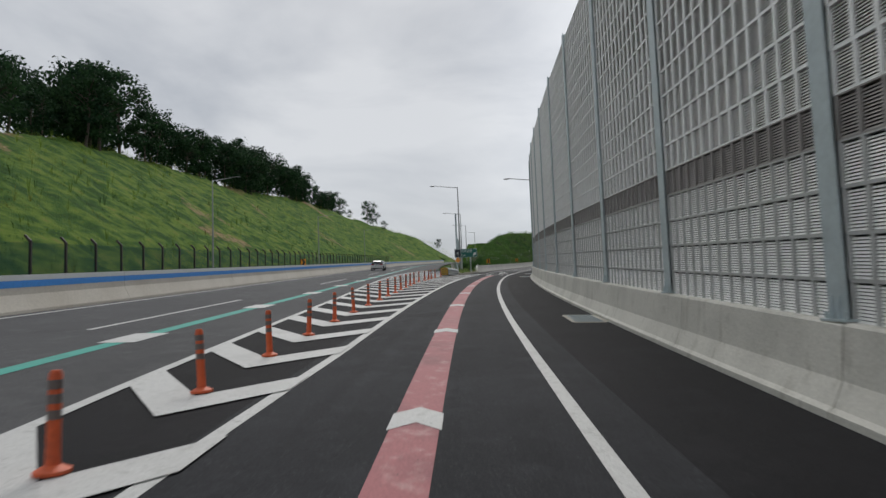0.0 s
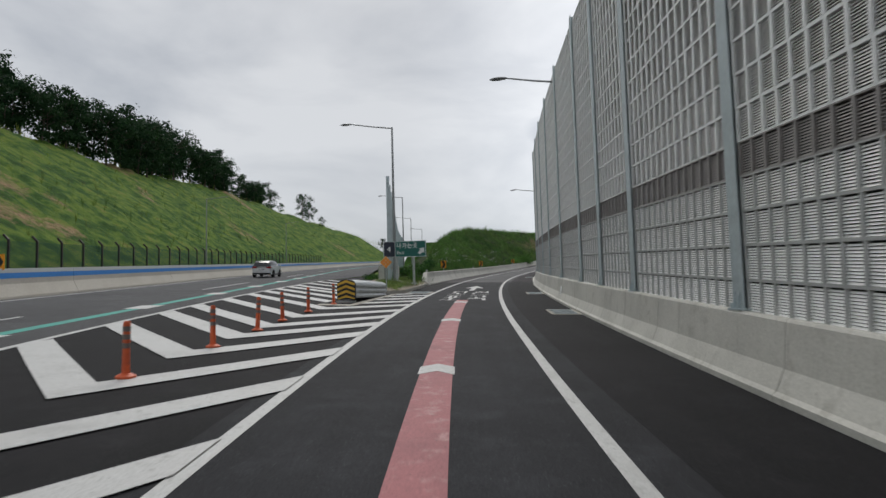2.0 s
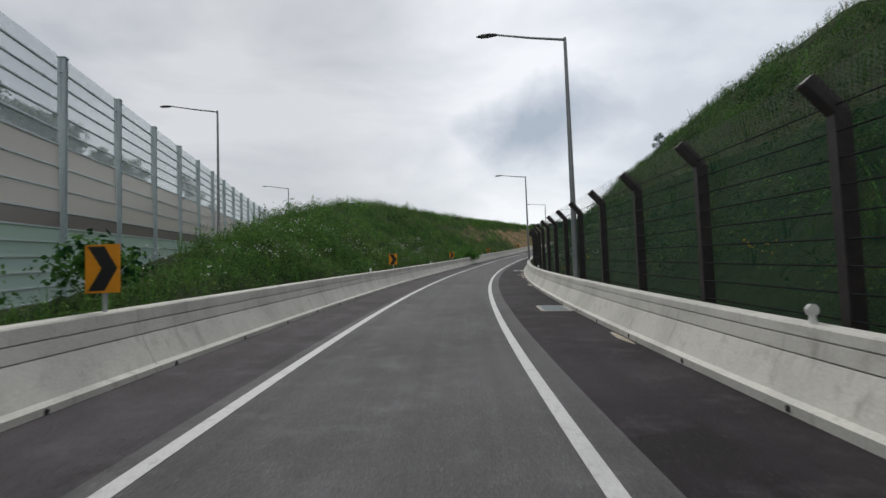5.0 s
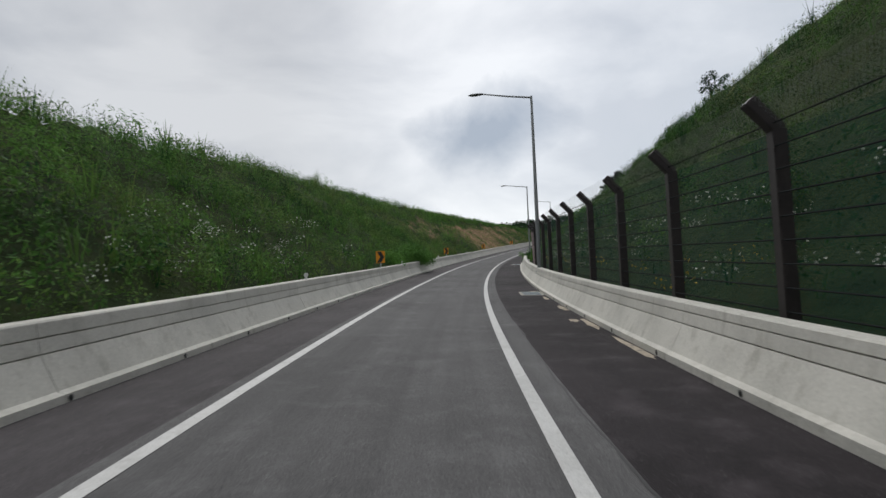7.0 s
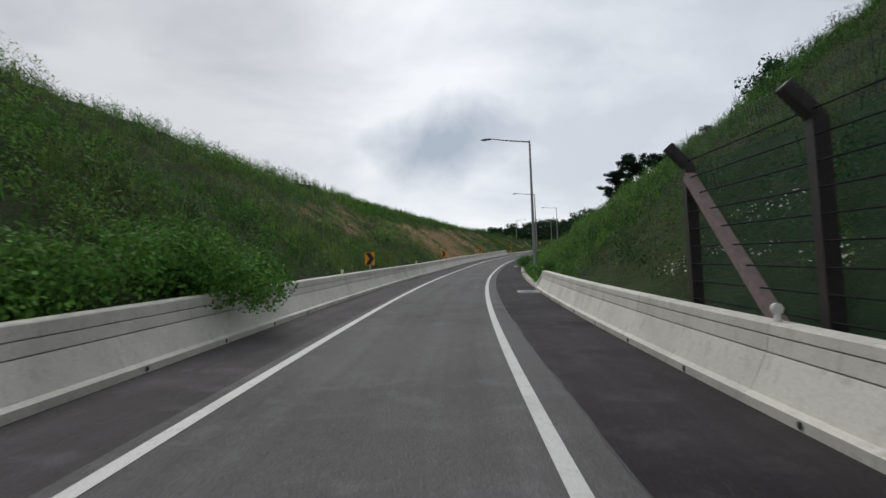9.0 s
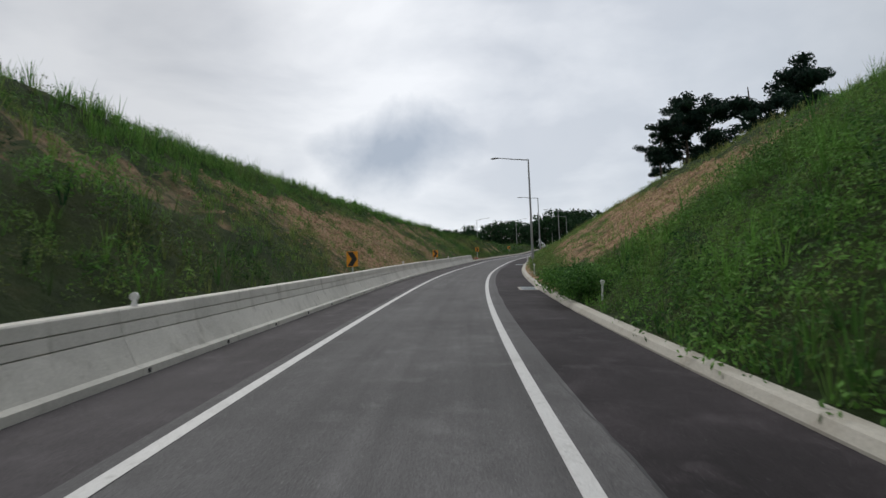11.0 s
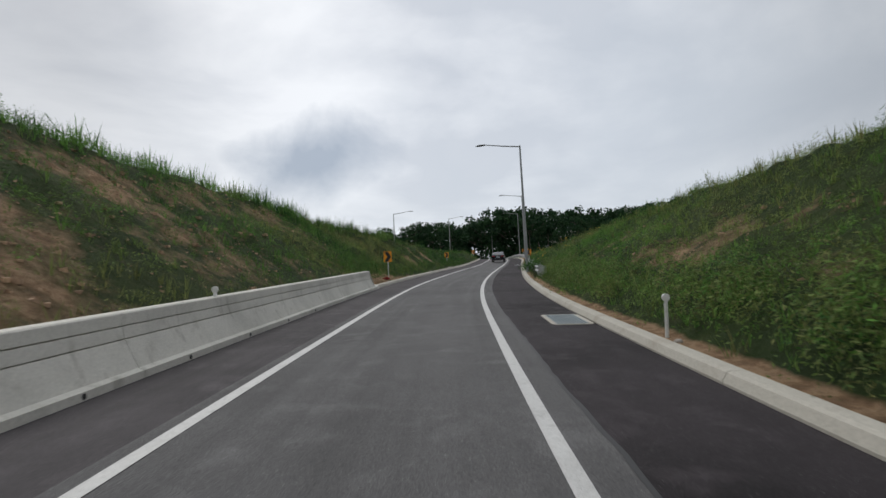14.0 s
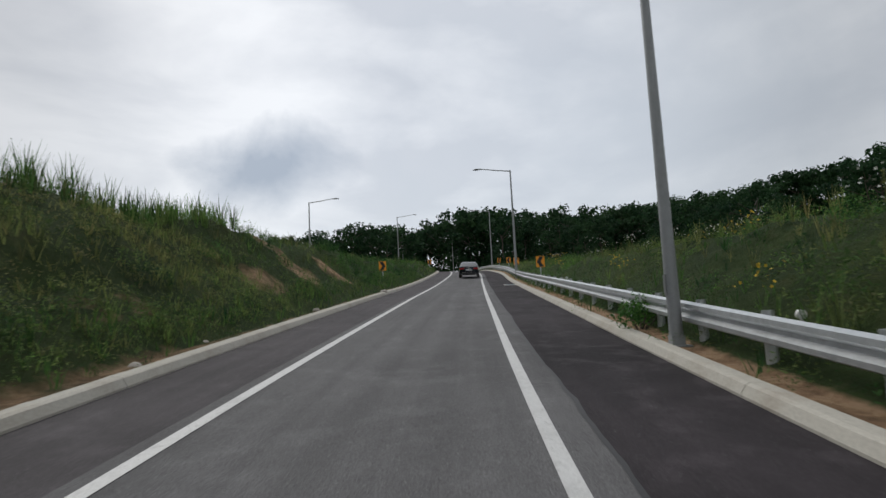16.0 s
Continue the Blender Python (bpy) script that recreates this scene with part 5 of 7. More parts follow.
def exit_sign(m):
    th = thing("exit_sign", m, "green exit sign with a navy number panel on two posts", "road sign")
    W, Hh, zb = 2.38, 0.9, 1.48
    for x in (-0.47, 0.47):
        p = part("post", Shape().tube((x, 0.09, -0.1), (x, 0.09, zb + Hh - 0.05), 0.07, n=14), GALV, th, soft=True)
        part("base_plate", Shape().box((x, 0.09, 0.0), (0.34, 0.34, 0.03)), GALV, p)
        for i in (-1, 1):
            for j in (-1, 1):
                part("bolt", Shape().tube((x + i * 0.12, 0.09 + j * 0.12, 0.0), (x + i * 0.12, 0.09 + j * 0.12, 0.07), 0.015, n=6), GALV, p)
    plate = part("plate", Shape().box((0, 0, zb + Hh / 2), (W, 0.04, Hh)), SIGN_GREEN, th, round_=0.008)
    part("number_panel", Shape().box((-W / 2 + 0.33, -0.022, zb + Hh / 2), (0.62, 0.006, Hh - 0.06)), SIGN_NAVY, th, "dark navy number panel")
    fr = Shape()
    for c, sz in (((0, -0.026, zb + 0.025), (W - 0.03, 0.006, 0.022)), ((0, -0.026, zb + Hh - 0.025), (W - 0.03, 0.006, 0.022)), ((-W / 2 + 0.025, -0.026, zb + Hh / 2), (0.022, 0.006, Hh - 0.072)),
                  ((W / 2 - 0.025, -0.026, zb + Hh / 2), (0.022, 0.006, Hh - 0.072)), ((-W / 2 + 0.655, -0.026, zb + Hh / 2), (0.022, 0.006, Hh - 0.072))):
        fr.box(c, sz)
    part("border", fr, SIGN_WHITE, th)
    text_part("4", 0.46, -W / 2 + 0.2, zb + 0.3, SIGN_WHITE, th, "number")
    text_part("Exit", 0.27, -W / 2 + 0.74, zb + 0.17, SIGN_WHITE, th, "lettering")
    for i, g in enumerate((NA, GA, NEUN, GOT)):
        x = -W / 2 + 0.75 + i * 0.295
        sh = glyph_bars((x, x + 0.25, zb + 0.5, zb + 0.78), g, 0.034)
        sh.v = [(a, -0.029, c) for a, b, c in sh.v]
        part("lettering", sh, SIGN_WHITE, th)
    ar = Shape().add([(0.72, -0.029, zb + 0.22), (0.85, -0.029, zb + 0.13), (1.0, -0.029, zb + 0.27), (1.07, -0.029, zb + 0.2), (1.08, -0.029, zb + 0.5), (0.78, -0.029, zb + 0.46), (0.87, -0.029, zb + 0.38)], [(0, 1, 2, 3, 4, 5, 6)])
    part("arrow", ar, SIGN_WHITE, th)
    return th


exit_sign(stand(65.5, -5.57, 0.27, 2) @ Matrix.Diagonal((1.07, 1.0, 1.06, 1.0)))


def chevron_sign(m, point=1, label="", post_h=1.08, two_legs=False):
    """Curve warning sign; point 1: the black arrow points to the right."""
    th = thing("chevron_sign", m, label or "orange curve sign with a black chevron on a steel post", "road sign", "chevron signs")
    part("post", Shape().tube((0, 0.03, -0.4 if post_h > 0.5 else 0.0), (0, 0.03, post_h + 0.5), 0.03, n=10), GALV, th, soft=True)
    part("plate", Shape().box((0, -0.012, post_h + 0.3), (0.46, 0.014, 0.6)), YELLOW, th, round_=0.004)
    k = point
    sh = Shape().add([(k * a, -0.0225, post_h + b) for a, b in ((-0.19, 0.575), (0.03, 0.575), (0.2, 0.3), (0.03, 0.025), (-0.19, 0.025), (-0.01, 0.3))], [(0, 1, 2, 5), (5, 2, 3, 4)])
    part("arrow", sh, BLACK, th)
    return th


for s in (80.3, 104.95, 132.4, 161.2, 190.85, 218.3):
    chevron_sign(stand(s, -5.28, 0.846, -4), 1, "orange curve sign with a black chevron on the barrier", 0.24)
for s, u in ((247.4, -5.4), (282.0, -6.3), (325.0, -6.2)):
    chevron_sign(stand(s, u, 0.1, -4), 1)
for s, u in ((277.0, 3.05), (297.0, 3.1), (309.0, 3.1), (323.0, 3.1)):
    chevron_sign(stand(s, u, 0.1, 4), -1, "orange curve sign with a black reversed chevron")
chevron_sign(pose(-13.05, 55.0, float(highway_z(-13, 55)) + 0.75), 1, "orange curve sign above the median wall", 0.35)


def marker_sign(m):
    th = thing("diamond_marker", m, "orange diamond hazard marker on a grey post", "road sign")
    part("post", Shape().tube((0, 0.03, -0.3), (0, 0.03, 1.3), 0.03, n=10), GALV, th, soft=True)
    d = 0.3
    part("plate", Shape().prism([(0, 1.35 - d), (d, 1.35), (0, 1.35 + d), (-d, 1.35)], -0.01, 0.01), MARKER_BACK, th)
    r = Matrix.Translation((0, 0, 1.35)) @ Matrix.Rotation(radians(45), 4, "Y")
    for i in (-1, 0, 1):
        for j in (-1, 0, 1):
            sh = Shape().lathe([(0.066, -0.016), (0.066, -0.011)], 12, (i * 0.134, 0, j * 0.134), "y")
            sh.v = [tuple(r @ Vector(p)) for p in sh.v]
            part("reflector", sh, ORANGE_SIGN, th)
    return th


marker_sign(stand(58.9, -5.35, 0.16))


# ---- orange delineator posts in the gore ----
def delineator(m):
    th = thing("delineator_post", m, "orange flexible delineator post with grey reflective bands", "delineator post", "gore delineators")
    part("base", Shape().lathe([(0.12, 0), (0.12, 0.025), (0.07, 0.05), (0.05, 0.06)], 14), ORANGE, th, soft=True)
    part("tube", Shape().lathe([(0.05, 0.05), (0.046, 0.2), (0.043, 0.68), (0.03, 0.71)], 14), ORANGE, th, soft=True)
    for z in (0.37, 0.48, 0.58):
        part("band", Shape().lathe([(0.0465, z), (0.0465, z + 0.065)], 14), REFLECT_DARK, th, soft=True)
    return th


first = None
for a in [v for v in stroke_tips if -2 < v < 50]:
    s = a + float(np.interp(a, [20, 41, 50], [1.0, 1.15, 2.1]))
    u = float(gore_middle(s)) + float(np.interp(a, [24, 33, 41, 46], [0.03, 0.2, 0.2, -0.1]))
    p = spot(s, u)
    m = pose(p[0], p[1], float(paved_z(p[:1], p[1:2])[0]) + 0.02, 0, 0, heading(s)) @ pose(0, 0, 0, random.uniform(-2, 2), random.uniform(-2, 3), random.uniform(0, 360))
    first = copy_thing(first, m) if first else delineator(m)


# ---- crash cushion ----
def crash_cushion():
    th = thing("crash_cushion", stand(52.4, -5.6, 0.03, -2.2), "ribbed steel crash cushion with a yellow and black chevron face", "crash cushion")
    L, w, h = 5.25, 0.34, 0.85
    nose = [(-w, 0.12), (w, 0.12), (w, 0.72)] + [(w * math.cos(a), 0.72 + 0.2 * math.sin(a)) for a in np.linspace(0.3, math.pi - 0.3, 7)] + [(-w, 0.72)]
    part("nose", Shape().prism(nose, -0.06, 0.08), BLACK, th, "black rubber nose with chevrons", round_=0.01)
    for i in range(4):
        z = 0.13 + i * 0.2
        for sx in (-1, 1):
            q = [(sx * 0.0, z + 0.17), (sx * 0.0, z + 0.07), (sx * (w - 0.02), z - 0.06 if i else 0.13), (sx * (w - 0.02), z + 0.04)]
            q = [(x, max(zz, 0.125)) for x, zz in q]
            part("yellow_chevron", Shape().add([(x, -0.066, zz) for x, zz in q], [(0, 1, 2, 3)]), YELLOW_BLACK, th)
    part("skid", Shape().box((0, -0.05, 0.03), (0.6, 0.5, 0.07)), GALV, th, round_=0.01)
    for i in range(7):
        y0, y1 = 0.1 + i * L / 7, 0.1 + (i + 1) * L / 7 + 0.03
        o = 0.006 * (i % 2)
        for sx in (-1, 1):
            pr = [(0, 0.16), (0.05, 0.2), (0.05, 0.27), (0, 0.33), (0, 0.38), (0.05, 0.43), (0.05, 0.5), (0, 0.55), (0, 0.6), (0.05, 0.64), (0.05, 0.7), (0.0, 0.74)]
            sh = Shape()
            v = [(sx * (w - 0.05 + x + o), y, z) for y in (y0, y1) for x, z in pr]
            n = len(pr)
            sh.add(v, [(j, j + 1, n + j + 1, n + j) for j in range(n - 1)])
            part("side_rail", sh, GALV, th)
        pr = [(w - 0.02 + o, 0.74)] + [((w - 0.02 + o) * math.cos(a), 0.74 + (0.19 + o) * math.sin(a)) for a in np.linspace(0.2, math.pi - 0.2, 9)] + [(-w + 0.02 - o, 0.74)]
        n = len(pr)
        part("top_cover", Shape().add([(x, y, z) for y in (y0, y1) for x, z in pr], [(j, j + 1, n + j + 1, n + j) for j in range(n - 1)]), GALV, th, soft=True)
    part("rear_frame", Shape().box((0, L + 0.15, 0.42), (0.5, 0.1, 0.84)), GALV, th)
    th.scale.z = 0.9
    return th


crash_cushion()


# ---- drain grates ----
def drain_grate(s0, s1, u0, u1):
    p = spot((s0 + s1) / 2, (u0 + u1) / 2)
    z = float(paved_z(p[:1], p[1:2])[0])
    tilt = math.degrees(math.atan(np.interp((s0 + s1) / 2, STA, TAN[:, 2])))
    th = thing("drain_grate", pose(p[0], p[1], z, 0, 0, heading((s0 + s1) / 2)) @ pose(0, 0, 0, tilt, math.degrees(math.atan(FALL)), 0), "steel drain grate in a concrete frame on the shoulder", "drain grate", "drain grates")
    L, W = s1 - s0, u1 - u0
    # no depth here: a flat dark plate stands in for the shaded pit
    part("pit_shade_plate", Shape().box((0, 0, 0.004), (W, L, 0.006)), HOLE_SHADE, th)
    fr = Shape()
    for c, sz in (((0, -L / 2, 0.006), (W, 0.1, 0.014)), ((0, L / 2, 0.006), (W, 0.1, 0.014)), ((-W / 2, 0, 0.006), (0.1, L - 0.1, 0.014)), ((W / 2, 0, 0.006), (0.1, L - 0.1, 0.014))):
        fr.box(c, sz)
    part("frame", fr, KERB_CONC, th)
    n = int((L - 0.1) / 0.075)
    for i in range(n):
        part("bar", Shape().box((0, -L / 2 + 0.08 + i * (L - 0.16) / (n - 1), 0.013), (W - 0.1, 0.014, 0.012)), GRATE_STEEL, th)
    for i in range(9):
        part("cross_bar", Shape().box((-W / 2 + 0.07 + i * (W - 0.14) / 8, 0, 0.0135), (0.022, L - 0.1, 0.013)), GRATE_STEEL, th)


for s0, s1, u0, u1 in ((13.95, 15.6, 1.27, 2.0), (47.9, 49.5, 1.27, 2.02), (58.78, 60.5, 1.3, 2.02), (59.2, 61.1, -4.48, -3.4), (89.2, 90.8, 1.27, 2.03), (124.4, 126.05, 1.29, 2.03), (158.2, 159.5, 1.28, 2.03), (192.4, 194.2, 1.4, 2.1), (227.5, 229.4, 1.27, 2.05), (283.6, 285.1, 1.4, 2.1)):
    drain_grate(s0, s1, u0, u1)


# solid dark plugs imitate the shade of drain holes at the barrier foot
for k in range(64):
    s = 73.6 + 2.55 * k
    if s < 233:
        ob = part("drain_hole", Shape().tube((0, 0, 0), (0.05, 0, 0), 0.035, n=10), HOLE_SHADE, left_barrier)
        ob.matrix_basis = stand(s, -4.83, 0.05, 180)
    if s < 158:
        ob = part("drain_hole", Shape().tube((0, 0, 0), (0.05, 0, 0), 0.035, n=10), HOLE_SHADE, fence_barrier)
        ob.matrix_basis = stand(s, 2.09, 0.05)


def sand_patch(s, u, ls, lu, seed):
    """Low spill of pale sand on the shoulder with an uneven rim."""
    rng = np.random.default_rng(seed)
    n, v, f = 14, [(s, u, 0.016)], []
    for ring, (k, z) in enumerate(((0.55, 0.012), (1.0, 0.003))):
        for i in range(n):
            a = 2 * math.pi * i / n
            w = k * rng.uniform(0.7, 1.2)
            v.append((s + math.cos(a) * ls * w, min(2.07, u + math.sin(a) * lu * w), z))
    f = [(0, 1 + i, 1 + (i + 1) % n) for i in range(n)] + [(1 + i, 1 + n + i, 1 + n + (i + 1) % n, 1 + (i + 1) % n) for i in range(n)]
    sh = Shape().add([tuple(spot(*q)) for q in v], f)
    tagged(new("sand", sh.mesh("sand", SAND)), "pale sand washed onto the shoulder beside the barrier", "sand", kind="stuff")


for s, u, ls, lu in ((116.5, 1.76, 0.28, 0.12), (115.9, 2.0, 1.0, 0.1), (119.5, 2.0, 0.8, 0.1), (123.0, 1.95, 0.7, 0.08), (126.2, 1.85, 0.5, 0.16), (112.6, 2.0, 1.2, 0.09), (84.0, 2.0, 0.8, 0.08), (103.5, 2.0, 1.1, 0.09)):
    sand_patch(s, u, ls, lu, int(s))


# ---- roadside wire fence on the right-hand bank ----
fence = thing("wire_fence", pose(0, 0, 0), "green chain-link fence with barbed strands on bent brown posts", "fence")
fpost = bent_post(2.28, 0.5, 0.17).mesh("fence_post", FENCE_BROWN, 0.012)
fnet = mesh_net(3.41, 2.25, 0.065, 0.0048).mesh("wire_net", FENCE_GREEN)
fnet_top = mesh_net(3.41, 0.5, 0.085, 0.0028).mesh("wire_net", GALV)
FENCE_U = 3.02
posts = [144.25 - 3.43 * k for k in range(21)]
for i, s in enumerate(posts):
    ob = part("fence_post", fpost, FENCE_BROWN, fence)
    ob.matrix_basis = stand(s, FENCE_U, 0.64)
    if i + 1 < len(posts):
        a, b = spot(posts[i + 1], FENCE_U + 0.02, 0.64), spot(s, FENCE_U + 0.02, 0.64)
        yaw = -math.degrees(math.atan2(b[0] - a[0], b[1] - a[1]))
        m = pose(*a, 0, 0, yaw) @ pose(0, 0, 0, math.degrees(math.asin((b[2] - a[2]) / 3.43)))
        ob = part("wire_net", fnet, FENCE_GREEN, fence)
        ob.matrix_basis = m @ pose(0.05, 0, 0.02)
        ob = part("wire_net", fnet_top, GALV, fence)
        ob.matrix_basis = m @ pose(0.02, 0, 2.26) @ pose(0, 0, 0, 0, -42, 0)
        for j in range(9):
            st = Shape().tube((-0.09, 0, 0.0), (-0.09, 3.43, 0.0), 0.010, n=5, caps=False)
            for q in range(12):
                y = 0.15 + q * 0.28
                st.tube((-0.115, y, -0.02), (-0.065, y + 0.03, 0.02), 0.004, n=4)
            ob = part("barbed_strand", st, WIRE_DARK, fence)
            ob.matrix_basis = m @ pose(0, 0, 0.18 + j * 0.27)
a, b = Vector(spot(144.15, FENCE_U - 0.04, 2.75)), Vector(spot(141.5, FENCE_U - 0.06, 0.5))
br = part("brace", Shape().box((0, 0, (b - a).length / 2), (0.13, 0.16, (b - a).length)), FENCE_PALE, fence, "weathered slanting brace")
br.matrix_basis = Matrix.Translation(a) @ (b - a).to_track_quat("Z", "X").to_matrix().to_4x4()
a, b = Vector(spot(posts[-1] + 0.1, FENCE_U - 0.04, 2.75)), Vector(spot(posts[-1] + 2.7, FENCE_U - 0.06, 0.5))
br = part("brace", Shape().box((0, 0, (b - a).length / 2), (0.13, 0.16, (b - a).length)), FENCE_PALE, fence, "weathered slanting brace")
br.matrix_basis = Matrix.Translation(a) @ (b - a).to_track_quat("Z", "X").to_matrix().to_4x4()


# ---- guardrail ----
def guardrail(s0, s1, u):
    th = thing("guardrail", pose(0, 0, 0), "galvanized steel guardrail with a rounded end", "guardrail")
    prof = [(0.0, 0.46), (-0.07, 0.49), (-0.075, 0.55), (0.0, 0.6), (0.0, 0.65), (-0.075, 0.70), (-0.07, 0.76), (0.0, 0.79)]
    k = 0
    s = s0
    while s < s1:
        e = min(s + 4.0, s1)
        n, v = 5, []
        for q in np.linspace(s, e + 0.08, n):
            v += [spot(q, u + a + 0.003 * (k % 2), b) for a, b in prof] + [spot(q, u + a + 0.012 + 0.003 * (k % 2), b) for a, b in reversed(prof)]
        c = 2 * len(prof)
        f = [(i * c + j, i * c + (j + 1) % c, (i + 1) * c + (j + 1) % c, (i + 1) * c + j) for i in range(n - 1) for j in range(c)] + [tuple(range(c)), tuple(range((n - 1) * c, n * c))]
        part("rail", Shape().add(v, f), GALV, th)
        for q in (s + 0.3, s + 2.3):
            if q < s1:
                po = part("post", Shape().tube((0, 0, -0.3), (0, 0, 0.82), 0.07, n=12), GALV, th, soft=True)
                po.matrix_basis = stand(q, u + 0.16, 0.0)
        s, k = e, k + 1
    v, n = [], 12
    for i in range(n):
        a = math.pi * i / (n - 1)
        for z in (0.44, 0.8):
            p = spot(s0 - 0.26 * math.sin(a), u - 0.03 + 0.2 * (1 - math.cos(a)), z)
            v.append(p)
    part("end_shoe", Shape().add(v, [(2 * i, 2 * i + 1, 2 * i + 3, 2 * i + 2) for i in range(n - 1)]), GALV, th, "rounded steel end plate", soft=True)
    return th


guardrail(244.2, 360.0, 2.74)


# ---- small white reflector posts ----
def reflector_post(m, h, label):
    th = thing("reflector_post", m, label, "reflector post", "white reflectors")
    if h > 0.3:
        part("stake", Shape().lathe([(0.03, -0.1), (0.03, h - 0.08), (0.026, h)], 10), WHITE_PLASTIC, th, soft=True)
    else:
        part("stake", Shape().lathe([(0.05, 0.0), (0.035, 0.04), (0.03, h)], 10), WHITE_PLASTIC, th, soft=True)
    part("disc", Shape().lathe([(0.02, -0.03), (0.06, -0.025), (0.06, 0.025), (0.02, 0.03)], 14, (0, 0, h + 0.03), "y"), WHITE_PLASTIC, th, soft=True)
    return th


for s in (71.9, 99.0, 120.0, 139.0, 156.0, 176.0, 204.0, 226.0):
    reflector_post(stand(s, -5.28, 0.85), 0.1, "white round reflector on the barrier top")
for s in (79.0, 104.6, 141.0):
    reflector_post(stand(s, 2.56, 0.80), 0.1, "white round reflector on the barrier top")
for s, u in ((184.0, 2.95), (203.0, 2.7), (224.5, 2.55), (252.6, 3.3), (270.0, 3.3)):
    reflector_post(stand(s, u, 0.1) @ pose(0, 0, 0, 2, 2, 0), 0.62, "slim white reflector post behind the kerb")

# ---- dropped cloth and stones ----
cl = Shape()
n = 14
pts = []
for i in range(n):
    for j in range(n):
        x, y = (i / (n - 1) - 0.5) * 1.15, (j / (n - 1) - 0.5) * 0.8
        pts.append((x + 0.06 * math.sin(5 * y + i), y + 0.05 * math.cos(4 * x), 0.05 + 0.05 * math.sin(9 * x + 3 * y) + 0.05 * math.cos(11 * y - 4 * x)))
cl.add(pts, [(i * n + j, i * n + j + 1, (i + 1) * n + j + 1, (i + 1) * n + j) for i in range(n - 1) for j in range(n - 1)])
cloth = new("crumpled_cloth", cl.mesh("crumpled_cloth", CLOTH, soft=True))
cloth.matrix_basis = stand(246.9, -5.85, 0.2, 30)
tagged(cloth, "crumpled red cloth lying on the sandy verge", "cloth")
for i, (s, u, r) in enumerate(((206.5, 2.62, 0.09), (224.0, 2.55, 0.07), (253.5, -5.35, 0.11), (256.0, -5.5, 0.08), (259.5, 2.7, 0.07), (263.2, -5.4, 0.13), (275.0, -5.15, 0.2))):
    bm = bmesh.new()
    bmesh.ops.create_icosphere(bm, subdivisions=2, radius=r)
    for v in bm.verts:
        v.co *= 1 + 0.3 * noise.noise(v.co * 9 + Vector((i, 0, 0)))
        v.co.z *= 0.7
    me = bpy.data.meshes.new("stone")
    bm.to_mesh(me)
    bm.free()
    me.materials.append(STONE)
    ob = new("stone", me)
    ob.matrix_basis = stand(s, u, 0.13)
    tagged(ob, "loose grey stone on the verge behind the kerb", "stone", "verge stones")


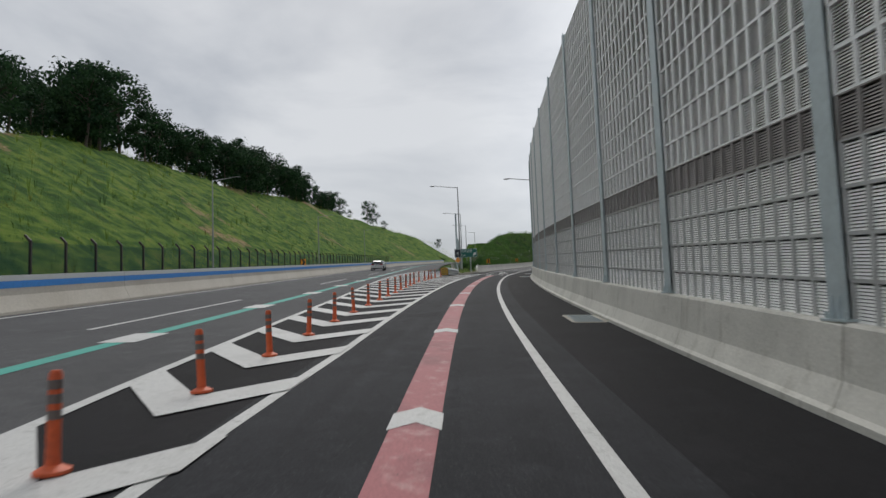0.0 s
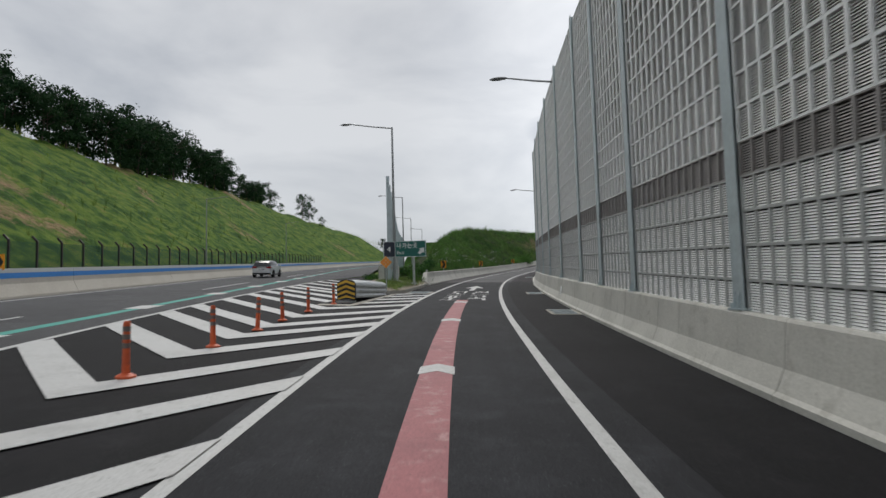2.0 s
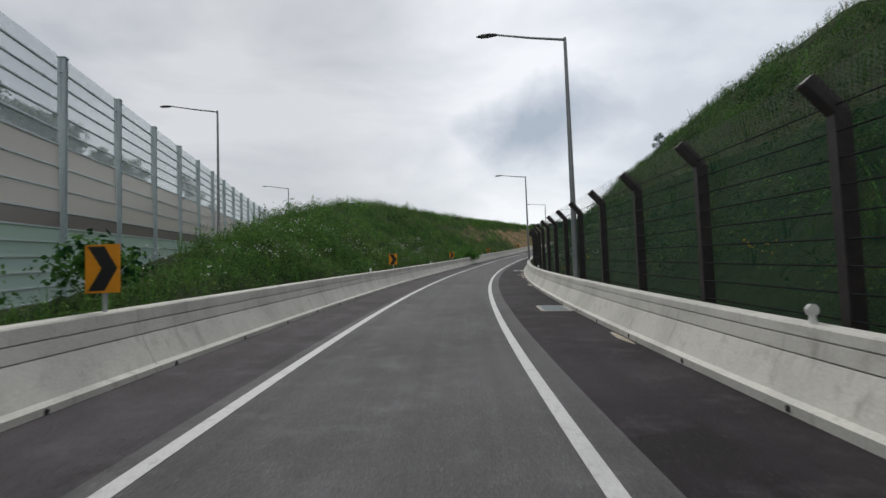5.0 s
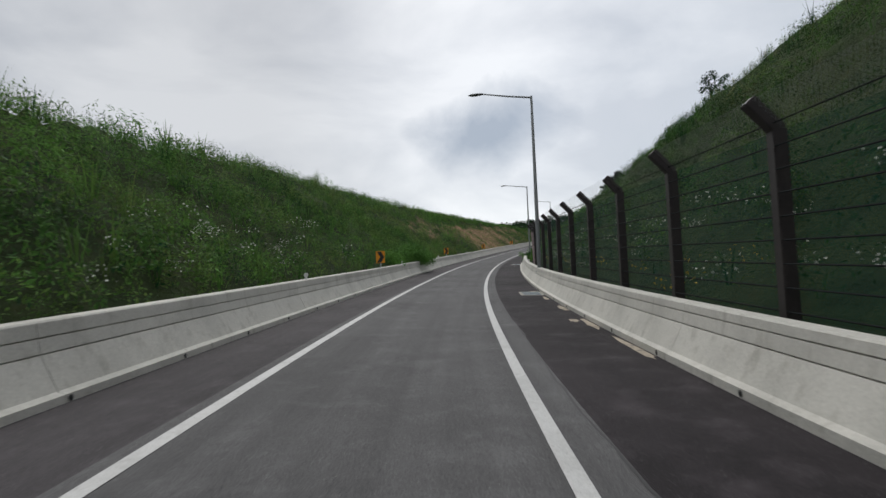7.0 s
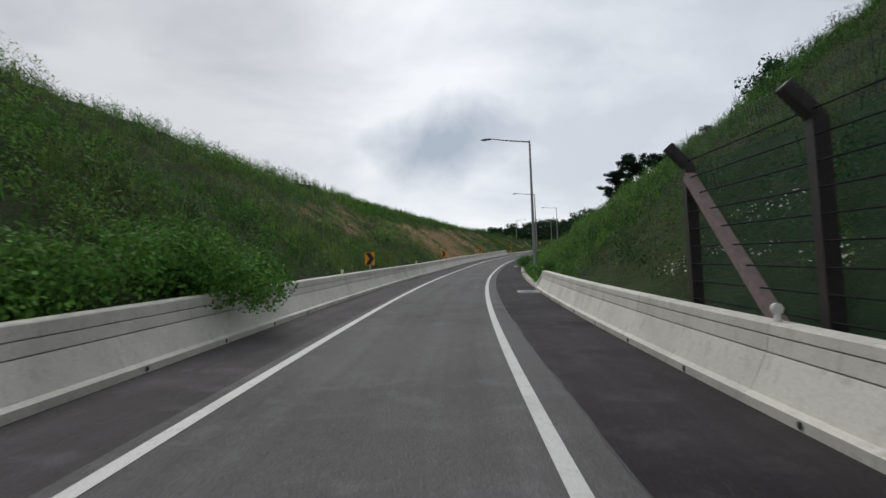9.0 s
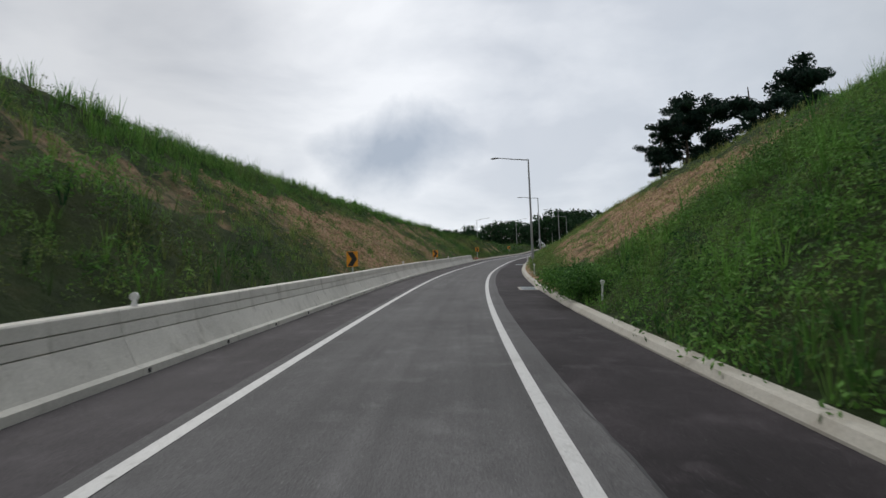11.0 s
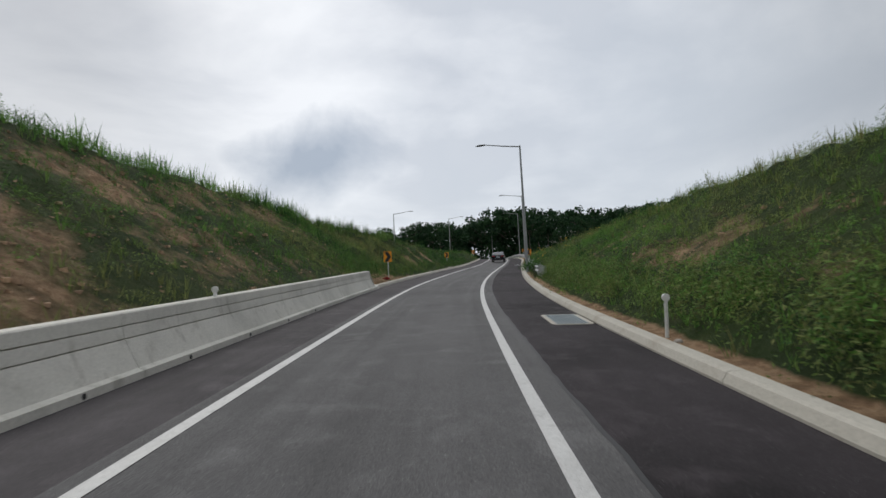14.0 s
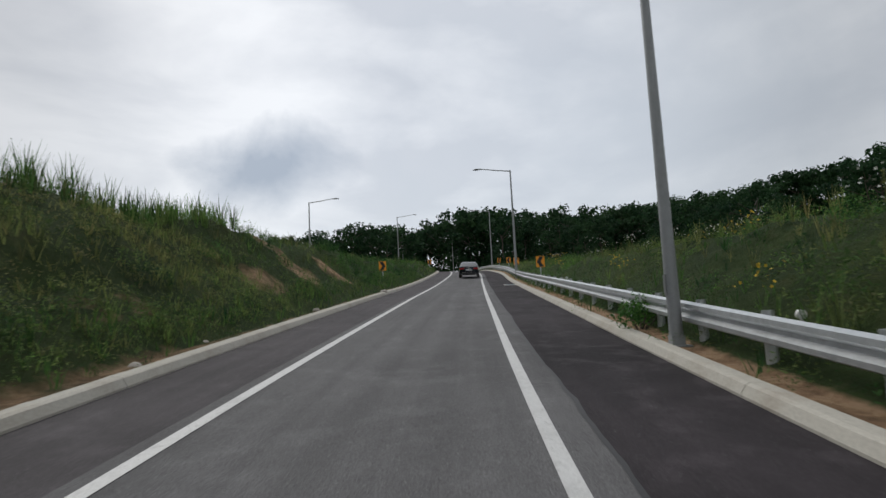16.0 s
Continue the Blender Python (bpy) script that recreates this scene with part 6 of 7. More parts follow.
# ---- cars ----
def car(m, paint, label, long_=4.8, wide=1.84, high=1.46, estate=False):
    """A saloon or estate: built along y, front towards +y, wheels on z = 0."""
    th = thing("car", m, label, "car")
    L, w = long_ / 2, wide / 2
    if estate:
        roof = [(-0.96, 0.92), (-0.93, 1.28), (-0.82, 1.42), (-0.3, 1.46), (0.1, 1.42), (0.42, 1.02)]
        low = [(-1.0, 0.42), (-1.0, 0.88), (-0.96, 0.92), (0.42, 1.0), (0.8, 0.86), (0.97, 0.7), (1.0, 0.42), (0.97, 0.24), (-0.97, 0.26)]
    else:
        roof = [(-0.80, 1.02), (-0.48, 1.36), (-0.3, 1.44), (0.02, 1.44), (0.2, 1.36), (0.44, 1.0)]
        low = [(-1.0, 0.45), (-0.995, 0.85), (-0.975, 1.0), (-0.80, 1.03), (0.44, 0.98), (0.82, 0.86), (0.98, 0.68), (1.0, 0.42), (0.97, 0.24), (-0.97, 0.26)]

    def shell(outline, inset):
        sh = Shape()
        secs = [(-1.0, 0.10), (-0.93, 0.03), (-0.7, 0.0), (0.7, 0.0), (0.93, 0.03), (1.0, 0.10)]
        n = len(outline)
        v = []
        for k, pull in secs:
            for y, z in outline:
                t = inset * max(0.0, z - 0.95)
                zz = z * high / 1.46
                taper = 0.12 * max(0, abs(y) - 0.8) / 0.2
                v.append((k * (w - t - taper), y * L * (1 - pull * 0.25), zz - (pull * 0.25 if z > 1.2 else 0)))
        f = [(i * n + j, i * n + (j + 1) % n, (i + 1) * n + (j + 1) % n, (i + 1) * n + j) for i in range(len(secs) - 1) for j in range(n)]
        f += [tuple(range(n)), tuple(range((len(secs) - 1) * n, len(secs) * n))]
        return sh.add(v, f)

    part("body", shell(low, 0.1), paint, th, round_=0.03, soft=True)
    part("cabin", shell(roof, 0.5), CAR_GLASS, th, "dark tinted windows", round_=0.02, soft=True)
    top = [(y * 0.98, z + 0.012) for y, z in roof[2 if estate else 1:-1]]
    sh = Shape()
    v = []
    for k in (-1, -0.5, 0.5, 1):
        for y, z in top:
            v.append((k * (w - 0.5 * (z - 0.95) - 0.02), y * L, z * high / 1.46 - 0.02 * abs(k)))
    n = len(top)
    sh.add(v, [(i * n + j, i * n + j + 1, (i + 1) * n + j + 1, (i + 1) * n + j) for i in range(3) for j in range(n - 1)])
    part("roof", sh, paint, th, soft=True)
    for k in (-1, 1):
        for y in (-0.62 * L, 0.6 * L):
            wh = part("wheel", Shape().lathe([(0.2, -0.1), (0.33, -0.1), (0.34, -0.06), (0.34, 0.06), (0.33, 0.1), (0.2, 0.1)], 22, axis="x"), TYRE, th, soft=True)
            wh.matrix_basis = pose(k * (w - 0.1), y, 0.34)
            part("rim", Shape().lathe([(0.05, 0.06), (0.2, 0.085), (0.22, 0.105), (0.21, -0.02)], 18, axis="x"), RIM, wh, soft=True)
            if k < 0:
                wh.matrix_basis = wh.matrix_basis @ pose(0, 0, 0, 0, 0, 180)
        part("tail_lamp", Shape().box((k * (w - 0.3), -L + 0.02, 0.88 if estate else 0.84), (0.42, 0.14, 0.13)), TAIL_RED, th, "dark red tail lamp", round_=0.03)
        part("mirror", Shape().box((k * (w + 0.07), 0.34 * L, 1.0), (0.2, 0.11, 0.13)), CAR_PLASTIC if not estate else paint, th, round_=0.04)
        part("side_sill", Shape().box((k * (w - 0.03), 0, 0.27), (0.06, L * 0.8, 0.1)), CAR_PLASTIC, th, round_=0.02)
        part("exhaust", Shape().box((k * 0.6, -L + 0.03, 0.28), (0.16, 0.1, 0.06)), CHROME, th, round_=0.02)
    part("rear_bumper", Shape().box((0, -L + 0.05, 0.36), (wide * 0.86, 0.14, 0.2)), CAR_PLASTIC, th, "black lower bumper", round_=0.04)
    part("chrome_strip", Shape().box((0, -L + 0.0, 0.5), (wide * 0.62, 0.03, 0.02)), CHROME, th)
    part("boot_line", Shape().box((0, -L + 0.0, 1.0 if not estate else 0.9), (wide * 0.8, 0.05, 0.018)), CAR_PLASTIC, th)
    pl_ = part("number_plate", Shape().box((0, -L - 0.008, 0.72), (0.52, 0.02, 0.13)), PLATE, th, "white number plate", round_=0.004)
    for x in (-0.17, -0.1, 0.03, 0.09, 0.15, 0.21):
        part("plate_bar", Shape().box((x - 0.02, -L - 0.021, 0.72), (0.035, 0.004, 0.07)), BLACK, pl_)
    part("badge", Shape().lathe([(0.07, -0.01), (0.07, 0.01)], 16, (0, -L + 0.0, 0.9), "y"), CHROME, th)
    part("antenna", Shape().prism([(-0.02, 1.45), (0.02, 1.45), (0.0, 1.53)], -0.5, -0.36), BLACK, th)
    return th


ROAD_TILT = 5.2
car(stand(301.0, -1.15, 0.03) @ pose(0, 0, 0, ROAD_TILT, 1.5, 0), CAR_DARK, "dark blue-black saloon car driving along the slip road")
car(pose(-9.5, 86.2, float(highway_z(-9.5, 86.2)) + 0.02) @ pose(0, 0, 0, 3.25, 1.5, 0), CAR_SILVER, "silver estate car on the highway", 4.8, 1.82, 1.47, True)


# ---- plants ----
RNG = np.random.default_rng(7)


def leaf_quads(centers, size, rng, lift=0.3, slim=0.55):
    """Diamond leaves at given places, turned at random; returns (n, 4, 3)."""
    n = len(centers)
    a = rng.normal(size=(n, 3))
    a[:, 2] = np.abs(a[:, 2]) * lift
    a /= np.linalg.norm(a, axis=1)[:, None]
    b = np.cross(a, rng.normal(size=(n, 3)))
    b /= np.linalg.norm(b, axis=1)[:, None]
    k = size * rng.uniform(0.6, 1.3, (n, 1))
    return np.stack([centers - a * k, centers + b * k * slim, centers + a * k, centers - b * k * slim], 1)


def shell_quads(centers, normals, size, rng, slim=0.5, jitter=0.45):
    """Diamond leaves lying roughly along a surface with the given normals; returns (n, 4, 3)."""
    n = len(centers)
    nr = normals / np.maximum(np.linalg.norm(normals, axis=1), 1e-6)[:, None] + rng.normal(0, jitter, (n, 3))
    a = np.cross(nr, rng.normal(size=(n, 3)))
    a /= np.linalg.norm(a, axis=1)[:, None]
    b = np.cross(nr, a)
    b /= np.linalg.norm(b, axis=1)[:, None]
    k = size * rng.uniform(0.6, 1.3, (n, 1))
    return np.stack([centers - a * k, centers + b * k * slim, centers + a * k, centers - b * k * slim], 1)


def mound(rng, n=46, r=0.5, h=0.62, size=0.058, slim=0.42):
    """Rounded leafy weed: a lumpy dome of small leaves."""
    ang, zc = rng.uniform(0, 2 * np.pi, n), rng.uniform(0.02, 1.0, n)
    d = np.column_stack([np.sqrt(1 - zc**2) * np.cos(ang), np.sqrt(1 - zc**2) * np.sin(ang), zc])
    lump = 0.88 + 0.14 * np.sin(3 * ang + 4 * zc + rng.uniform(0, 6)) + rng.normal(0, 0.06, n)
    return shell_quads(d * [r, r, h] * lump[:, None], d + [0, 0, 0.15], size, rng, slim)


def leafy_clump(rng, leaves=24, r=0.4, h=0.45, size=0.05):
    ang, rad = rng.uniform(0, 2 * np.pi, leaves), np.sqrt(rng.uniform(0, 1, leaves)) * r
    z = h * (1 - (rad / r)**2 * 0.75) * rng.uniform(0.25, 1.0, leaves)
    c = np.column_stack([rad * np.cos(ang), rad * np.sin(ang), z])
    return shell_quads(c, c * [1, 1, 0.4] + [0, 0, 0.25], size, rng, 0.42)


def blades(rng, n=5, r=0.16, h=0.5, w=0.013, droop=0.35):
    ang, out = rng.uniform(0, 2 * np.pi, n), rng.uniform(0.02, r, n)
    q = []
    for a, o in zip(ang, out):
        d = np.array([math.cos(a), math.sin(a), 0])
        side = np.array([-d[1], d[0], 0]) * w
        hh = h * rng.uniform(0.6, 1.2)
        base, mid, tip = d * o * 0.5, d * (o + droop * hh * 0.35) + [0, 0, hh * 0.6], d * (o + droop * hh) + [0, 0, hh]
        q += [np.stack([base - side, base + side, mid + side * 0.9, mid - side * 0.9]), np.stack([mid - side * 0.9, mid + side * 0.9, tip + side * 0.15, tip - side * 0.15])]
    return np.array(q)


def tall_weed(rng, h=1.1, leaves=15):
    t = np.array([[-0.008, 0, 0], [0.008, 0, 0], [0.006, 0.02, h], [-0.006, 0.02, h]])
    z = rng.uniform(0.15, 1.0, leaves)
    ang = rng.uniform(0, 2 * np.pi, leaves)
    rr = 0.13 * (1.15 - z)
    return np.concatenate([t[None], t[None][:, :, [1, 0, 2]], leaf_quads(np.column_stack([rr * np.cos(ang), rr * np.sin(ang), z * h]), 0.07, rng, 0.6, 0.3)])


def spire(rng, n=26, r=0.17, h=0.72, size=0.043):
    """Upright leafy weed: a narrow column of small leaves."""
    z = rng.uniform(0.08, 1.0, n)
    ang, rad = rng.uniform(0, 2 * np.pi, n), r * (1.1 - 0.75 * z) * rng.uniform(0.5, 1.1, n)
    return shell_quads(np.column_stack([rad * np.cos(ang), rad * np.sin(ang), z * h]), np.column_stack([np.cos(ang), np.sin(ang), z * 1.3]), size, rng, 0.4, 0.4)


def flower_head(rng, n=16, r=0.3, h=0.65):
    c = np.column_stack([rng.normal(0, r * 0.5, n), rng.normal(0, r * 0.5, n), h + rng.uniform(-0.18, 0.12, n)])
    return leaf_quads(c, 0.022, rng, 1.2, 1.0)


def scatter(name, kinds, s, u, scale, which, tint, dry, mat, label, category="weeds", sink=0.04):
    """Joins many small plants into one mesh of kind stuff, standing on the ground."""
    p = spot(s, u)
    x, y = p[:, 0], p[:, 1]
    z = ground_z(s, u, x, y, p[:, 2]) - sink
    rot = RNG.uniform(0, 2 * np.pi, len(s))
    V, T = [], []
    for k, proto in enumerate(kinds):
        i = np.where(which == k)[0]
        if not len(i):
            continue
        c, sn = np.cos(rot[i])[:, None, None], np.sin(rot[i])[:, None, None]
        q = proto[None]
        sc = scale[i][:, None, None]
        vx, vy, vz = (q[..., 0] * c - q[..., 1] * sn) * sc + x[i][:, None, None], (q[..., 0] * sn + q[..., 1] * c) * sc + y[i][:, None, None], q[..., 2] * sc + z[i][:, None, None]
        V.append(np.stack([vx, vy, vz], -1).reshape(-1, 3))
        tt = np.stack([tint[i], dry[i], np.zeros(len(i)), np.ones(len(i))], -1)
        T.append(np.repeat(tt, proto.shape[0] * 4, axis=0))
    V, T = np.concatenate(V), np.concatenate(T)
    me = big_mesh(name, V, np.arange(len(V)).reshape(-1, 4), mat)
    me.attributes.new("tint", "FLOAT_COLOR", "POINT").data.foreach_set("color", T.astype(np.float32).ravel())
    return tagged(new(name, me), label, category, kind="stuff")


PROTO = [leafy_clump(RNG) for _ in range(4)] + [blades(RNG) for _ in range(3)] + [tall_weed(RNG) for _ in range(3)] + [blades(RNG, 9, 0.2, 0.85, 0.013, 0.25) for _ in range(2)]
PROTO += [mound(RNG, 60, 0.5, 0.62, 0.048, 0.26) for _ in range(3)]
PROTO += [spire(RNG) for _ in range(5)] + [mound(RNG, 230, 0.8, 0.85, 0.068, 0.2) for _ in range(3)]
BUSHY, GRASSY, TALL, LONG, FINE, SPIRE, BIG = [0, 1, 2, 3], [4, 5, 6], [7, 8, 9], [10, 11], [12, 13, 14], [15, 16, 17, 18, 19], [20, 21, 22]


def pick(groups, n):
    """Random choice between kinds: pairs of (list, weight)."""
    w = np.array([g[1] for g in groups], float)
    g = RNG.choice(len(groups), n, p=w / w.sum())
    return np.array([RNG.choice(groups[i][0]) for i in g])


def slope_weeds(name, n, s_rng, d_rng, side, groups, size, label, keep_bare=0.12, tint_mid=0.4, dry_max=0.25, rise=(0.0, 1.0)):
    s = RNG.uniform(*s_rng, n)
    lo = d_rng[0]
    if side < 0:
        hi = np.minimum(5.6 + np.interp(s, *LEFT_CREST) / 0.727 + d_rng[1], 40)
        u = -(lo + (hi - lo) * RNG.uniform(*rise, n))
    else:
        ang = np.tan(np.radians(np.interp(s, [160, 190], [41, 33])))
        toe = np.interp(s, [150, 170], [3.75, 2.75])
        hi = toe + np.interp(s, *RIGHT_CREST) / ang + d_rng[1]
        u = lo + (hi - lo) * RNG.uniform(*rise, n)
    p = spot(s, u)
    b = bare_amount(s, u, p[:, 0], p[:, 1])
    ok = RNG.uniform(0, 1, n) > np.clip(b * 1.3, 0, 1 - keep_bare)
    if side < 0:
        ok &= ~((s < 100) & (p[:, 0] < 2.6 + 0.022 * (p[:, 1] - 68) + bend(p[:, 1])))
    s, u, p = s[ok], u[ok], p[ok]
    n = len(s)
    nz = noise2(p[:, 0], p[:, 1], 0.22)
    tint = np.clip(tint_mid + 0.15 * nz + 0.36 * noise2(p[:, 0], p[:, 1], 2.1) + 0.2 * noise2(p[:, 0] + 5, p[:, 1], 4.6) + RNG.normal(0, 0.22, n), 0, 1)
    dry = np.clip(dry_max * (0.4 + noise2(p[:, 0] + 40, p[:, 1], 0.35)) + RNG.normal(0, 0.08, n), 0, 1)
    sc = RNG.uniform(*size, n) * (np.interp(s, [78, 94], [0.3, 1.0]) if side < 0 else 1.0) * (1 + 0.35 * noise2(p[:, 0], p[:, 1] + 20, 0.5))
    return scatter(name, PROTO, s, u, sc, pick(groups, n), tint, dry, WEED, label)


slope_weeds("weeds", 5500, (77, 152), (5.65, 0.8), -1, [(SPIRE, 7), (BUSHY, 3), (GRASSY, 0.6), (LONG, 0.3)], (0.6, 1.35), "dense green weeds on the bank behind the barrier", tint_mid=0.48, dry_max=0.1)
slope_weeds("weeds", 5500, (145, 200), (5.65, 0.8), -1, [(BUSHY, 3), (SPIRE, 3), (GRASSY, 3), (LONG, 0.8)], (0.5, 1.0), "mixed grass and weeds on the bank", tint_mid=0.55)
slope_weeds("weeds", 5800, (186, 248), (5.65, 3.0), -1, [(BUSHY, 1.5), (GRASSY, 5), (LONG, 1.6)], (0.45, 0.85), "thick green grass on the upper bank", 0.3, 0.72, 0.1, (0.55, 1.0))
slope_weeds("weeds", 8500, (186, 262), (5.65, 0.0), -1, [(BUSHY, 4), (GRASSY, 5)], (0.25, 0.7), "scattered tufts on reddish soil", 0.62, 0.62, 0.45, (0.0, 0.8))
slope_weeds("weeds", 1100, (240, 266), (5.65, 2.5), -1, [(LONG, 2), (BUSHY, 1)], (0.5, 1.1), "long dark grass on the top of the low bank", 0.3, 0.42, 0.15, (0.5, 1.0))
slope_weeds("weeds", 5500, (240, 330), (5.5, 5.0), -1, [(BUSHY, 2), (SPIRE, 2), (GRASSY, 5), (LONG, 1.2)], (0.3, 0.75), "bushy grass and weeds on the low bank", 0.3, 0.28, 0.22)
# low tint here paints in the shade on the bank behind the net
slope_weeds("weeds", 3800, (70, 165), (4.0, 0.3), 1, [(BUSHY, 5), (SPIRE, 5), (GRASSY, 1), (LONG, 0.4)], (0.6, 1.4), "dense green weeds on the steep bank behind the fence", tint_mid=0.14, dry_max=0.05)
slope_weeds("weeds", 5200, (158, 190), (2.5, 2.0), 1, [(BUSHY, 7), (GRASSY, 2.5), (LONG, 0.6)], (0.55, 1.1), "lush leafy weeds spilling towards the kerb", tint_mid=0.68, dry_max=0.08, keep_bare=0.2)
slope_weeds("weeds", 1100, (190, 250), (3.6, 1.0), 1, [(FINE, 1)], (0.3, 0.75), "small rounded weeds on the sandy bank", 0.65, 0.75, 0.5)
slope_weeds("weeds", 1700, (188, 250), (5.9, 0.5), -1, [(FINE, 1)], (0.3, 0.85), "small rounded weeds on the reddish bank", 0.65, 0.5, 0.35)
slope_weeds("weeds", 9000, (186, 250), (2.9, 0.8), 1, [(BUSHY, 3), (GRASSY, 5)], (0.25, 0.62), "grass tufts on sandy reddish soil", 0.66, 0.85, 0.55)
slope_weeds("weeds", 7500, (236, 320), (2.9, 12.0), 1, [(BUSHY, 3), (SPIRE, 2), (GRASSY, 4), (LONG, 0.3)], (0.35, 0.75), "thick grass and wild flowers behind the guardrail", 0.3, 0.3, 0.25)


slope_weeds("weeds", 1900, (84, 172), (5.9, 0.6), -1, [(FINE, 1)], (0.5, 1.25), "rounded leafy weeds on the bank behind the barrier", tint_mid=0.48, dry_max=0.08)
# same dark tint, standing in for the shade behind the fence
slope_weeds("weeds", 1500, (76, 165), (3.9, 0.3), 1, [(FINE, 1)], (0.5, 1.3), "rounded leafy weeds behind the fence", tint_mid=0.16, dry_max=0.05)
slope_weeds("weeds", 900, (238, 300), (5.7, 1.0), -1, [(FINE, 1)], (0.3, 0.85), "rounded dark weeds on the low bank", tint_mid=0.22)
slope_weeds("weeds", 900, (225, 300), (3.5, 6.0), 1, [(FINE, 1)], (0.35, 0.9), "rounded weeds behind the guardrail", tint_mid=0.25)


slope_weeds("weeds", 800, (163, 190), (2.6, 1.0), 1, [(FINE, 1)], (0.6, 1.3), "rounded leafy weeds spilling over the kerb", tint_mid=0.6, dry_max=0.05, rise=(0.0, 0.5))


for n, span, d_rng, side, size, mid, rise, label in (
        (360, (86, 182), (6.2, 0.2), -1, (0.5, 1.25), 0.55, (0.0, 1.0), "leafy bushes among the weeds of the bank"),
        # bushes behind the fence: shade put into their low tint
        (300, (78, 165), (4.4, 0.2), 1, (0.5, 1.25), 0.2, (0.0, 0.9), "leafy bushes behind the fence, tinted dark in place of shade"),
        (120, (164, 189), (3.0, 0.0), 1, (0.5, 1.0), 0.6, (0.0, 0.7), "lush bushes beside the kerb"),
        (130, (190, 248), (6.2, 0.2), -1, (0.4, 0.8), 0.5, (0.5, 1.0), "leafy bushes on the upper bank"),
        (150, (240, 300), (6.0, 2.0), -1, (0.35, 0.75), 0.3, (0.0, 1.0), "dark bushes on the low bank"),
        (130, (236, 310), (4.0, 8.0), 1, (0.35, 0.75), 0.35, (0.0, 1.0), "leafy bushes behind the guardrail")):
    slope_weeds("weeds", n, span, d_rng, side, [(BIG, 1)], size, label, 0.1, mid, 0.08, rise)


def stone_quads(rng):
    c = np.array([[x, y, z] for x in (-1, 1) for y in (-1, 1) for z in (-1, 1)], float) * [1, 0.8, 0.6] + rng.normal(0, 0.22, (8, 3))
    return np.array([[c[i] for i in f] for f in ((0, 1, 3, 2), (4, 6, 7, 5), (0, 4, 5, 1), (2, 3, 7, 6), (0, 2, 6, 4), (1, 5, 7, 3))])


def rubble(n, s_rng, u_rng, label):
    """Loose stones and clods on the bare parts of a slope."""
    s, u = RNG.uniform(*s_rng, n), RNG.uniform(*u_rng, n)
    p = spot(s, u)
    ok = bare_amount(s, u, p[:, 0], p[:, 1]) > RNG.uniform(0.15, 0.7, n)
    s, u = s[ok], u[ok]
    sc = 0.018 + 0.05 * RNG.uniform(0, 1, len(s))**3
    scatter("rubble", [stone_quads(RNG) for _ in range(4)], s, u, sc, RNG.integers(0, 4, len(s)), sc * 0, sc * 0, RUBBLE, label, "rubble", 0.01)


rubble(11000, (186, 250), (-14.5, -5.6), "loose reddish stones and clods on the bare bank")
rubble(10000, (186, 252), (3.1, 14.0), "loose sandy stones on the bare bank")


def band(name, n, s_rng, u_of, spread, groups, size, label, tint_mid=0.4, dry=0.15):
    """A row of plants along a line beside the road."""
    s = RNG.uniform(*s_rng, n)
    u = u_of(s) + RNG.normal(0, spread, n)
    tint = np.clip(RNG.normal(tint_mid, 0.2, n), 0, 1)
    return scatter(name, PROTO, s, u, RNG.uniform(*size, n), pick(groups, n), tint, np.clip(RNG.normal(dry, 0.12, n), 0, 1), WEED, label)


def left_top(s):
    return -(5.6 + np.interp(s, *LEFT_CREST) / 0.727)


def right_top(s):
    return np.interp(s, [150, 170], [3.75, 2.75]) + np.interp(s, *RIGHT_CREST) / np.tan(np.radians(np.interp(s, [160, 190], [41, 33])))


band("weeds", 600, (92, 236), left_top, 0.7, [(TALL, 1.0), (LONG, 3)], (0.3, 0.62), "tall weeds along the crest of the bank", 0.6, 0.3)
band("weeds", 1000, (70, 262), right_top, 0.6, [(TALL, 0.4), (LONG, 3)], (0.3, 0.65), "tall pale grass along the crest", 0.5, 0.45)
band("weeds", 800, (196, 244), lambda s: np.full_like(s, 3.4), 0.3, [(FINE, 5), (GRASSY, 1)], (0.5, 1.15), "low grey-green weeds behind the kerb", 0.52, 0.22)
band("weeds", 700, (249, 300), lambda s: np.full_like(s, -5.9), 0.35, [(FINE, 2), (GRASSY, 4)], (0.3, 0.75), "leafy weeds beside the sandy verge", 0.3, 0.1)
band("weeds", 260, (240, 256), lambda s: np.full_like(s, -6.3), 0.3, [(FINE, 4), (GRASSY, 2)], (0.4, 0.9), "grey-green weeds behind the sandy verge", 0.35, 0.12)
band("weeds", 420, (236, 300), lambda s: np.full_like(s, 3.0), 0.3, [(FINE, 3), (GRASSY, 2)], (0.4, 0.8), "weeds growing under the guardrail", 0.3, 0.1)

band("weeds", 90, (197, 246), lambda s: np.full_like(s, 4.0), 0.45, [(BIG, 1)], (0.45, 0.9), "mounded grey-green weeds behind the kerb", 0.55, 0.22)

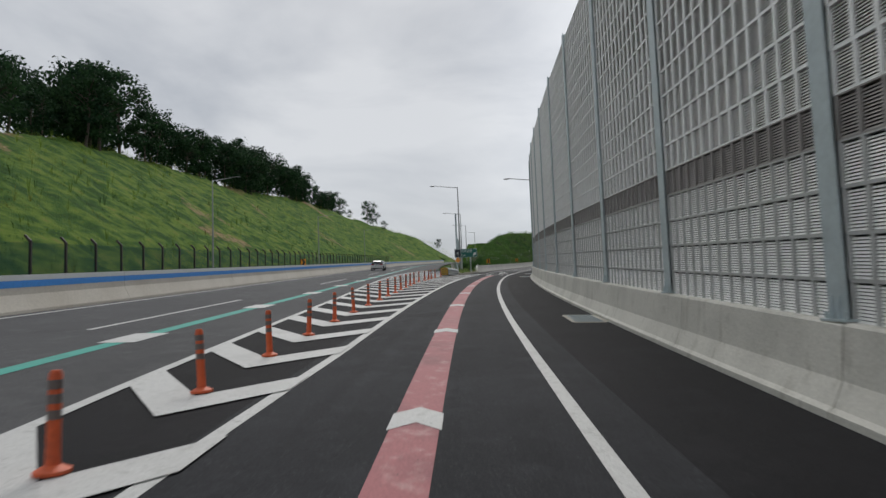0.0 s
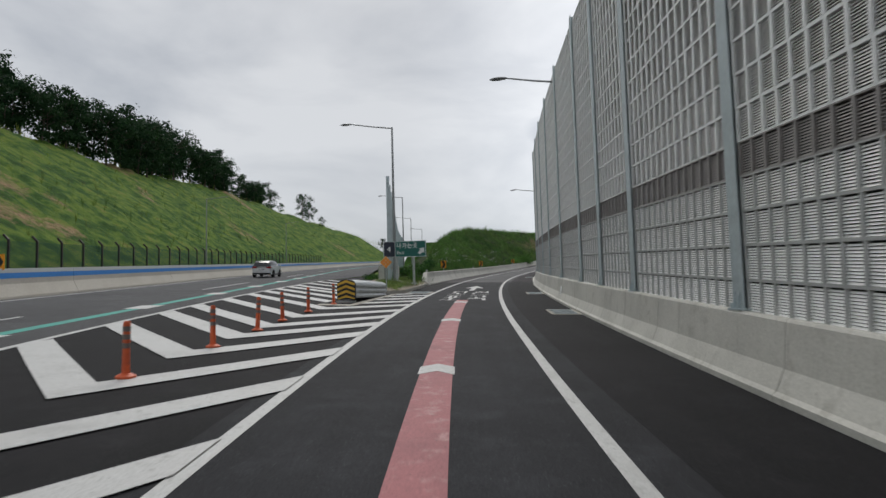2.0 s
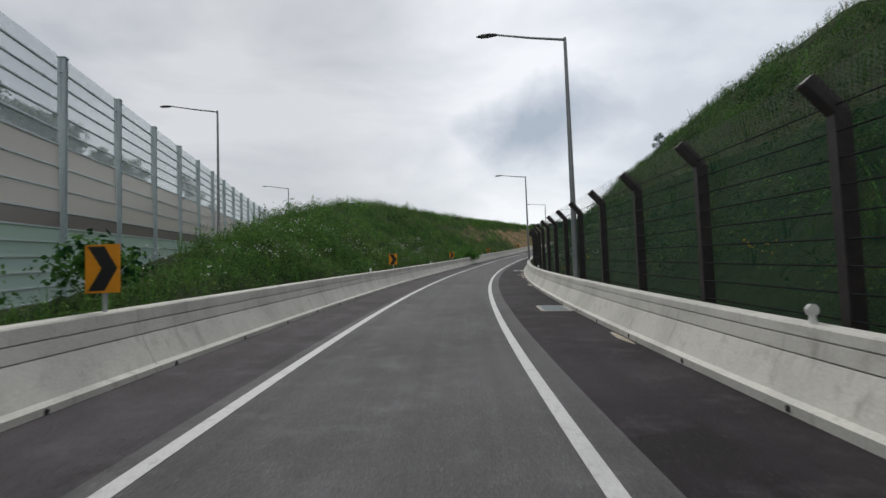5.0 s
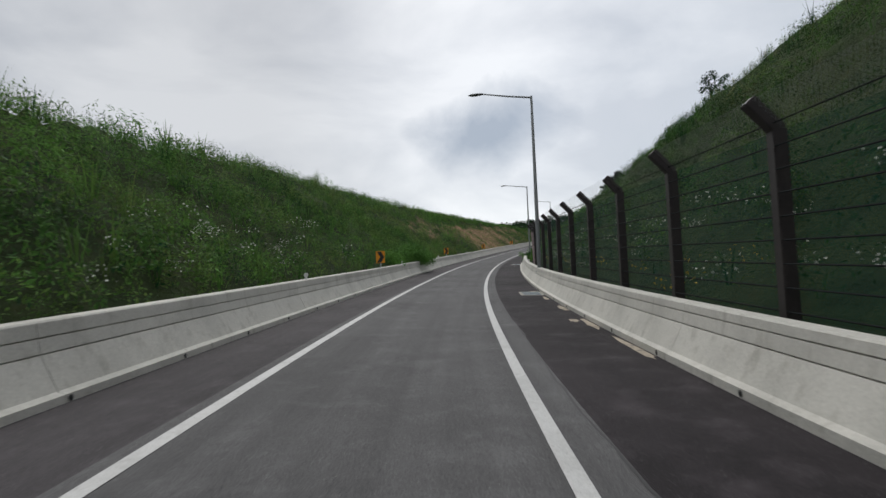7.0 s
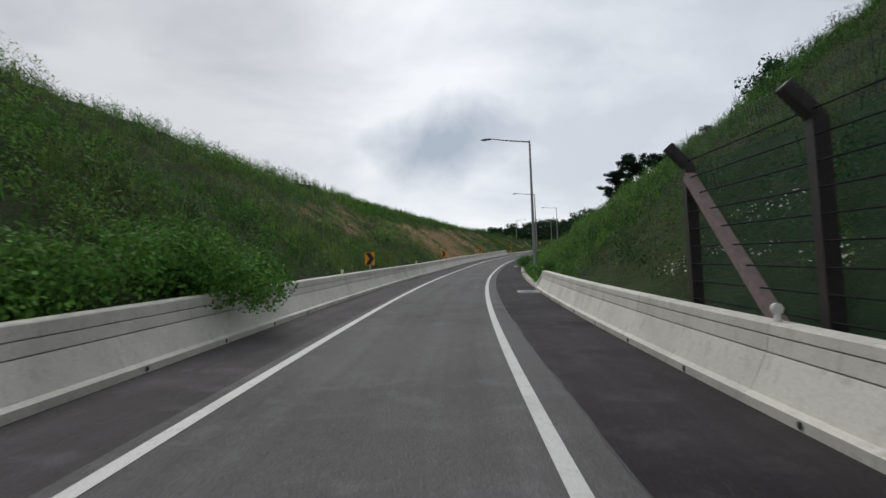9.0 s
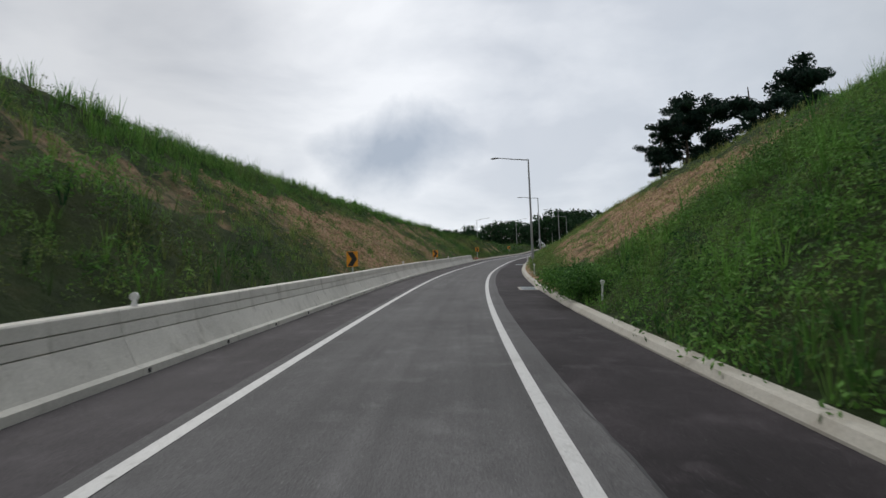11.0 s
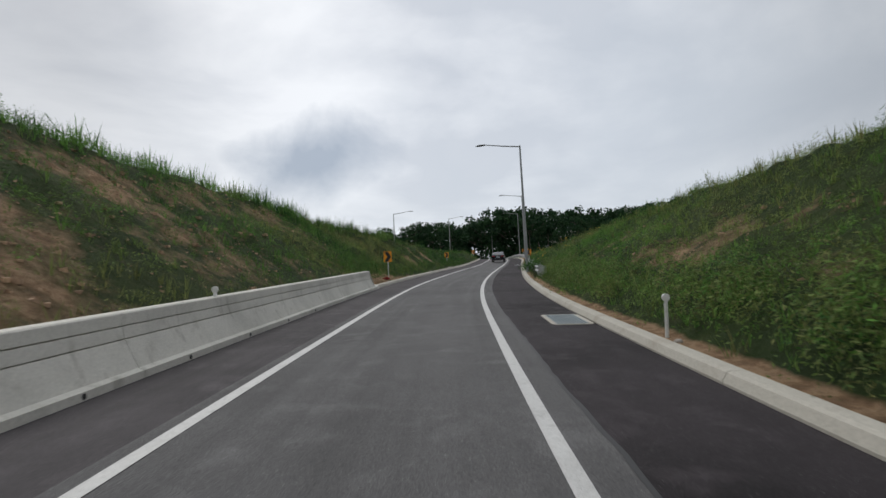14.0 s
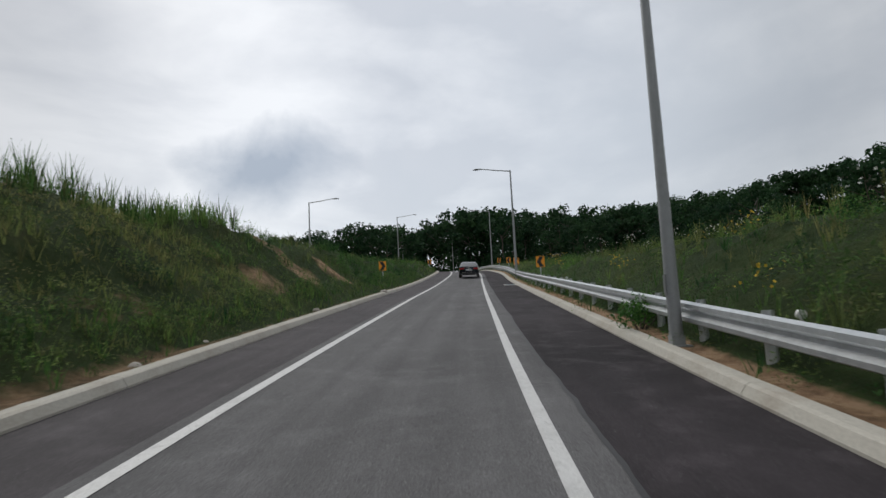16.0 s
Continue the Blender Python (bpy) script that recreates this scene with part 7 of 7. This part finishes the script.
# island grass
n = 1500
s, w = RNG.uniform(59.5, 73, n), RNG.uniform(0, 1, n)
u = -4.95 * (1 - w) + (island_left(s) + 0.4) * w
p = spot(s, u)
keep = noise2(p[:, 0], p[:, 1], 0.9) > -0.35
s, u, p = s[keep], u[keep], p[keep]
V, T = [], []
zi = paved_z(p[:, 0], p[:, 1]) + 0.15 + 0.18 * np.clip(1 - np.abs(w[keep] - 0.5) * 2, 0, 1)
for i in range(len(s)):
    q = PROTO[RNG.choice(GRASSY)] * RNG.uniform(0.22, 0.5)
    V.append((q + [p[i, 0], p[i, 1], zi[i] - 0.03]).reshape(-1, 3))
    T.append(np.tile([RNG.uniform(0.6, 1.0), RNG.uniform(0.05, 0.55), 0, 1], (len(q) * 4, 1)))
me = big_mesh("grass", np.concatenate(V), np.arange(sum(len(v) for v in V)).reshape(-1, 4), WEED)
me.attributes.new("tint", "FLOAT_COLOR", "POINT").data.foreach_set("color", np.concatenate(T).astype(np.float32).ravel())
tagged(new("grass", me), "short yellow-green grass on the island", "grass", kind="stuff")


# white and yellow wild flowers
def flowers(n, s_rng, u_rng, mat, label, h=0.65):
    fl = [flower_head(RNG, 18, 0.35, h) for _ in range(3)]
    s, u = RNG.uniform(*s_rng, n), RNG.uniform(*u_rng, n)
    z = np.zeros(n)
    return scatter("wild_flowers", fl, s, u, RNG.uniform(0.8, 1.3, n), RNG.integers(0, 3, n), z, z, mat, label, "flowers")


flowers(60, (84, 130), (-8.0, -5.8), FLOWER, "white wild flowers on the bank")
flowers(60, (95, 150), (3.3, 5.5), FLOWER, "white wild flowers behind the fence")
flowers(50, (238, 300), (5.0, 14.0), FLOWER, "white wild flowers in the grass")
flowers(16, (80, 150), (3.2, 4.5), FLOWER_YELLOW, "yellow wild flowers behind the fence", 0.4)
flowers(16, (248, 290), (3.5, 9.0), FLOWER_YELLOW, "yellow wild flowers in the grass", 0.5)

# the far hill beside the highway: grass and shrubs
n = 11000
y = 20 + 430 * RNG.uniform(0, 1, n)**1.25
top = np.interp(y, *HILL)
x = -28.3 + bend(y) - RNG.uniform(0, 1, n) * (top / 0.649 + 8)
sh_s, sh_u, zr = road_coords(x, y)
z = ground_z(sh_s, sh_u, x, y, zr) - 0.1
b = bare_amount(sh_s, sh_u, x, y)
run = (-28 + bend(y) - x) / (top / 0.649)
V, T = [], []
for i in range(n):
    if RNG.uniform() < b[i]:
        continue
    q = PROTO[RNG.choice(BUSHY if RNG.uniform() < 0.9 else LONG)][:9] * RNG.uniform(0.9, 2.0)
    a = RNG.uniform(0, 6.28)
    q = np.stack([q[..., 0] * math.cos(a) - q[..., 1] * math.sin(a), q[..., 0] * math.sin(a) + q[..., 1] * math.cos(a), q[..., 2]], -1)
    V.append((q + [x[i], y[i], z[i]]).reshape(-1, 3))
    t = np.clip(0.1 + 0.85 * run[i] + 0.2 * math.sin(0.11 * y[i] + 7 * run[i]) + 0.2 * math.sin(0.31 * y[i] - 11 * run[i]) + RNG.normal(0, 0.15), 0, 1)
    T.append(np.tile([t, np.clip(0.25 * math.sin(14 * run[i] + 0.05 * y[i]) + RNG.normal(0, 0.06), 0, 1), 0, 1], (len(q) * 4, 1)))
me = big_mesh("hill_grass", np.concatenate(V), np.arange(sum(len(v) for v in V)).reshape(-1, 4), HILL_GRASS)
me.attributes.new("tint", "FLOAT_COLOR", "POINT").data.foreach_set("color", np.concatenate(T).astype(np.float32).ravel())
tagged(new("hill_grass", me), "bright green grass and shrubs on the hillside", "grass", kind="stuff")


# ---- trees ----
def crown_mesh(name, centers, per, spread, size, mat, rng, tint=(0.3, 0.2), flat=0.75):
    off = rng.normal(size=(len(centers) * per, 3))
    off *= np.minimum(1, 1.9 / np.linalg.norm(off, axis=1))[:, None]
    pts = np.repeat(centers, per, axis=0) + off * spread * [1, 1, flat]
    q = shell_quads(pts, off + [0, 0, 0.4], size, rng, 0.6, 0.5)
    me = big_mesh(name, q.reshape(-1, 3), np.arange(len(q) * 4).reshape(-1, 4), mat)
    tt = np.repeat(np.clip(rng.normal(tint[0], tint[1], len(centers)), 0, 1), per * 4)
    me.attributes.new("tint", "FLOAT_COLOR", "POINT").data.foreach_set("color", np.column_stack([tt, tt * 0, tt * 0, tt * 0 + 1]).astype(np.float32).ravel())
    return me


def tree(m, h, seed, label, group="hill trees", per=32, leaf=0.024):
    """Broadleaved tree: tapered trunk, limbs, an uneven crown of leaf clusters."""
    rng = np.random.default_rng(seed)
    th = thing("tree", m, label, "tree", group)
    tr = Shape()
    top = Vector((rng.normal(0, 0.25), rng.normal(0, 0.25), h * 0.72))
    p = Vector((0, 0, -0.4))
    for i in range(4):
        q = top * ((i + 1) / 4) + Vector((rng.normal(0, 0.12), rng.normal(0, 0.12), 0))
        tr.tube(p, q, 0.02 * h * (1 - i * 0.2), 0.02 * h * (0.8 - i * 0.2), 8, False)
        p = q
    centers = []
    for i in range(9):
        a, zz = i * 2.4 + rng.uniform(-0.4, 0.4), h * rng.uniform(0.36, 0.75)
        r = h * rng.uniform(0.16, 0.3) * (1.15 - abs(zz / h - 0.55))
        e = Vector((math.cos(a) * r, math.sin(a) * r, zz + h * 0.14))
        tr.tube(top * (zz / (h * 0.72)) if zz < h * 0.72 else top, e, 0.007 * h, 0.003 * h, 6, False)
        for _ in range(3):
            centers.append(np.array(e) + rng.normal(size=3) * h * 0.055)
    for i in range(16):
        a, r, zz = i * 2.4, h * rng.uniform(0.08, 0.24), h * rng.uniform(0.07, 0.45)
        centers.append(np.array([math.cos(a) * r, math.sin(a) * r, zz]))
    for _ in range(7):
        centers.append(np.array([rng.normal(0, h * 0.07), rng.normal(0, h * 0.07), h * rng.uniform(0.78, 0.95)]))
    part("trunk", tr, BARK, th, soft=True)
    part("crown", crown_mesh("crown", np.array(centers), per, h * 0.054, h * leaf, TREE_LEAF, rng), TREE_LEAF, th)
    return th


def pine(m, h, seed, label, group="pines"):
    """Spreading pine: crooked trunk, long uneven boughs with tufts of needles."""
    rng = np.random.default_rng(seed)
    th = thing("pine_tree", m, label, "tree", group)
    mid, top = (rng.normal(0, 0.05 * h), rng.normal(0, 0.05 * h), h * 0.5), (rng.normal(0, 0.08 * h), rng.normal(0, 0.08 * h), h * 0.93)
    tr = Shape().tube((0, 0, -0.4), mid, 0.022 * h, 0.015 * h, 8, False).tube(mid, top, 0.015 * h, 0.004 * h, 8, False)
    centers = []
    for i in range(22):
        w = 0.16 + 0.8 * rng.uniform(0, 1)
        base = np.array(mid) * min(1, w / 0.5) if w < 0.5 else np.array(mid) + (np.array(top) - np.array(mid)) * (w - 0.5) / 0.45
        a = i * 2.4 + rng.uniform(-0.5, 0.5)
        r = h * (0.42 - 0.26 * w) * rng.uniform(0.55, 1.3)
        e = base + np.array([math.cos(a) * r, math.sin(a) * r, h * rng.uniform(0.0, 0.12)])
        tr.tube(tuple(base), tuple(e), 0.006 * h, 0.002 * h, 6, False)
        for q in (0.4, 0.6, 0.8, 1.0):
            centers.append(base * (1 - q) + e * q + rng.normal(size=3) * h * 0.02)
    part("trunk", tr, BARK, th, soft=True)
    part("crown", crown_mesh("crown", np.array(centers), 130, 0.044 * h, 0.015 * h, PINE_LEAF, rng, (0.35, 0.25), 0.55), PINE_LEAF, th)
    return th


LAB = "dark green broadleaved tree on the wooded hill"
protos = {}


def plant(x, y, h, k, group, label, sink=0.8):
    """Stands a copy of one of the prototype trees on the ground at a world place."""
    s, u, zr = road_coords(np.array([x]), np.array([y]))
    z = float(ground_z(s, u, np.array([x]), np.array([y]), zr)[0]) - sink
    m = pose(x, y, z, 0, 0, random.uniform(0, 360))
    if k not in protos:
        protos[k] = tree(m, 10.0, 100 + k, label, group) if k < 5 else tree(m, 10.0, 100 + k, label, group, 28, 0.03)
        ob = protos[k]
    else:
        ob = copy_thing(protos[k], m)
        tagged(ob, label, "tree", group)
    f = h / 10.0
    ob.matrix_basis = m @ Matrix.Diagonal((f * random.uniform(0.9, 1.1), f * random.uniform(0.9, 1.1), f, 1))
    return ob


rnd = random.Random(5)


def ground_at(x, y):
    s, u, zr = road_coords(np.array([x]), np.array([y]))
    return float(ground_z(s, u, np.array([x]), np.array([y]), zr)[0])


# the wooded top of the hill beside the highway: heights fitted, by bearing, to the camera's view at the start
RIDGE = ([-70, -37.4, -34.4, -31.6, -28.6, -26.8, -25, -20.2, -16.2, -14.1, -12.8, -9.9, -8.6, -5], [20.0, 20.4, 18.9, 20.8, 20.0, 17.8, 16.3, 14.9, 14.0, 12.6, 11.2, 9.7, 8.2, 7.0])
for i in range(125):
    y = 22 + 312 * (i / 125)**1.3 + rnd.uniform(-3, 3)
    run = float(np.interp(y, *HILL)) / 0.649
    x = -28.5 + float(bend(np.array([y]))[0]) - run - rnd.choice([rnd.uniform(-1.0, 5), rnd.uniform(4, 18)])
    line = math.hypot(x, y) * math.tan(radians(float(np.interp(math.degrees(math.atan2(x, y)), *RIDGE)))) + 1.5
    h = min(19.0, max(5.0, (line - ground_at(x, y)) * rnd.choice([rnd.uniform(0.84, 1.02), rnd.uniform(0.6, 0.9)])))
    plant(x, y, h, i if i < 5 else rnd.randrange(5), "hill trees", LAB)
for x, y, h in ((-44.0, 345.0, 13.5), (-41.0, 350.0, 11.0), (-36.0, 362.0, 6.0), (-3.5, 438.0, 7.5)):
    plant(x, y, h, rnd.randrange(5), "hill trees", "lone tree at the end of the wooded hill")
# the woods beyond the bend and on the ridge to its right: placed and sized, by bearing, to fit the view from two camera
# places on the road
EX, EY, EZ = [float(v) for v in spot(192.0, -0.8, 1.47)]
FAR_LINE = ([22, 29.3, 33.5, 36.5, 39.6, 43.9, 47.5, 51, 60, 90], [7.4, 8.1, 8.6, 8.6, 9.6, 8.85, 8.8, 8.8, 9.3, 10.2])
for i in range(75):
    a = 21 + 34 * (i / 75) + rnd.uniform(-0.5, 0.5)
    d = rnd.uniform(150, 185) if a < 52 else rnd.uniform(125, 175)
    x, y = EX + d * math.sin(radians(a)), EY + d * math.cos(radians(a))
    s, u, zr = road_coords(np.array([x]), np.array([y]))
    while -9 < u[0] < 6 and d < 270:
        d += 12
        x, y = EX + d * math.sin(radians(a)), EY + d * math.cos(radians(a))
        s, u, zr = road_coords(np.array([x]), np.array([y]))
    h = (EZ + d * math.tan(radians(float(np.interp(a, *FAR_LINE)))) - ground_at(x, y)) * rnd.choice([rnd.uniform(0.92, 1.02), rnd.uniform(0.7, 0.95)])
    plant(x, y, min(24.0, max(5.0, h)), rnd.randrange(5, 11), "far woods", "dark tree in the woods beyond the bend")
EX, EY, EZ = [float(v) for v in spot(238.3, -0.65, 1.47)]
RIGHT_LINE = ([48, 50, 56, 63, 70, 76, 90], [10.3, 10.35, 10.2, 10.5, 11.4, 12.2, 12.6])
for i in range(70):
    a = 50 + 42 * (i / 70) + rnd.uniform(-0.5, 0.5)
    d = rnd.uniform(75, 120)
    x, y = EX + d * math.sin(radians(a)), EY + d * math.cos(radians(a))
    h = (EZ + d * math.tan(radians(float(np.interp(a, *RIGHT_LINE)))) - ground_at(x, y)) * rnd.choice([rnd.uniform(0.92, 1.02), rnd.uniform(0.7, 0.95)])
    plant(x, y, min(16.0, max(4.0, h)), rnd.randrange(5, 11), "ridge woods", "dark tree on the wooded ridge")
for i in range(46):
    s, u = rnd.uniform(342, 430), rnd.uniform(-34, 40)
    if not -9 < u < 6 or s > 395:
        p = spot(s, u)
        plant(p[0], p[1], rnd.uniform(4.5, 9.0), rnd.randrange(5, 11), "far woods", "low tree in the dense edge of the woods")
for i in range(16):
    p = spot(396.0 + 2.5 * (i % 4), -13.0 + 1.6 * i)
    plant(p[0], p[1], rnd.uniform(3.5, 6.5), rnd.randrange(5, 11), "far woods", "low dense tree where the road bends out of sight", 1.2)
for i in range(14):
    s, u = rnd.uniform(286, 325), rnd.uniform(9, 26)
    p = spot(s, u)
    plant(p[0], p[1], rnd.uniform(3.0, 6.0), rnd.randrange(5), "roadside trees", "small leafy tree beside the guardrail")
for s, u, h in ((180.0, 21.5, 7.5), (176.0, 19.5, 4.0), (157.0, 19.6, 3.6), (161.0, 21.5, 3.8), (166.0, 19.0, 2.6), (147.0, 24.0, 2.4)):
    p = spot(s, u)
    plant(p[0], p[1], h, rnd.randrange(5), "bank trees", "small tree on the crest of the bank")


def on_ground(s, u, dz=0.0):
    p = spot(s, u)
    sv, uv, zr = road_coords(p[:1], p[1:2])
    return pose(p[0], p[1], float(ground_z(sv, uv, p[:1], p[1:2], zr)[0]) + dz)


for s, u, h, k in ((214.6, 13.2, 5.0, 31), (216.2, 15.6, 7.2, 32), (218.0, 18.2, 8.4, 35), (219.0, 21.2, 9.8, 33), (220.0, 25.2, 11.2, 34)):
    pine(on_ground(s, u), h, k, "dark spreading pine on the crest of the bank")


def bush(m, r, h, seed, label, leaves=420, size=0.11, tint=0.4):
    rng = np.random.default_rng(seed)
    th = thing("bush", m, label, "bush", "roadside bushes")
    sh = Shape()
    c = []
    for i in range(9):
        a, rr = rng.uniform(0, 6.28), r * rng.uniform(0.2, 0.8)
        e = (math.cos(a) * rr, math.sin(a) * rr * 1.2, h * rng.uniform(0.45, 0.9))
        sh.tube((0, 0, -0.1), e, 0.015, 0.006, 5, False)
        c.append(np.array(e))
    part("stems", sh, BARK, th)
    me = crown_mesh("foliage", np.array(c), leaves // 9, r * 0.3, size, WEED, rng, (tint, 0.2), 0.8)
    part("foliage", me, WEED, th)
    return th


for i, (s, u, r, h) in enumerate(((138.6, -6.5, 1.2, 0.9), (140.8, -6.3, 1.3, 1.0), (142.8, -6.3, 1.3, 1.1), (144.8, -6.3, 1.3, 1.35), (146.3, -6.5, 1.2, 1.6))):
    bush(stand(s, u, 0.45), r, h, 82 + i, "broad-leaved vine mass behind the barrier", 4200, 0.05, 0.72)
bush(stand(146.0, -5.45, 0.55), 1.2, 0.85, 41, "leafy bush spilling over the barrier", 4000, 0.046, 0.7)
bush(stand(147.6, -5.15, 0.5), 0.95, 0.9, 42, "leafy bush spilling over the barrier", 2600, 0.05, 0.7)
bush(stand(161.5, 2.55, 0.1), 0.55, 1.0, 43, "upright bush at the end of the barrier", 1100, 0.045, 0.5)
bush(stand(185.6, 2.85, 0.1), 1.0, 0.85, 46, "dense weedy bush leaning over the kerb", 3200, 0.042, 0.4)
bush(stand(187.4, 2.75, 0.1), 1.05, 0.85, 47, "dense weedy bush leaning over the kerb", 3200, 0.042, 0.4)
bush(stand(189.4, 2.8, 0.1), 0.95, 0.7, 48, "low weedy bush beside the kerb", 2600, 0.04, 0.4)
bush(stand(256.8, 2.6, 0.1), 0.6, 0.55, 44, "weedy bush hiding the guardrail", 1300, 0.034)
bush(stand(246.9, 2.72, 0.1), 0.6, 0.85, 45, "weedy bush at the guardrail end", 1300, 0.034)
for i, (s, u) in enumerate(((76.0, -6.6), (79.5, -6.9), (74.2, -7.4), (83.0, -7.2), (72.8, -8.2))):
    bush(on_ground(s, u), 0.8, 0.9, 50 + i, "dark green bush on the rubble behind the barrier", 700, 0.07)


hedge = [(76.2, -9.4), (76.8, -9.9), (77.4, -10.5), (78.0, -11.0), (78.8, -11.4)]
for i, (s, u) in enumerate(hedge):
    bush(on_ground(s, u, -0.05), 0.55, 0.75, 61 + i, "low dark green shrub at the foot of the noise wall", 700, 0.05)
for i, (s, u) in enumerate(((68.6, -5.5), (69.4, -5.9), (69.9, -5.4))):
    p = spot(s, u)
    bush(pose(p[0], p[1], float(paved_z(p[:1], p[1:2])[0]) + 0.15), 0.4, 0.5, 71 + i, "dry brownish weed on the sandy island", 300, 0.035)
